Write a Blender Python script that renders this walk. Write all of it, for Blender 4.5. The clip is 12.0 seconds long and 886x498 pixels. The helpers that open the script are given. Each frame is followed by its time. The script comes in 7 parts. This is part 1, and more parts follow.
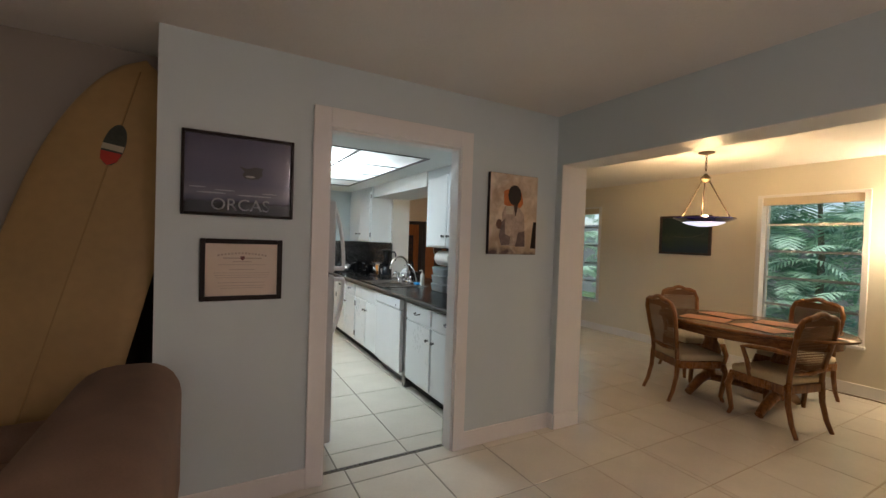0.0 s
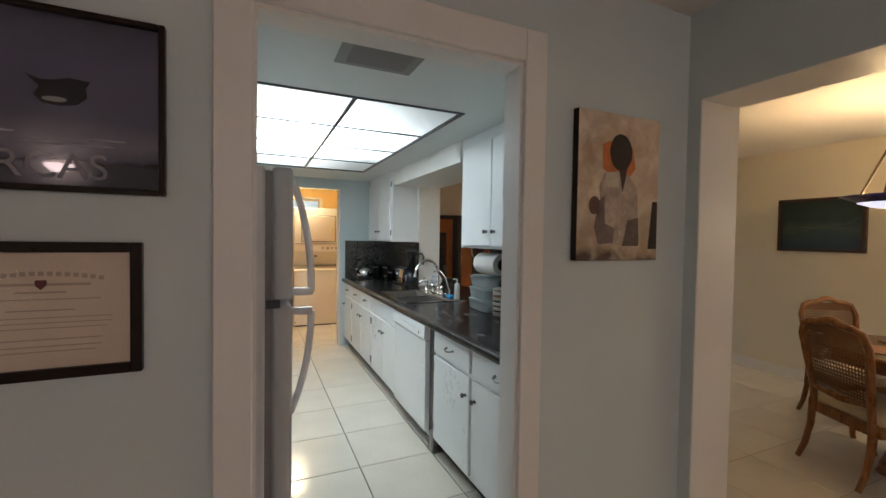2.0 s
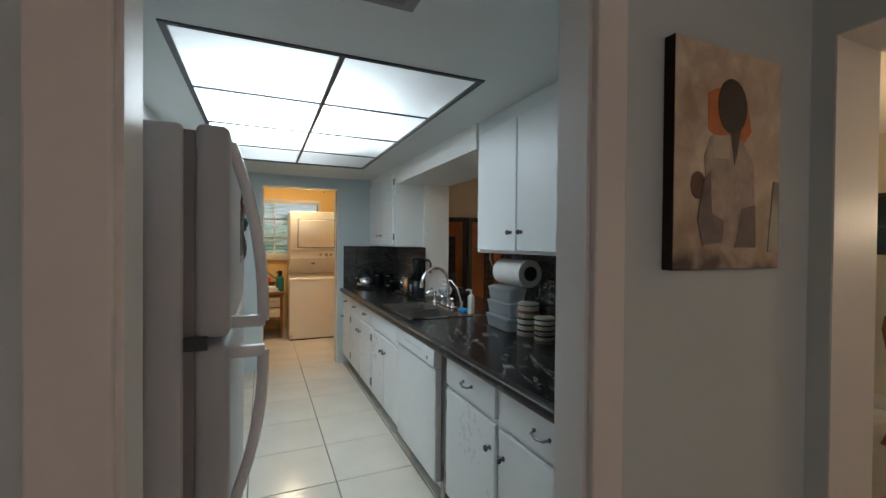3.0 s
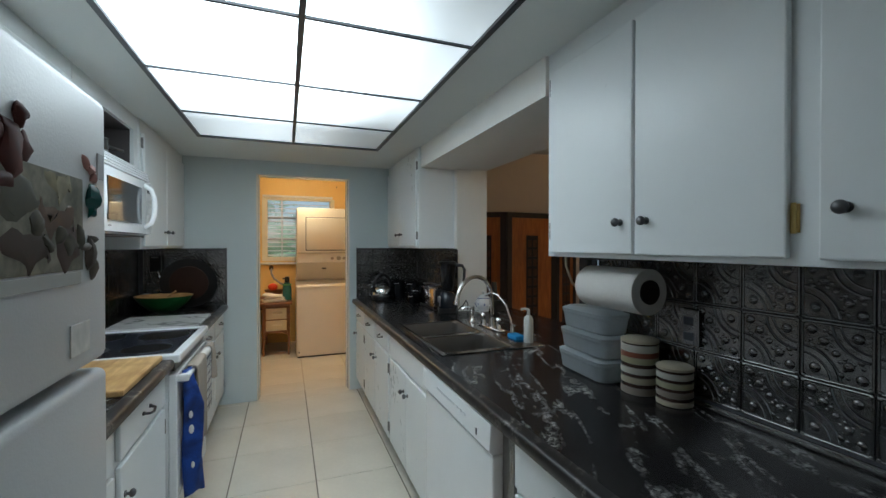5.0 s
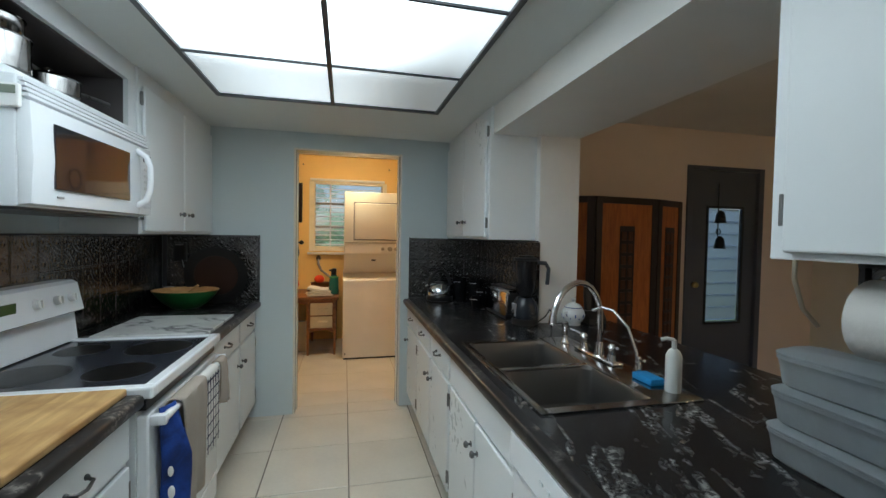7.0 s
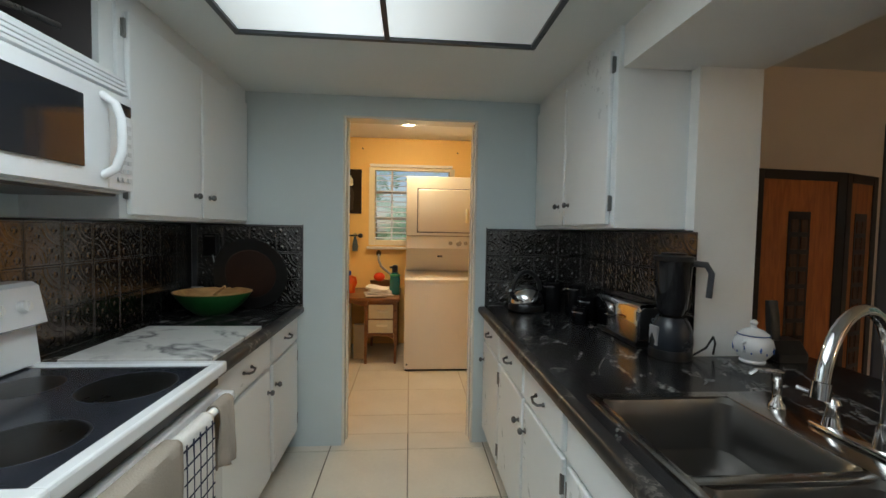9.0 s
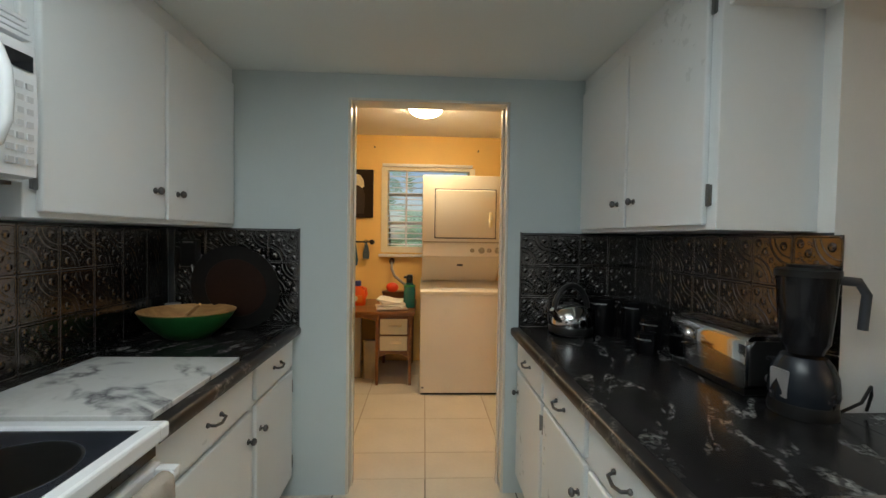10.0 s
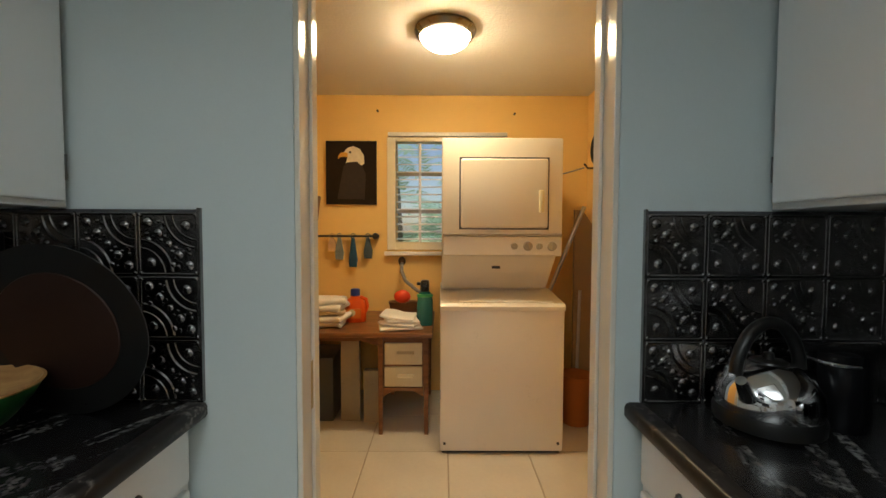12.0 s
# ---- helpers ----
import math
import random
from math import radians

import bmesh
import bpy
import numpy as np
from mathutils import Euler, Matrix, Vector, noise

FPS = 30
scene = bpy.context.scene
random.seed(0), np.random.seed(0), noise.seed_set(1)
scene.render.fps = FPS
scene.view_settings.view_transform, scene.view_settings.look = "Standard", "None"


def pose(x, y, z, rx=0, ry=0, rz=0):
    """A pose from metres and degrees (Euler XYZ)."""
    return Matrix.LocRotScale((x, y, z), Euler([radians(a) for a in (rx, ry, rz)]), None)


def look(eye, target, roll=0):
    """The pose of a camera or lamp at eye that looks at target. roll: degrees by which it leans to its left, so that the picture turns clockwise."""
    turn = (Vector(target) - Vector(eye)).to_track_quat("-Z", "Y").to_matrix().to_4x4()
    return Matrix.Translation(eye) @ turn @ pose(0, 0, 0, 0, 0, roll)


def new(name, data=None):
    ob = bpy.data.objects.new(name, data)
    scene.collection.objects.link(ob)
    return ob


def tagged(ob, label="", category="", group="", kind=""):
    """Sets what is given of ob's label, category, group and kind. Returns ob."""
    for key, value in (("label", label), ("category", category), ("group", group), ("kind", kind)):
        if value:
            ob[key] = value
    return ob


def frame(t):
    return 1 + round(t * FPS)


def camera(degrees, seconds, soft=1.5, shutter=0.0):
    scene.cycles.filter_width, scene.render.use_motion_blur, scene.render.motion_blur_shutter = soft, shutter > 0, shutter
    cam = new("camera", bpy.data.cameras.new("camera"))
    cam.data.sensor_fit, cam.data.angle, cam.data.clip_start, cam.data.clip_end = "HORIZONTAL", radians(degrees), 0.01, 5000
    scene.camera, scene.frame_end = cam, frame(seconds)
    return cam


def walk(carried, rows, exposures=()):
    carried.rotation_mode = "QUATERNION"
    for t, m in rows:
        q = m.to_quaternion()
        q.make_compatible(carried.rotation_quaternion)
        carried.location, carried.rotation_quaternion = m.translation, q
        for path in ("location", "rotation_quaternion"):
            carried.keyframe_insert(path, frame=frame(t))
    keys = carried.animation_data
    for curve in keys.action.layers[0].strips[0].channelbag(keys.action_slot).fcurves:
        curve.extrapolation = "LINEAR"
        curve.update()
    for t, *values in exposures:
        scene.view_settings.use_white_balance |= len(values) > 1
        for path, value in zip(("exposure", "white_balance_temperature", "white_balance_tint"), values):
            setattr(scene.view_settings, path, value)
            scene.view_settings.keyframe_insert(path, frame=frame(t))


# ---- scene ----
cam = camera(93.7, 12.0, shutter=0.0)
PATH = [
    (0, (0.599, 1.466, 1.427), (1.578, 3.209, 1.387), 1.9),
    (0.5, (0.789, 1.744, 1.415), (1.731, 3.508, 1.382), 1.7),
    (1, (0.924, 2.037, 1.417), (1.84, 3.814, 1.378), 1.7),
    (1.5, (1.045, 2.328, 1.426), (1.917, 4.127, 1.386), 1.4),
    (2, (1.192, 2.615, 1.422), (2.015, 4.437, 1.37), 0.9),
    (2.5, (1.291, 2.88, 1.402), (2.095, 4.71, 1.362), 0.7),
    (3, (1.376, 3.129, 1.404), (2.176, 4.963, 1.381), 0.5),
    (5, (1.622, 4.007, 1.399), (2.328, 5.878, 1.381), 0.0),
    (5.5, (1.679, 4.202, 1.406), (2.343, 6.089, 1.379), 0.2),
    (6, (1.713, 4.394, 1.383), (2.322, 6.299, 1.346), 0.4),
    (6.5, (1.729, 4.58, 1.39), (2.282, 6.501, 1.343), 0.8),
    (7, (1.747, 4.742, 1.39), (2.21, 6.687, 1.329), 1.0),
    (9, (1.779, 5.496, 1.354), (1.94, 7.488, 1.266), 1.0),
    (9.5, (1.787, 5.703, 1.347), (1.902, 7.698, 1.272), 0.8),
    (10, (1.761, 5.946, 1.343), (1.853, 7.944, 1.286), 0.9),
    (10.5, (1.748, 6.194, 1.335), (1.825, 8.192, 1.282), 0.9),
    (11, (1.77, 6.479, 1.329), (1.804, 8.477, 1.261), 0.5),
    (11.5, (1.765, 6.746, 1.315), (1.771, 8.745, 1.232), 0.0),
    (12, (1.744, 7.022, 1.318), (1.751, 9.02, 1.235), 0.2),
]
walk(cam, [(t, look(eye, target, roll)) for t, eye, target, roll in PATH], [(0, 0.19, 6150, 11), (2, 0.04, 6100, 11), (3, -0.44, 5950, 11), (5, -0.56, 5900, 10), (7, -0.49, 5950, 10), (9, -0.44, 6250, 11), (12, -0.45, 6500, 11)])

# ---- world and sun ----
world = bpy.data.worlds.new("world")
scene.world = world
world.use_nodes = True
wn = world.node_tree.nodes
sky = wn.new("ShaderNodeTexSky")
sky.sky_type, sky.sun_disc, sky.sun_elevation, sky.sun_rotation = "NISHITA", False, radians(66), radians(225)
world.node_tree.links.new(sky.outputs[0], wn["Background"].inputs[0])
wn["Background"].inputs[1].default_value = 0.15
sun = new("sun", bpy.data.lights.new("sun", "SUN"))
sun.data.energy, sun.data.angle, sun.data.color = 5.0, radians(10), (1, 0.96, 0.9)
sun.matrix_world = look((-5, -5, 16), (0, 0, 0))
LIT_PANEL, LIVING_GLOBE, FILL_BOWL, DINING_BULB, LAUNDRY_BOWL, SHADE_LAMP, WALL_SCONCE = 10.0, 34, 132, 740, 122, 2.6, 100


# ---- materials ----
def mat(name, col, rough=0.5, metal=0.0, var=0.08, scale=5.0, fine=70.0, bump=0.0, coat=0.0, rand=0.0, stretch=(1, 1, 1), emit=0.0, ior=1.45):
    m = bpy.data.materials.new(name)
    m.use_nodes = True
    n, ln = m.node_tree.nodes, m.node_tree.links
    bs = n["Principled BSDF"]
    tc, mp = n.new("ShaderNodeTexCoord"), n.new("ShaderNodeMapping")
    mp.inputs["Scale"].default_value = stretch
    ln.new(tc.outputs["Object"], mp.inputs[0])
    a, b = n.new("ShaderNodeTexNoise"), n.new("ShaderNodeTexNoise")
    a.inputs["Scale"].default_value, b.inputs["Scale"].default_value = scale, fine
    a.inputs["Detail"].default_value, b.inputs["Detail"].default_value = 4, 3
    ln.new(mp.outputs[0], a.inputs["Vector"]), ln.new(mp.outputs[0], b.inputs["Vector"])
    mx = n.new("ShaderNodeMath")
    mx.operation = "MULTIPLY_ADD"
    mx.inputs[1].default_value = 0.4
    ln.new(b.outputs[0], mx.inputs[0]), ln.new(a.outputs[0], mx.inputs[2])
    rng = n.new("ShaderNodeMapRange")
    rng.inputs[1].default_value, rng.inputs[2].default_value = 0.4, 1.0
    rng.inputs[3].default_value, rng.inputs[4].default_value = 1 - var, 1 + var
    ln.new(mx.outputs[0], rng.inputs[0])
    val = rng.outputs[0]
    if rand:
        oi, r2, mu = n.new("ShaderNodeObjectInfo"), n.new("ShaderNodeMapRange"), n.new("ShaderNodeMath")
        r2.inputs[3].default_value, r2.inputs[4].default_value = 1 - rand, 1 + rand
        mu.operation = "MULTIPLY"
        ln.new(oi.outputs["Random"], r2.inputs[0]), ln.new(r2.outputs[0], mu.inputs[0]), ln.new(val, mu.inputs[1])
        val = mu.outputs[0]
    mul = n.new("ShaderNodeVectorMath")
    mul.operation = "SCALE"
    mul.inputs[0].default_value = col
    ln.new(val, mul.inputs["Scale"])
    ln.new(mul.outputs[0], bs.inputs["Base Color"])
    rr = n.new("ShaderNodeMapRange")
    rr.inputs[1].default_value, rr.inputs[2].default_value = 0.4, 1.0
    rr.inputs[3].default_value, rr.inputs[4].default_value = max(rough * 0.85, 0.01), min(rough * 1.2, 1)
    ln.new(mx.outputs[0], rr.inputs[0]), ln.new(rr.outputs[0], bs.inputs["Roughness"])
    bs.inputs["Metallic"].default_value, bs.inputs["Coat Weight"].default_value, bs.inputs["IOR"].default_value = metal, coat, ior
    if bump:
        bp = n.new("ShaderNodeBump")
        bp.inputs["Strength"].default_value, bp.inputs["Distance"].default_value = bump, 0.004
        ln.new(b.outputs[0], bp.inputs["Height"]), ln.new(bp.outputs[0], bs.inputs["Normal"])
    if emit:
        bs.inputs["Emission Color"].default_value = (*col, 1)
        bs.inputs["Emission Strength"].default_value = emit
    return m


def wood(name, dark, light, rough=0.4, axis="x", scale=6.0):
    """Grain that runs along one axis."""
    m = mat(name, light, rough, var=0.1, bump=0.06)
    n, ln = m.node_tree.nodes, m.node_tree.links
    bs = n["Principled BSDF"]
    tc, mp, no, ramp = n.new("ShaderNodeTexCoord"), n.new("ShaderNodeMapping"), n.new("ShaderNodeTexNoise"), n.new("ShaderNodeValToRGB")
    mp.inputs["Scale"].default_value = {"x": (1, 9, 9), "y": (9, 1, 9), "z": (9, 9, 1)}[axis]
    no.inputs["Scale"].default_value, no.inputs["Detail"].default_value, no.inputs["Distortion"].default_value = scale, 6, 0.8
    ramp.color_ramp.elements[0].color, ramp.color_ramp.elements[1].color = (*dark, 1), (*light, 1)
    ramp.color_ramp.elements[0].position, ramp.color_ramp.elements[1].position = 0.3, 0.7
    ln.new(tc.outputs["Object"], mp.inputs[0]), ln.new(mp.outputs[0], no.inputs["Vector"]), ln.new(no.outputs[0], ramp.inputs[0])
    ln.new(ramp.outputs[0], bs.inputs["Base Color"])
    return m


def veined(name, base, vein, rough, width, scale, long, turn=0.0, coat=0.0, speckle=0.0, cover=(0.42, 0.6), haze=0.0):
    """Stone look: broken, speckled streaks of the vein colour that run along y, turned about z."""
    m = bpy.data.materials.new(name)
    m.use_nodes = True
    n, ln = m.node_tree.nodes, m.node_tree.links
    bs = n["Principled BSDF"]

    def calc(op, p, q):
        k = n.new("ShaderNodeMath")
        k.operation, k.use_clamp = op, op != "SUBTRACT"
        for s, v in zip(k.inputs, (p, q)):
            if isinstance(v, (int, float)):
                s.default_value = v
            else:
                ln.new(v, s)
        return k.outputs[0]

    def remap(src, lo, hi, v0=0.0, v1=1.0):
        k = n.new("ShaderNodeMapRange")
        k.inputs[1].default_value, k.inputs[2].default_value, k.inputs[3].default_value, k.inputs[4].default_value = lo, hi, v0, v1
        ln.new(src, k.inputs[0])
        return k.outputs[0]

    tc, mp = n.new("ShaderNodeTexCoord"), n.new("ShaderNodeMapping")
    mp.vector_type = "TEXTURE"
    mp.inputs["Scale"].default_value, mp.inputs["Rotation"].default_value = (1, long, 1), (0, 0, radians(turn))
    ln.new(tc.outputs["Object"], mp.inputs[0])

    def noise(s, d, q, src):
        k = n.new("ShaderNodeTexNoise")
        k.inputs["Scale"].default_value, k.inputs["Detail"].default_value, k.inputs["Distortion"].default_value = s, d, q
        ln.new(src, k.inputs["Vector"])
        return k.outputs[0]

    ridge = n.new("ShaderNodeMath")
    ridge.operation = "ABSOLUTE"
    ln.new(calc("SUBTRACT", noise(scale, 5, 0.5, mp.outputs[0]), 0.5), ridge.inputs[0])
    line = remap(ridge.outputs[0], 0.0, width, 1.0, 0.0)
    patch = remap(noise(scale * 1.3, 3, 0.2, tc.outputs["Object"]), *cover)
    fleck = remap(noise(85, 6, 0.5, tc.outputs["Object"]), 0.44, 0.6, 1 - speckle, 1.0)
    cloud = remap(noise(scale * 0.9, 8, 0.4, mp.outputs[0]), 0.5, 0.75, 0.0, haze)
    fac = calc("MULTIPLY", calc("ADD", calc("MULTIPLY", line, patch), cloud), fleck)
    mix = n.new("ShaderNodeMix")
    mix.data_type = "RGBA"
    mix.inputs[6].default_value, mix.inputs[7].default_value = (*base, 1), (*vein, 1)
    ln.new(fac, mix.inputs[0]), ln.new(mix.outputs[2], bs.inputs["Base Color"])
    bs.inputs["Roughness"].default_value, bs.inputs["Coat Weight"].default_value = rough, coat
    bs.inputs["Specular IOR Level"].default_value = 0.24
    return m


def blotched(m, col, scale, amount):
    """Adds stains of another colour to a material's base colour."""
    n, ln = m.node_tree.nodes, m.node_tree.links
    bs = n["Principled BSDF"]
    src = bs.inputs["Base Color"].links[0].from_socket
    tc, no, rg, mix = n.new("ShaderNodeTexCoord"), n.new("ShaderNodeTexNoise"), n.new("ShaderNodeMapRange"), n.new("ShaderNodeMix")
    no.inputs["Scale"].default_value, no.inputs["Detail"].default_value, no.inputs["Distortion"].default_value = scale, 6, 0.6
    rg.inputs[1].default_value, rg.inputs[2].default_value, rg.inputs[4].default_value = 0.45, 0.7, amount
    mix.data_type = "RGBA"
    mix.inputs[7].default_value = (*col, 1)
    ln.new(tc.outputs["Object"], no.inputs["Vector"]), ln.new(no.outputs[0], rg.inputs[0]), ln.new(rg.outputs[0], mix.inputs[0])
    ln.new(src, mix.inputs[6]), ln.new(mix.outputs[2], bs.inputs["Base Color"])
    return m


def glass(name, col=(1, 1, 1), rough=0.0, alpha=None):
    m = bpy.data.materials.new(name)
    m.use_nodes = True
    bs = m.node_tree.nodes["Principled BSDF"]
    bs.inputs["Base Color"].default_value = (*col, 1)
    bs.inputs["Roughness"].default_value, bs.inputs["Transmission Weight"].default_value = rough, 1
    if alpha is not None:
        bs.inputs["Alpha"].default_value = alpha
    return m


M_BLUE = mat("pale_blue_wall_paint", (0.572, 0.642, 0.655), 0.6, var=0.03, scale=1.5, fine=180, bump=0.08)
M_CREAM = mat("cream_wall_paint", (0.72, 0.67, 0.55), 0.6, var=0.03, scale=1.5, fine=180, bump=0.08)
M_YELLOW = mat("orange_yellow_wall_paint", (0.85, 0.57, 0.2), 0.6, var=0.05, scale=2, fine=160, bump=0.1)
M_CEIL = mat("white_ceiling_paint", (0.72, 0.7, 0.67), 0.8, var=0.04, scale=2, fine=60, bump=0.5)
M_KCEIL = mat("smooth_ceiling_paint", (0.74, 0.78, 0.77), 0.7, var=0.03, scale=2, fine=150, bump=0.05)
M_TRIM = mat("white_trim_paint", (0.78, 0.76, 0.74), 0.35, var=0.03, scale=3, fine=40, bump=0.05)
M_CAB = mat("white_cabinet_paint", (0.76, 0.79, 0.8), 0.3, var=0.015, scale=2, fine=30, bump=0.04)
M_CABIN = mat("dark_cabinet_inside", (0.09, 0.08, 0.08), 0.7)
M_APPL = mat("white_appliance_enamel", (0.8, 0.82, 0.84), 0.22, var=0.015, coat=0.3)
M_CREAMAP = mat("almond_appliance_enamel", (0.78, 0.74, 0.65), 0.3, var=0.02, coat=0.2)
M_TILE = mat("cream_floor_tile", (0.66, 0.62, 0.54), 0.16, var=0.07, scale=3, fine=45, bump=0.03, rand=0.04)
M_GROUT = mat("grey_grout", (0.16, 0.145, 0.12), 0.9, var=0.2, scale=10)
M_TIN = mat("pewter_pressed_tin", (0.195, 0.19, 0.19), 0.2, metal=1.0, var=0.3, scale=14, fine=38, bump=0.2, rand=0.12)
M_COUNTER = veined("black_veined_laminate", (0.014, 0.013, 0.014), (0.3, 0.3, 0.29), 0.22, 0.042, 8.0, 4.0, turn=-24, speckle=0.88, cover=(0.41, 0.6), haze=0.18)
M_EDGE = veined("counter_edge_laminate", (0.016, 0.014, 0.014), (0.22, 0.2, 0.18), 0.34, 0.04, 7, 2.0, turn=-18, speckle=0.9, haze=0.12)
M_MARBLE = veined("white_grey_marble", (0.7, 0.7, 0.68), (0.16, 0.16, 0.17), 0.2, 0.05, 5.0, 1.8, turn=65, coat=0.2, speckle=0.2, haze=0.35)
M_STEEL = mat("brushed_steel", (0.27, 0.265, 0.26), 0.28, metal=1, var=0.1, scale=4, fine=120, stretch=(1, 8, 1))
M_RIM = mat("bright_sink_rim", (0.36, 0.35, 0.335), 0.2, metal=1, var=0.05, scale=4, fine=40)
M_SINK = mat("satin_sink_steel", (0.22, 0.212, 0.205), 0.32, metal=1, var=0.03, scale=2, fine=20)
M_CHROME = mat("chrome", (0.75, 0.75, 0.76), 0.07, metal=1, var=0.03)
M_POT = mat("polished_pot_steel", (0.2, 0.195, 0.19), 0.12, metal=1, var=0.2, scale=8)
M_PEWTER = mat("dark_pewter_handle", (0.13, 0.13, 0.135), 0.32, metal=0.9, var=0.2)
M_BRASS = mat("worn_brass", (0.45, 0.33, 0.12), 0.35, metal=1, var=0.2)
M_BLACKGL = mat("black_glass", (0.012, 0.013, 0.018), 0.08, var=0.2, coat=0.5)
M_COOKTOP = mat("slate_black_cooktop_glass", (0.02, 0.023, 0.032), 0.17, var=0.06, scale=3, fine=30)
M_BURNER = mat("burner_ring_black", (0.003, 0.003, 0.003), 0.3)
M_BLACK = mat("black_plastic", (0.012, 0.012, 0.012), 0.3, var=0.2)
M_DGREY = mat("dark_grey_plastic", (0.06, 0.065, 0.075), 0.3, var=0.1)
M_FRSIDE = mat("fridge_textured_side", (0.7, 0.7, 0.7), 0.4, var=0.03, fine=260, bump=0.25)
M_FRDOOR = mat("grey_fridge_enamel", (0.56, 0.57, 0.58), 0.35, var=0.05, scale=3, fine=220, bump=0.12)
M_GASKET = mat("grey_gasket", (0.28, 0.27, 0.27), 0.6)
M_BOARD = blotched(wood("maple_cutting_board", (0.4, 0.23, 0.085), (0.62, 0.4, 0.17), 0.45, "y", 4), (0.3, 0.15, 0.05), 7, 0.75)
M_OAK = wood("brown_chair_wood", (0.14, 0.052, 0.016), (0.31, 0.135, 0.04), 0.28, "z", 5)
M_TABLE = wood("brown_table_wood", (0.13, 0.05, 0.02), (0.3, 0.14, 0.05), 0.18, "y", 5)
M_DESK = wood("reddish_desk_wood", (0.12, 0.045, 0.015), (0.27, 0.12, 0.045), 0.35, "x", 5)
M_SEAT = mat("cream_seat_fabric", (0.55, 0.45, 0.3), 0.9, var=0.12, fine=220, bump=0.2)
M_CANE = mat("tan_cane_weave", (0.22, 0.11, 0.048), 0.6, var=0.25, fine=150, bump=0.4)
M_PAPER = mat("white_paper", (0.8, 0.79, 0.77), 0.9, var=0.04, fine=90, bump=0.15)
M_ROLL = mat("soft_paper_towel", (0.64, 0.62, 0.59), 0.95, var=0.05, fine=70, bump=0.4)
M_WHITEPL = mat("white_plastic", (0.8, 0.8, 0.78), 0.35, var=0.02)
M_TUB = mat("frosted_plastic_tub", (0.57, 0.63, 0.67), 0.42, var=0.12, scale=6)
M_TUB.node_tree.nodes["Principled BSDF"].inputs["Transmission Weight"].default_value = 0.7
M_CERAM = mat("white_glazed_ceramic", (0.75, 0.75, 0.76), 0.12, var=0.03, coat=0.4)
M_CERBLUE = mat("blue_glaze", (0.05, 0.1, 0.3), 0.15)
M_STRIPECREAM = mat("cream_glaze", (0.36, 0.32, 0.24), 0.3, var=0.08)
M_STRIPEWHITE = mat("greyish_white_glaze", (0.4, 0.385, 0.35), 0.3, var=0.06)
M_STRIPETAUPE = mat("taupe_glaze", (0.2, 0.17, 0.145), 0.3, var=0.08)
M_STRIPEDARK = mat("dark_brown_glaze", (0.05, 0.03, 0.025), 0.25)
M_STRIPERED = mat("rust_glaze", (0.17, 0.05, 0.028), 0.3)
M_STRIPEGREEN = mat("sage_glaze", (0.3, 0.29, 0.19), 0.3)
M_BLUE_CLOTH = blotched(mat("blue_towel", (0.012, 0.05, 0.26), 0.9, var=0.3, scale=12, fine=200, bump=0.3), (0.006, 0.008, 0.035), 9, 1.0)
M_TAUPE = mat("taupe_towel", (0.36, 0.31, 0.26), 0.95, var=0.1, fine=220, bump=0.4)
M_WHITECL = mat("white_towel", (0.75, 0.73, 0.7), 0.95, var=0.06, fine=200, bump=0.4)
M_NAVY = mat("navy_check", (0.02, 0.025, 0.06), 0.95)
M_GREEN = mat("green_lacquer_bowl", (0.012, 0.09, 0.022), 0.35, var=0.15)
M_BOWLIN = wood("light_bowl_wood", (0.4, 0.2, 0.07), (0.6, 0.34, 0.13), 0.45, "x", 4)
M_TRAY = mat("dark_copper_tray", (0.035, 0.016, 0.011), 0.45, metal=0.2, var=0.3)
M_SOFA = mat("brown_suede", (0.19, 0.12, 0.085), 0.95, var=0.25, scale=4, fine=160, bump=0.3)
M_SURF = mat("yellowed_resin_board", (0.36, 0.235, 0.095), 0.5, var=0.15, scale=2.5, fine=20)
M_STRINGER = mat("dark_wood_stringer", (0.3, 0.19, 0.07), 0.5)
M_RED = mat("red_paint", (0.4, 0.03, 0.02), 0.4)
M_FRAME = mat("dark_picture_frame", (0.018, 0.012, 0.01), 0.3, var=0.2)
M_FRAME.node_tree.nodes["Principled BSDF"].inputs["Specular IOR Level"].default_value = 0.2
M_OUTDOOR = mat("grass_ground", (0.06, 0.1, 0.03), 0.95, var=0.3, scale=3)
M_LEAF = mat("green_leaf", (0.34, 0.5, 0.38), 0.3, var=0.35, scale=3, fine=20)
M_LEAF2 = mat("dark_green_leaf", (0.09, 0.21, 0.13), 0.35, var=0.35, scale=3, fine=20)
for lm, glow in ((M_LEAF, (0.42, 0.66, 0.4)), (M_LEAF2, (0.1, 0.25, 0.12))):
    # daylight shines through the thin leaves
    n, ln = lm.node_tree.nodes, lm.node_tree.links
    tr, mx = n.new("ShaderNodeBsdfTranslucent"), n.new("ShaderNodeMixShader")
    tr.inputs[0].default_value, mx.inputs[0].default_value = (*glow, 1), 0.3
    ln.new(n["Principled BSDF"].outputs[0], mx.inputs[1]), ln.new(tr.outputs[0], mx.inputs[2])
    ln.new(mx.outputs[0], n["Material Output"].inputs[0])
M_BARK = mat("grey_brown_bark", (0.12, 0.09, 0.06), 0.9, var=0.3, bump=0.5)
M_GLASS = glass("window_glass", alpha=0.07)
M_DOORGREY = mat("dark_grey_door_paint", (0.07, 0.078, 0.1), 0.5, var=0.05)
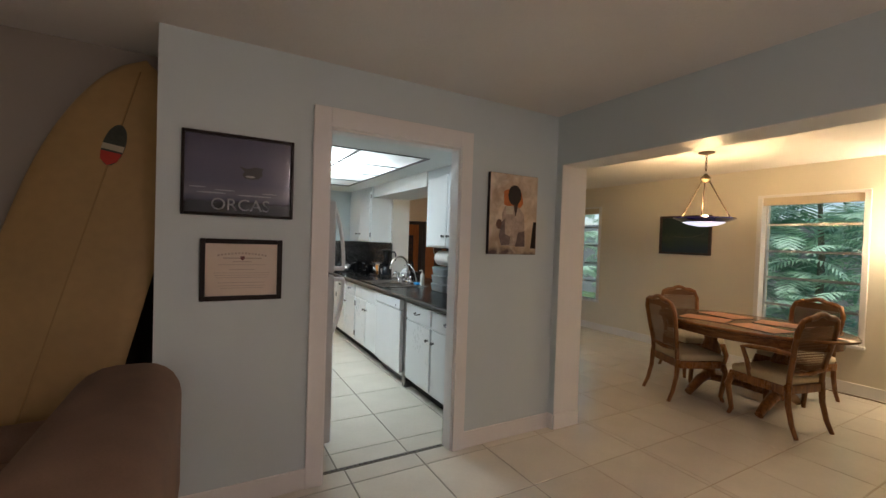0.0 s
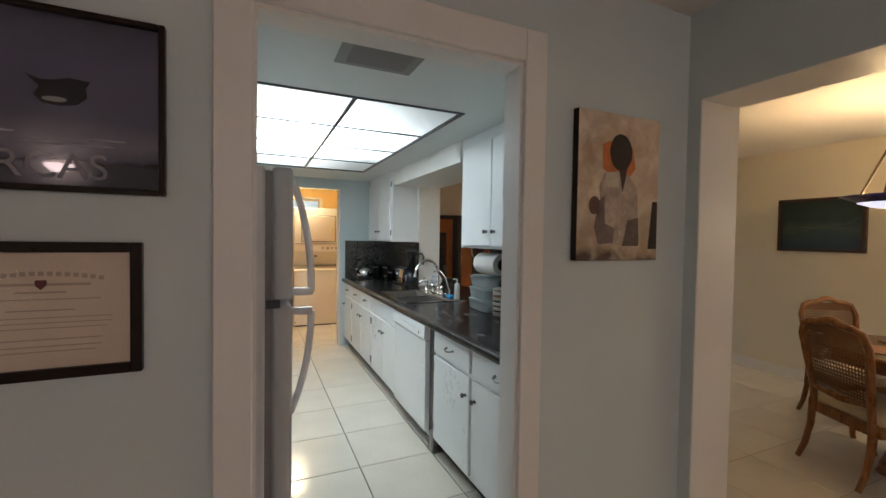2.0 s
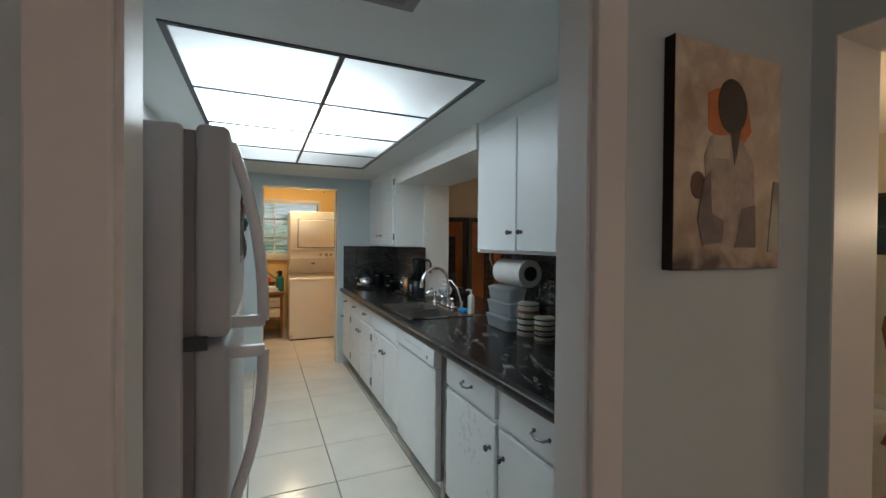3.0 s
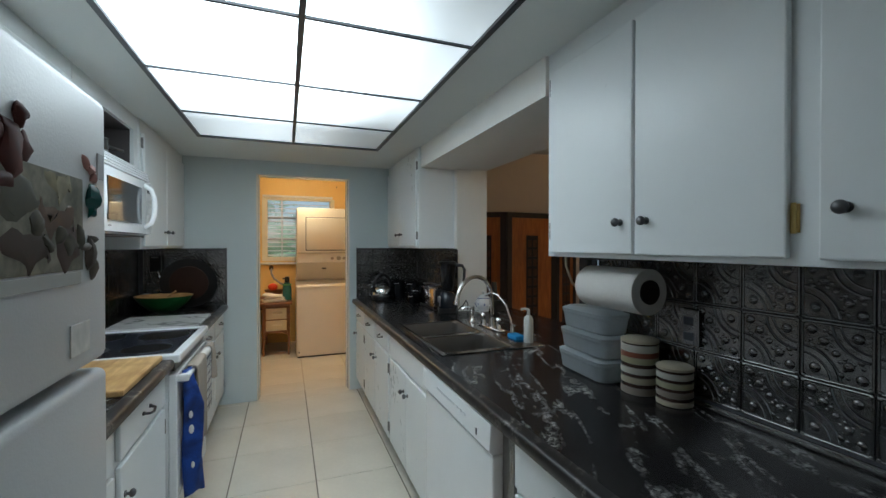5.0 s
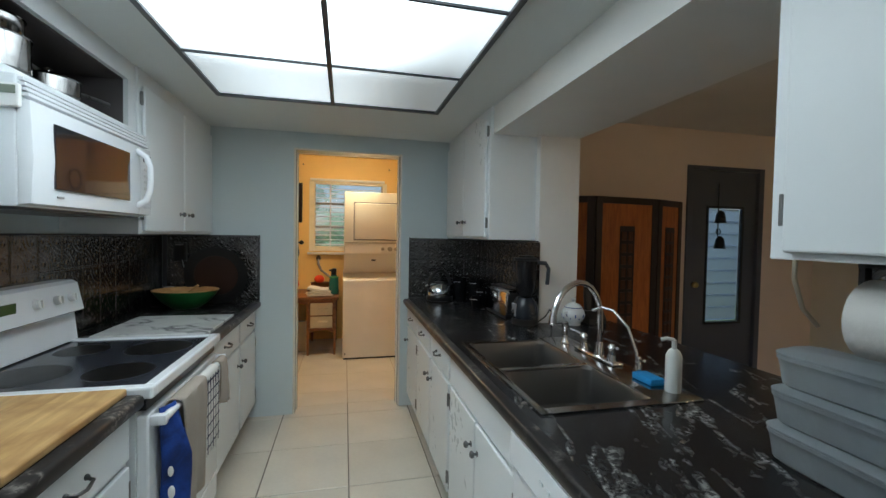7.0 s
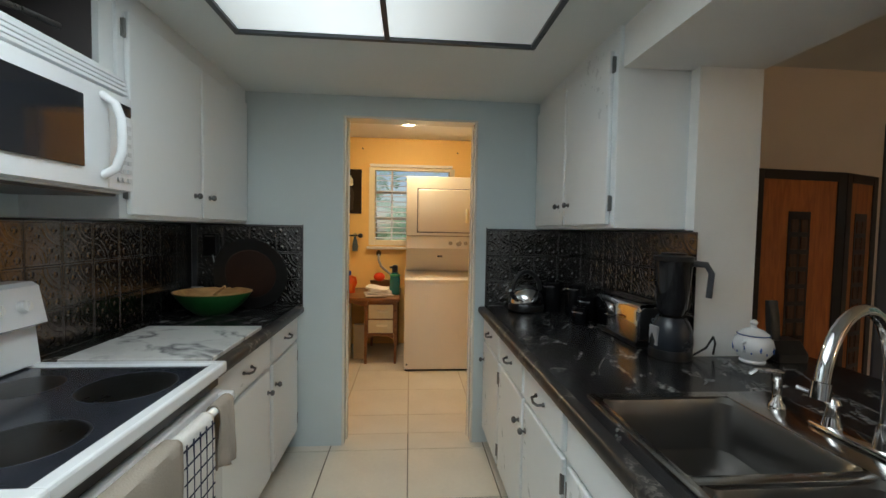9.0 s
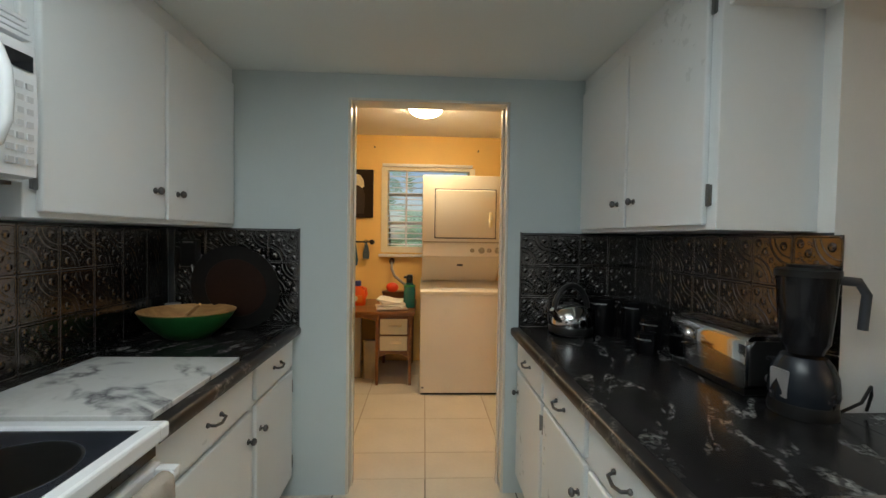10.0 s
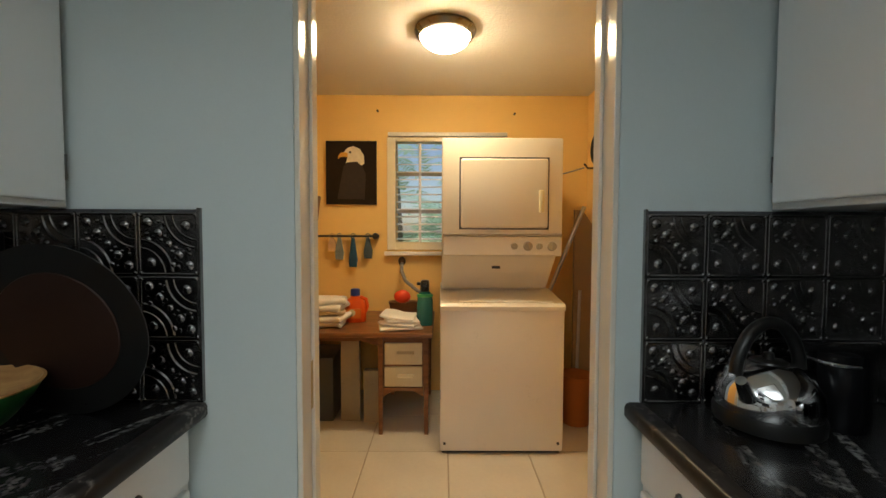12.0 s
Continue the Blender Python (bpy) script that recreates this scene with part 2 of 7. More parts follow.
M_ALU = mat("aluminium_frame", (0.55, 0.55, 0.55), 0.4, metal=0.8)
M_BRONZE = mat("bronze_metal", (0.11, 0.075, 0.045), 0.35, metal=0.8, var=0.2)


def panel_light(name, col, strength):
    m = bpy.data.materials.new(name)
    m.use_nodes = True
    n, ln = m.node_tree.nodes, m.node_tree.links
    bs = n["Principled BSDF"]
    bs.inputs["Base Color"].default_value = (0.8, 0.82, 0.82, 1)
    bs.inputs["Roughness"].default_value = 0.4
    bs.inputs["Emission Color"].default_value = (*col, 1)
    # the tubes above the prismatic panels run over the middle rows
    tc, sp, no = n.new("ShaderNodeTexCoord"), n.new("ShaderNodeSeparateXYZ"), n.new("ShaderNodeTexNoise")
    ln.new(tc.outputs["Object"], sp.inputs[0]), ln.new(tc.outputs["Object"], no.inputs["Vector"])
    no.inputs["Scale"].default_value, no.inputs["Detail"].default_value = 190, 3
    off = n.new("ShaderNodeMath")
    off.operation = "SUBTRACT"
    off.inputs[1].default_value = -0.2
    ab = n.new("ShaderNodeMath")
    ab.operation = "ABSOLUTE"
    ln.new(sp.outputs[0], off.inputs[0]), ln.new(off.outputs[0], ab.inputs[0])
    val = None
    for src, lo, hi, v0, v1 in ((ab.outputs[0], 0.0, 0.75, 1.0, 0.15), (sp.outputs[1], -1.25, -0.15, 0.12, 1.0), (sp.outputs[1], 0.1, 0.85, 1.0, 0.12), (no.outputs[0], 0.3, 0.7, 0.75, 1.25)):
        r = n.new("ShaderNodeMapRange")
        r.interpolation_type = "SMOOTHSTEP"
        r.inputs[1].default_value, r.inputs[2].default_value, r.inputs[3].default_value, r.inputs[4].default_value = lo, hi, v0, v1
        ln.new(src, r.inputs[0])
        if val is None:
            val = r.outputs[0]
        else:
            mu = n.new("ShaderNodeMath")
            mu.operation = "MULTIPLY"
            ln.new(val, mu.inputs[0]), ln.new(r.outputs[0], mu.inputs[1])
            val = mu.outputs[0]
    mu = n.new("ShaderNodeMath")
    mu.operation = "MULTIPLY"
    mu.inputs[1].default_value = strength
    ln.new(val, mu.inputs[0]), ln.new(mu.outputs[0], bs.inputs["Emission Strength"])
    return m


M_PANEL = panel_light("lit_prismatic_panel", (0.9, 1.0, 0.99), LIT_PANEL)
M_GLOBE = mat("lit_frosted_globe", (1, 0.74, 0.68), 0.4, var=0, emit=LIVING_GLOBE)
M_FILL = mat("lit_fill_bowl", (1, 0.74, 0.66), 0.4, var=0, emit=FILL_BOWL)
M_LBOWL = mat("lit_frosted_bowl", (1, 0.78, 0.45), 0.4, var=0, emit=LAUNDRY_BOWL)
M_BULB = mat("lit_bulb", (1, 0.64, 0.29), 0.4, var=0, emit=DINING_BULB)
M_PBOWL = mat("lit_alabaster_bowl", (0.85, 0.85, 1), 0.3, var=0.15, scale=14, emit=0.9)
M_PRIM = mat("cobalt_glass_rim", (0.02, 0.02, 0.2), 0.1, var=0.3, scale=20, coat=0.5)
M_SHADE = mat("lit_lamp_shade", (1, 0.75, 0.45), 0.8, var=0, emit=SHADE_LAMP)
M_SCONCE = mat("lit_sconce_glass", (1, 0.76, 0.47), 0.5, var=0, emit=WALL_SCONCE)


# ---- building helpers ----
ORIGIN = {}


def thing(name, at, label, category, group="", kind=""):
    e = new(name)
    e.location = at
    ORIGIN[e] = Vector(at)
    return tagged(e, label, category, group, kind)


def part(name, bm, material, parent=None, label="", smooth=False):
    """One mesh object; its bmesh is in world metres (or in the thing's own, if the thing was begun at 0, 0, 0)."""
    o = ORIGIN.get(parent, Vector((0, 0, 0)))
    bm.transform(Matrix.Translation(-o))
    bmesh.ops.recalc_face_normals(bm, faces=bm.faces[:])
    me = bpy.data.meshes.new(name)
    bm.to_mesh(me)
    bm.free()
    if smooth:
        me.shade_smooth()
        me.set_sharp_from_angle(angle=radians(40))
    me.materials.append(material)
    ob = new(name, me)
    if parent:
        ob.parent = parent
        ORIGIN[ob] = o
    return tagged(ob, label) if label else ob


def structure(name, bm, material, label, category, smooth=False):
    return tagged(part(name, bm, material, None, "", smooth), label, category, "", "structure")


def single(name, bm, material, at, label, category, group="", smooth=True):
    """A thing of one mesh, with its origin at its base."""
    bm.transform(Matrix.Translation(-Vector(at)))
    ob = part(name, bm, material, None, "", smooth)
    ob.location = at
    ORIGIN[ob] = Vector(at)
    return tagged(ob, label, category, group)


def B(x0, x1, y0, y1, z0, z1, bev=0.0, bm=None, seg=2):
    bm = bm or bmesh.new()
    r = bmesh.ops.create_cube(bm, size=1, matrix=Matrix.Translation(((x0 + x1) / 2, (y0 + y1) / 2, (z0 + z1) / 2)) @ Matrix.Diagonal((abs(x1 - x0), abs(y1 - y0), abs(z1 - z0), 1)))
    if bev:
        es = list({e for v in r["verts"] for e in v.link_edges})
        bmesh.ops.bevel(bm, geom=es, offset=bev, segments=seg, affect="EDGES", profile=0.5)
    return bm


def C(p0, p1, r0, r1=None, seg=16, bm=None, caps=True):
    bm = bm or bmesh.new()
    p0, p1 = Vector(p0), Vector(p1)
    d = p1 - p0
    m = Matrix.Translation((p0 + p1) / 2) @ d.to_track_quat("Z", "Y").to_matrix().to_4x4()
    bmesh.ops.create_cone(bm, cap_ends=caps, segments=seg, radius1=r0, radius2=r0 if r1 is None else r1, depth=d.length, matrix=m)
    return bm


def S(c, r, scale=(1, 1, 1), bm=None, seg=16):
    bm = bm or bmesh.new()
    bmesh.ops.create_uvsphere(bm, u_segments=seg, v_segments=max(6, seg // 2), radius=r, matrix=Matrix.Translation(c) @ Matrix.Diagonal((*scale, 1)))
    return bm


def L(profile, c=(0, 0, 0), seg=28, bm=None, sx=1.0, sy=1.0, caps=(True, True)):
    """A turned shape: (radius, height) pairs round the upright axis through c."""
    bm = bm or bmesh.new()
    rings = []
    for r, z in profile:
        rings.append([bm.verts.new((c[0] + sx * r * math.cos(2 * math.pi * i / seg), c[1] + sy * r * math.sin(2 * math.pi * i / seg), c[2] + z)) for i in range(seg)])
    for a, b in zip(rings, rings[1:]):
        for i in range(seg):
            bm.faces.new((a[i], a[(i + 1) % seg], b[(i + 1) % seg], b[i]))
    for ring, (r, z), cap in ((rings[0], profile[0], caps[0]), (rings[-1], profile[-1], caps[1])):
        if cap and r > 1e-4:
            bm.faces.new(ring)
    return bm


def T(pts, r, seg=10, bm=None, r1=None):
    """A round tube along points."""
    bm = bm or bmesh.new()
    pts = [Vector(p) for p in pts]
    rings, side = [], None
    for i, p in enumerate(pts):
        d = (pts[min(i + 1, len(pts) - 1)] - pts[max(i - 1, 0)]).normalized()
        if side is None:
            side = d.orthogonal().normalized()
        side = (side - d * side.dot(d)).normalized()
        up = d.cross(side)
        rad = r if r1 is None else r + (r1 - r) * i / (len(pts) - 1)
        rings.append([bm.verts.new(p + rad * (math.cos(2 * math.pi * k / seg) * side + math.sin(2 * math.pi * k / seg) * up)) for k in range(seg)])
    for a, b in zip(rings, rings[1:]):
        for k in range(seg):
            bm.faces.new((a[k], a[(k + 1) % seg], b[(k + 1) % seg], b[k]))
    bm.faces.new(rings[0]), bm.faces.new(rings[-1])
    return bm


def P(outline, axis, a, b, bm=None, bev=0.0):
    """A flat outline pushed out from a to b along an axis. The outline's pairs are the other two axes in order."""
    bm = bm or bmesh.new()
    def at(p, v):
        return {"x": (v, p[0], p[1]), "y": (p[0], v, p[1]), "z": (p[0], p[1], v)}[axis]
    lo, hi = [bm.verts.new(at(p, a)) for p in outline], [bm.verts.new(at(p, b)) for p in outline]
    fs = [bm.faces.new(lo), bm.faces.new(hi)]
    k = len(outline)
    for i in range(k):
        fs.append(bm.faces.new((lo[i], lo[(i + 1) % k], hi[(i + 1) % k], hi[i])))
    if bev:
        bmesh.ops.recalc_face_normals(bm, faces=fs)
        bmesh.ops.bevel(bm, geom=[e for e in fs[0].edges] + [e for e in fs[1].edges], offset=bev, segments=2, affect="EDGES", profile=0.5)
    return bm


def arc(c, r, a0, a1, n, plane="xz"):
    out = []
    for i in range(n + 1):
        a = radians(a0 + (a1 - a0) * i / n)
        u, v = r * math.cos(a), r * math.sin(a)
        out.append({"xz": (c[0] + u, c[1], c[2] + v), "yz": (c[0], c[1] + u, c[2] + v), "xy": (c[0] + u, c[1] + v, c[2])}[plane])
    return out


def slab(axis, a, b, us, vs, holes):
    """One connected plate from a to b along an axis, over the grid us x vs, with the cells inside the holes (u0, u1, v0, v1) left out."""
    bm, verts = bmesh.new(), {}
    def at(i, j, w):
        k = (i, j, w)
        if k not in verts:
            u, v, x = us[i], vs[j], (a, b)[w]
            verts[k] = bm.verts.new({"x": (x, u, v), "y": (u, x, v), "z": (u, v, x)}[axis])
        return verts[k]
    full = {(i, j) for i in range(len(us) - 1) for j in range(len(vs) - 1)
            if not any(h[0] - 1e-6 <= us[i] and us[i + 1] <= h[1] + 1e-6 and h[2] - 1e-6 <= vs[j] and vs[j + 1] <= h[3] + 1e-6 for h in holes)}
    for i, j in full:
        for w in (0, 1):
            bm.faces.new((at(i, j, w), at(i + 1, j, w), at(i + 1, j + 1, w), at(i, j + 1, w)))
        for (p, q), other in ((((i, j), (i + 1, j)), (i, j - 1)), (((i, j + 1), (i + 1, j + 1)), (i, j + 1)), (((i, j), (i, j + 1)), (i - 1, j)), (((i + 1, j), (i + 1, j + 1)), (i + 1, j))):
            if other not in full:
                bm.faces.new((at(*p, 0), at(*q, 0), at(*q, 1), at(*p, 1)))
    return bm


# ---- the setting ----
W, WK, FAR, LAU, END = 3.858, 3.96, 8.08, 8.20, 10.43        # wall faces along y
XL, XR, XO, XD = 0.482, 2.88, 3.14, 6.35                    # kitchen left, kitchen right, its outer face, dining outer wall
CK, CH = 2.16, 2.41                                         # kitchen and other ceilings

structure("floor", B(-2.6, XD + 0.2, -2.6, END + 0.2, -0.12, -0.004), M_GROUT, "grey grout bed under cream floor tiles", "floor")
structure("floor_grout_dining", B(2.45, XD, -2.6, 7.95, -0.004, -0.0022), mat("tan_grout", (0.42, 0.36, 0.27), 0.9, var=0.15, scale=10), "tan grout between dining floor tiles", "floor")
structure("floor_grout_laundry", B(0.40, 2.93, LAU + 0.02, END, -0.004, -0.0022), mat("warm_grout", (0.4, 0.35, 0.27), 0.9, var=0.15, scale=10), "pale grout between laundry floor tiles", "floor")

b = slab("y", W, WK, [0.37, 1.18, 2.06, 2.93], [0, 2.05, CH], [(1.18, 2.06, 0, 2.05)])
structure("wall_kitchen_front", b, M_BLUE, "pale blue painted wall with a cased doorway", "wall")
b = B(-2.6, 0.37, 4.33, 4.45, 0, CH)
structure("wall_alcove", b, mat("taupe_wall_paint", (0.3, 0.265, 0.225), 0.6, var=0.04, scale=1.5, fine=180, bump=0.08), "taupe painted alcove wall behind a surfboard", "wall")
b = slab("x", 2.93, 3.19, [-2.6, 0.6, 3.80, 3.96], [0, 2.035, CH], [(0.6, 3.80, 0, 2.035)])
structure("wall_dining_opening", b, M_BLUE, "pale blue beam and pillar of a wide dining opening", "wall")
structure("trim_opening_jamb", B(2.932, 3.19, 3.796, 3.80, 0, 2.035), M_TRIM, "white painted end of the pillar", "trim")
structure("trim_opening_soffit", B(2.932, 3.19, 0.6, 3.796, 2.031, 2.035), M_TRIM, "white painted underside of the beam", "trim")
b = slab("x", XR, XO, [3.96, 5.43, 7.03, FAR], [0, 0.84, 2.0, CH], [(5.43, 7.03, 0.84, 2.0)])
M_WHITEWALL = mat("white_wall_paint", (0.83, 0.82, 0.79), 0.5, var=0.03, fine=160, bump=0.06)
structure("soffit_pass_through", B(2.60, XR, 5.43, 7.08, 2.0, CK), M_WHITEWALL, "white painted soffit over the pass-through", "soffit")
structure("wall_kitchen_right", b, M_WHITEWALL, "white painted wall with a pass-through opening and soffit", "wall")
b = B(0.37, XL, WK, LAU, 0, CH)
structure("wall_kitchen_left", b, M_BLUE, "pale blue painted kitchen side wall", "wall")
b = slab("y", FAR, LAU, [XL, 1.37, 2.195, XR], [0, 2.041, CH], [(1.37, 2.195, 0, 2.041)])
structure("wall_kitchen_far", b, M_BLUE, "pale blue painted wall with a doorway to the laundry", "wall")
# laundry shell
b = B(0.28, 0.40, LAU, END, 0, 2.5)
B(2.93, 3.05, LAU, END, 0, 2.5, bm=b)
B(0.40, 1.37, LAU, LAU + 0.004, 0, 2.5, bm=b), B(2.195, 2.93, LAU, LAU + 0.004, 0, 2.5, bm=b), B(1.37, 2.195, LAU, LAU + 0.004, 2.041, 2.5, bm=b)
structure("wall_laundry_sides", b, M_YELLOW, "orange-yellow painted laundry side walls", "wall")
b = slab("y", END, END + 0.15, [0.28, 1.37, 2.24, 3.05], [0, 1.19, 2.06, 2.5], [(1.37, 2.24, 1.19, 2.06)])
structure("wall_laundry_window", b, M_YELLOW, "orange-yellow laundry wall with a window", "wall")
structure("ceiling_laundry", B(0.28, 3.05, LAU, END + 0.15, 2.42, 2.5), M_CEIL, "textured warm white laundry ceiling", "ceiling")
# kitchen ceiling with the opening for the light box
b = slab("z", CK, CK + 0.05, [XL, 1.06, 2.30, XR], [WK, 4.83, 7.31, FAR], [(1.06, 2.30, 4.83, 7.31)])
structure("ceiling_kitchen", b, M_KCEIL, "white dropped kitchen ceiling round a light box", "ceiling")
structure("ceiling", B(-2.6, XD + 0.2, -2.6, LAU, CH, CH + 0.1), M_CEIL, "off-white textured living and dining ceiling", "ceiling")
# dining and family room
WIN = ((3.05, 3.94, 0.50, 2.06), (6.33, 7.22, 0.50, 2.06))
b = slab("x", XD, XD + 0.2, [-2.6, 3.05, 3.94, 6.33, 7.22, 8.15], [0, 0.50, 2.06, CH], list(WIN))
structure("wall_dining_windows", b, M_CREAM, "cream painted dining wall with two windows", "wall")
b = slab("y", 7.95, 8.15, [XO, 4.84, 5.64, XD], [0, 2.07, CH], [(4.84, 5.64, 0, 2.07)])
structure("wall_family_end", b, mat("beige_wall_paint", (0.7, 0.59, 0.51), 0.6, var=0.03, fine=150, bump=0.06), "beige painted end wall with a dark door", "wall")
b = B(-2.72, -2.6, -2.6, 4.45, 0, CH)
B(-2.6, XD + 0.2, -2.72, -2.6, 0, CH, bm=b)
structure("wall_living_back", b, M_BLUE, "pale blue painted living room back walls", "wall")
# baseboards
def baseboard(name, x0, x1, y0, y1):
    b = B(x0, x1, y0, y1, 0, 0.115, 0.004)
    structure(name, b, M_TRIM, "white painted wooden baseboard", "baseboard")
baseboard("baseboard_1", 0.38, 1.095, W - 0.014, W)
baseboard("baseboard_2", 2.145, 2.93, W - 0.014, W)
baseboard("baseboard_3", 2.93, 3.19, 3.786, 3.80)
baseboard("baseboard_4", XD - 0.014, XD, -2.5, 7.95)
baseboard("baseboard_5", 2.916, 2.93, 3.80, 3.844)
baseboard("baseboard_7", 3.19, 3.204, 3.96, 7.0)
# doorway casing and jambs
b = B(1.09, 1.185, W - 0.02, W, 0, 2.16, 0.004)
B(2.055, 2.145, W - 0.02, W, 0, 2.16, 0.004, bm=b)
B(1.185, 2.055, W - 0.02, W, 2.05, 2.16, 0.004, bm=b)
structure("trim_doorway", b, M_TRIM, "white painted casing round the kitchen doorway", "trim")
b = B(1.18, 1.195, W, WK, 0, 2.05)
B(2.045, 2.06, W, WK, 0, 2.05, bm=b), B(1.195, 2.045, W, WK, 2.037, 2.05, bm=b)
structure("trim_doorway_jamb", b, M_TRIM, "white painted jamb of the kitchen doorway", "trim")
b = B(1.37, 1.385, FAR + 0.002, LAU + 0.006, 0, 2.041, 0.003)
B(2.18, 2.195, FAR + 0.002, LAU + 0.006, 0, 2.041, 0.003, bm=b), B(1.385, 2.18, FAR + 0.002, LAU + 0.006, 2.028, 2.041, bm=b)
B(1.385, 1.395, FAR + 0.075, LAU, 0, 2.028, 0.003, bm=b), B(2.17, 2.18, FAR + 0.075, LAU, 0, 2.028, 0.003, bm=b)
structure("trim_laundry_jamb", b, mat("glossy_cream_trim", (0.74, 0.7, 0.62), 0.14, var=0.03), "glossy cream jamb of the laundry doorway", "trim")
b = B(1.3955, 1.397, 8.12, 8.135, 0.84, 0.97)
structure("trim_pocket_door_latch", b, M_BRASS, "brass latch plate on the doorway jamb", "latch")

th = thing("door_threshold", (1.62, 3.955, 0), "worn strip of dark pebbles across the kitchen doorway", "threshold", "", "structure")
part("bed", B(1.197, 2.043, 3.942, 3.971, -0.003, 0.001), M_GROUT, th)
rnd = random.Random(11)
M_PEBBLE = mat("dark_pebble", (0.07, 0.065, 0.06), 0.5, var=0.4, scale=30, rand=0.4)
x = 1.2
while x < 2.02:
    w = rnd.uniform(0.018, 0.034)
    b = S((x + w / 2, 3.956 + rnd.uniform(-0.003, 0.003), 0.0015), 1, (w / 2 - 0.002, rnd.uniform(0.009, 0.012), 0.0035), seg=8)
    part("pebble", b, M_PEBBLE, th, "", True)
    x += w + rnd.uniform(0.001, 0.012)

# ---- kitchen ceiling fittings ----
lb = thing("ceiling_light_box", (1.68, 6.07, CK), "large recessed kitchen light box with eight lit panels", "ceiling light")
b = B(1.045, 1.068, 4.815, 7.325, CK - 0.006, CK + 0.05)
B(2.292, 2.315, 4.815, 7.325, CK - 0.006, CK + 0.05, bm=b), B(1.068, 2.292, 4.815, 4.838, CK - 0.006, CK + 0.05, bm=b), B(1.068, 2.292, 7.302, 7.325, CK - 0.006, CK + 0.05, bm=b)
part("frame", b, M_DGREY, lb, "dark metal edge frame")
part("cross_bar", B(1.662, 1.684, 4.838, 7.302, CK - 0.004, CK + 0.03), M_DGREY, lb)
ys = [4.838, 5.475, 6.11, 6.74, 7.302]
for y in ys[1:-1]:
    b = B(1.068, 1.662, y - 0.006, y + 0.006, CK - 0.003, CK + 0.02)
    B(1.684, 2.292, y - 0.006, y + 0.006, CK - 0.003, CK + 0.02, bm=b)
    part("rib", b, M_DGREY, lb)
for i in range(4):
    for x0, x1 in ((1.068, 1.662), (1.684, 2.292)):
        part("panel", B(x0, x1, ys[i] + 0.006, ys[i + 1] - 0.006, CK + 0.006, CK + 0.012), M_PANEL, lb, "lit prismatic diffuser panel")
part("housing", B(1.045, 2.315, 4.815, 7.325, CK + 0.06, CK + 0.1), M_CEIL, lb)

vt = thing("ceiling_vent", (1.66, 4.295, CK), "grey slatted metal air vent in the ceiling", "vent")
b = B(1.49, 1.53, 4.18, 4.41, CK - 0.008, CK)
B(1.78, 1.82, 4.18, 4.41, CK - 0.008, CK, bm=b), B(1.53, 1.78, 4.18, 4.205, CK - 0.008, CK, bm=b), B(1.53, 1.78, 4.385, 4.41, CK - 0.008, CK, bm=b)
part("frame", b, mat("dusty_grey_metal", (0.3, 0.3, 0.29), 0.6), vt)
part("backing", B(1.53, 1.78, 4.205, 4.385, CK - 0.002, CK), M_DGREY, vt)
for i in range(9):
    y = 4.212 + i * 0.0195
    part("slat", P([(y, CK - 0.002), (y + 0.004, CK - 0.002), (y + 0.016, CK - 0.009), (y + 0.012, CK - 0.009)], "x", 1.53, 1.78), M_GASKET, vt)


# ---- cabinets ----
M_HINGE = mat("grey_steel_hinge", (0.2, 0.2, 0.195), 0.35, metal=0.8, var=0.2)


def pull(x, y, z, side, parent):
    """A bowed bar handle along y."""
    pts = [(x, y - 0.042, z + 0.004), (x + side * 0.022, y - 0.034, z), (x + side * 0.026, y, z - 0.006), (x + side * 0.022, y + 0.034, z), (x, y + 0.042, z + 0.004)]
    b = T(pts, 0.005, 8)
    S((x + side * 0.003, y - 0.042, z + 0.004), 0.008, bm=b, seg=8), S((x + side * 0.003, y + 0.042, z + 0.004), 0.008, bm=b, seg=8)
    part("handle", b, M_PEWTER, parent, "dark pewter bar handle", True)


def knob(x, y, z, side, parent):
    b = C((x, y, z), (x + side * 0.018, y, z), 0.006, 0.005, 10)
    S((x + side * 0.022, y, z), 0.014, (0.75, 1, 1), bm=b, seg=12)
    C((x, y, z), (x + side * 0.003, y, z), 0.011, bm=b, seg=12)
    part("knob", b, M_PEWTER, parent, "dark pewter knob", True)


def hinge(x, y, z, side, parent, brass=False):
    b = B(min(x, x + side * 0.006), max(x, x + side * 0.006), y - 0.009, y + 0.009, z - 0.03, z + 0.03, 0.002)
    C((x + side * 0.008, y, z - 0.032), (x + side * 0.008, y, z + 0.032), 0.005, bm=b, seg=8)
    part("hinge", b, M_BRASS if brass else M_HINGE, parent, "worn brass hinge" if brass else "")


def leaf(name, xf, side, y0, y1, z0, z1, parent):
    """A slab door or drawer front, proud of the face frame by 18 mm."""
    return part(name, B(min(xf, xf + side * 0.018), max(xf, xf + side * 0.018), y0, y1, z0, z1, 0.005), M_CAB, parent)


# near-black colour stands for the shadow below the cabinet doors
M_KICK = mat("shadow_dark_kick_board", (0.03, 0.027, 0.025), 0.8, var=0.3)


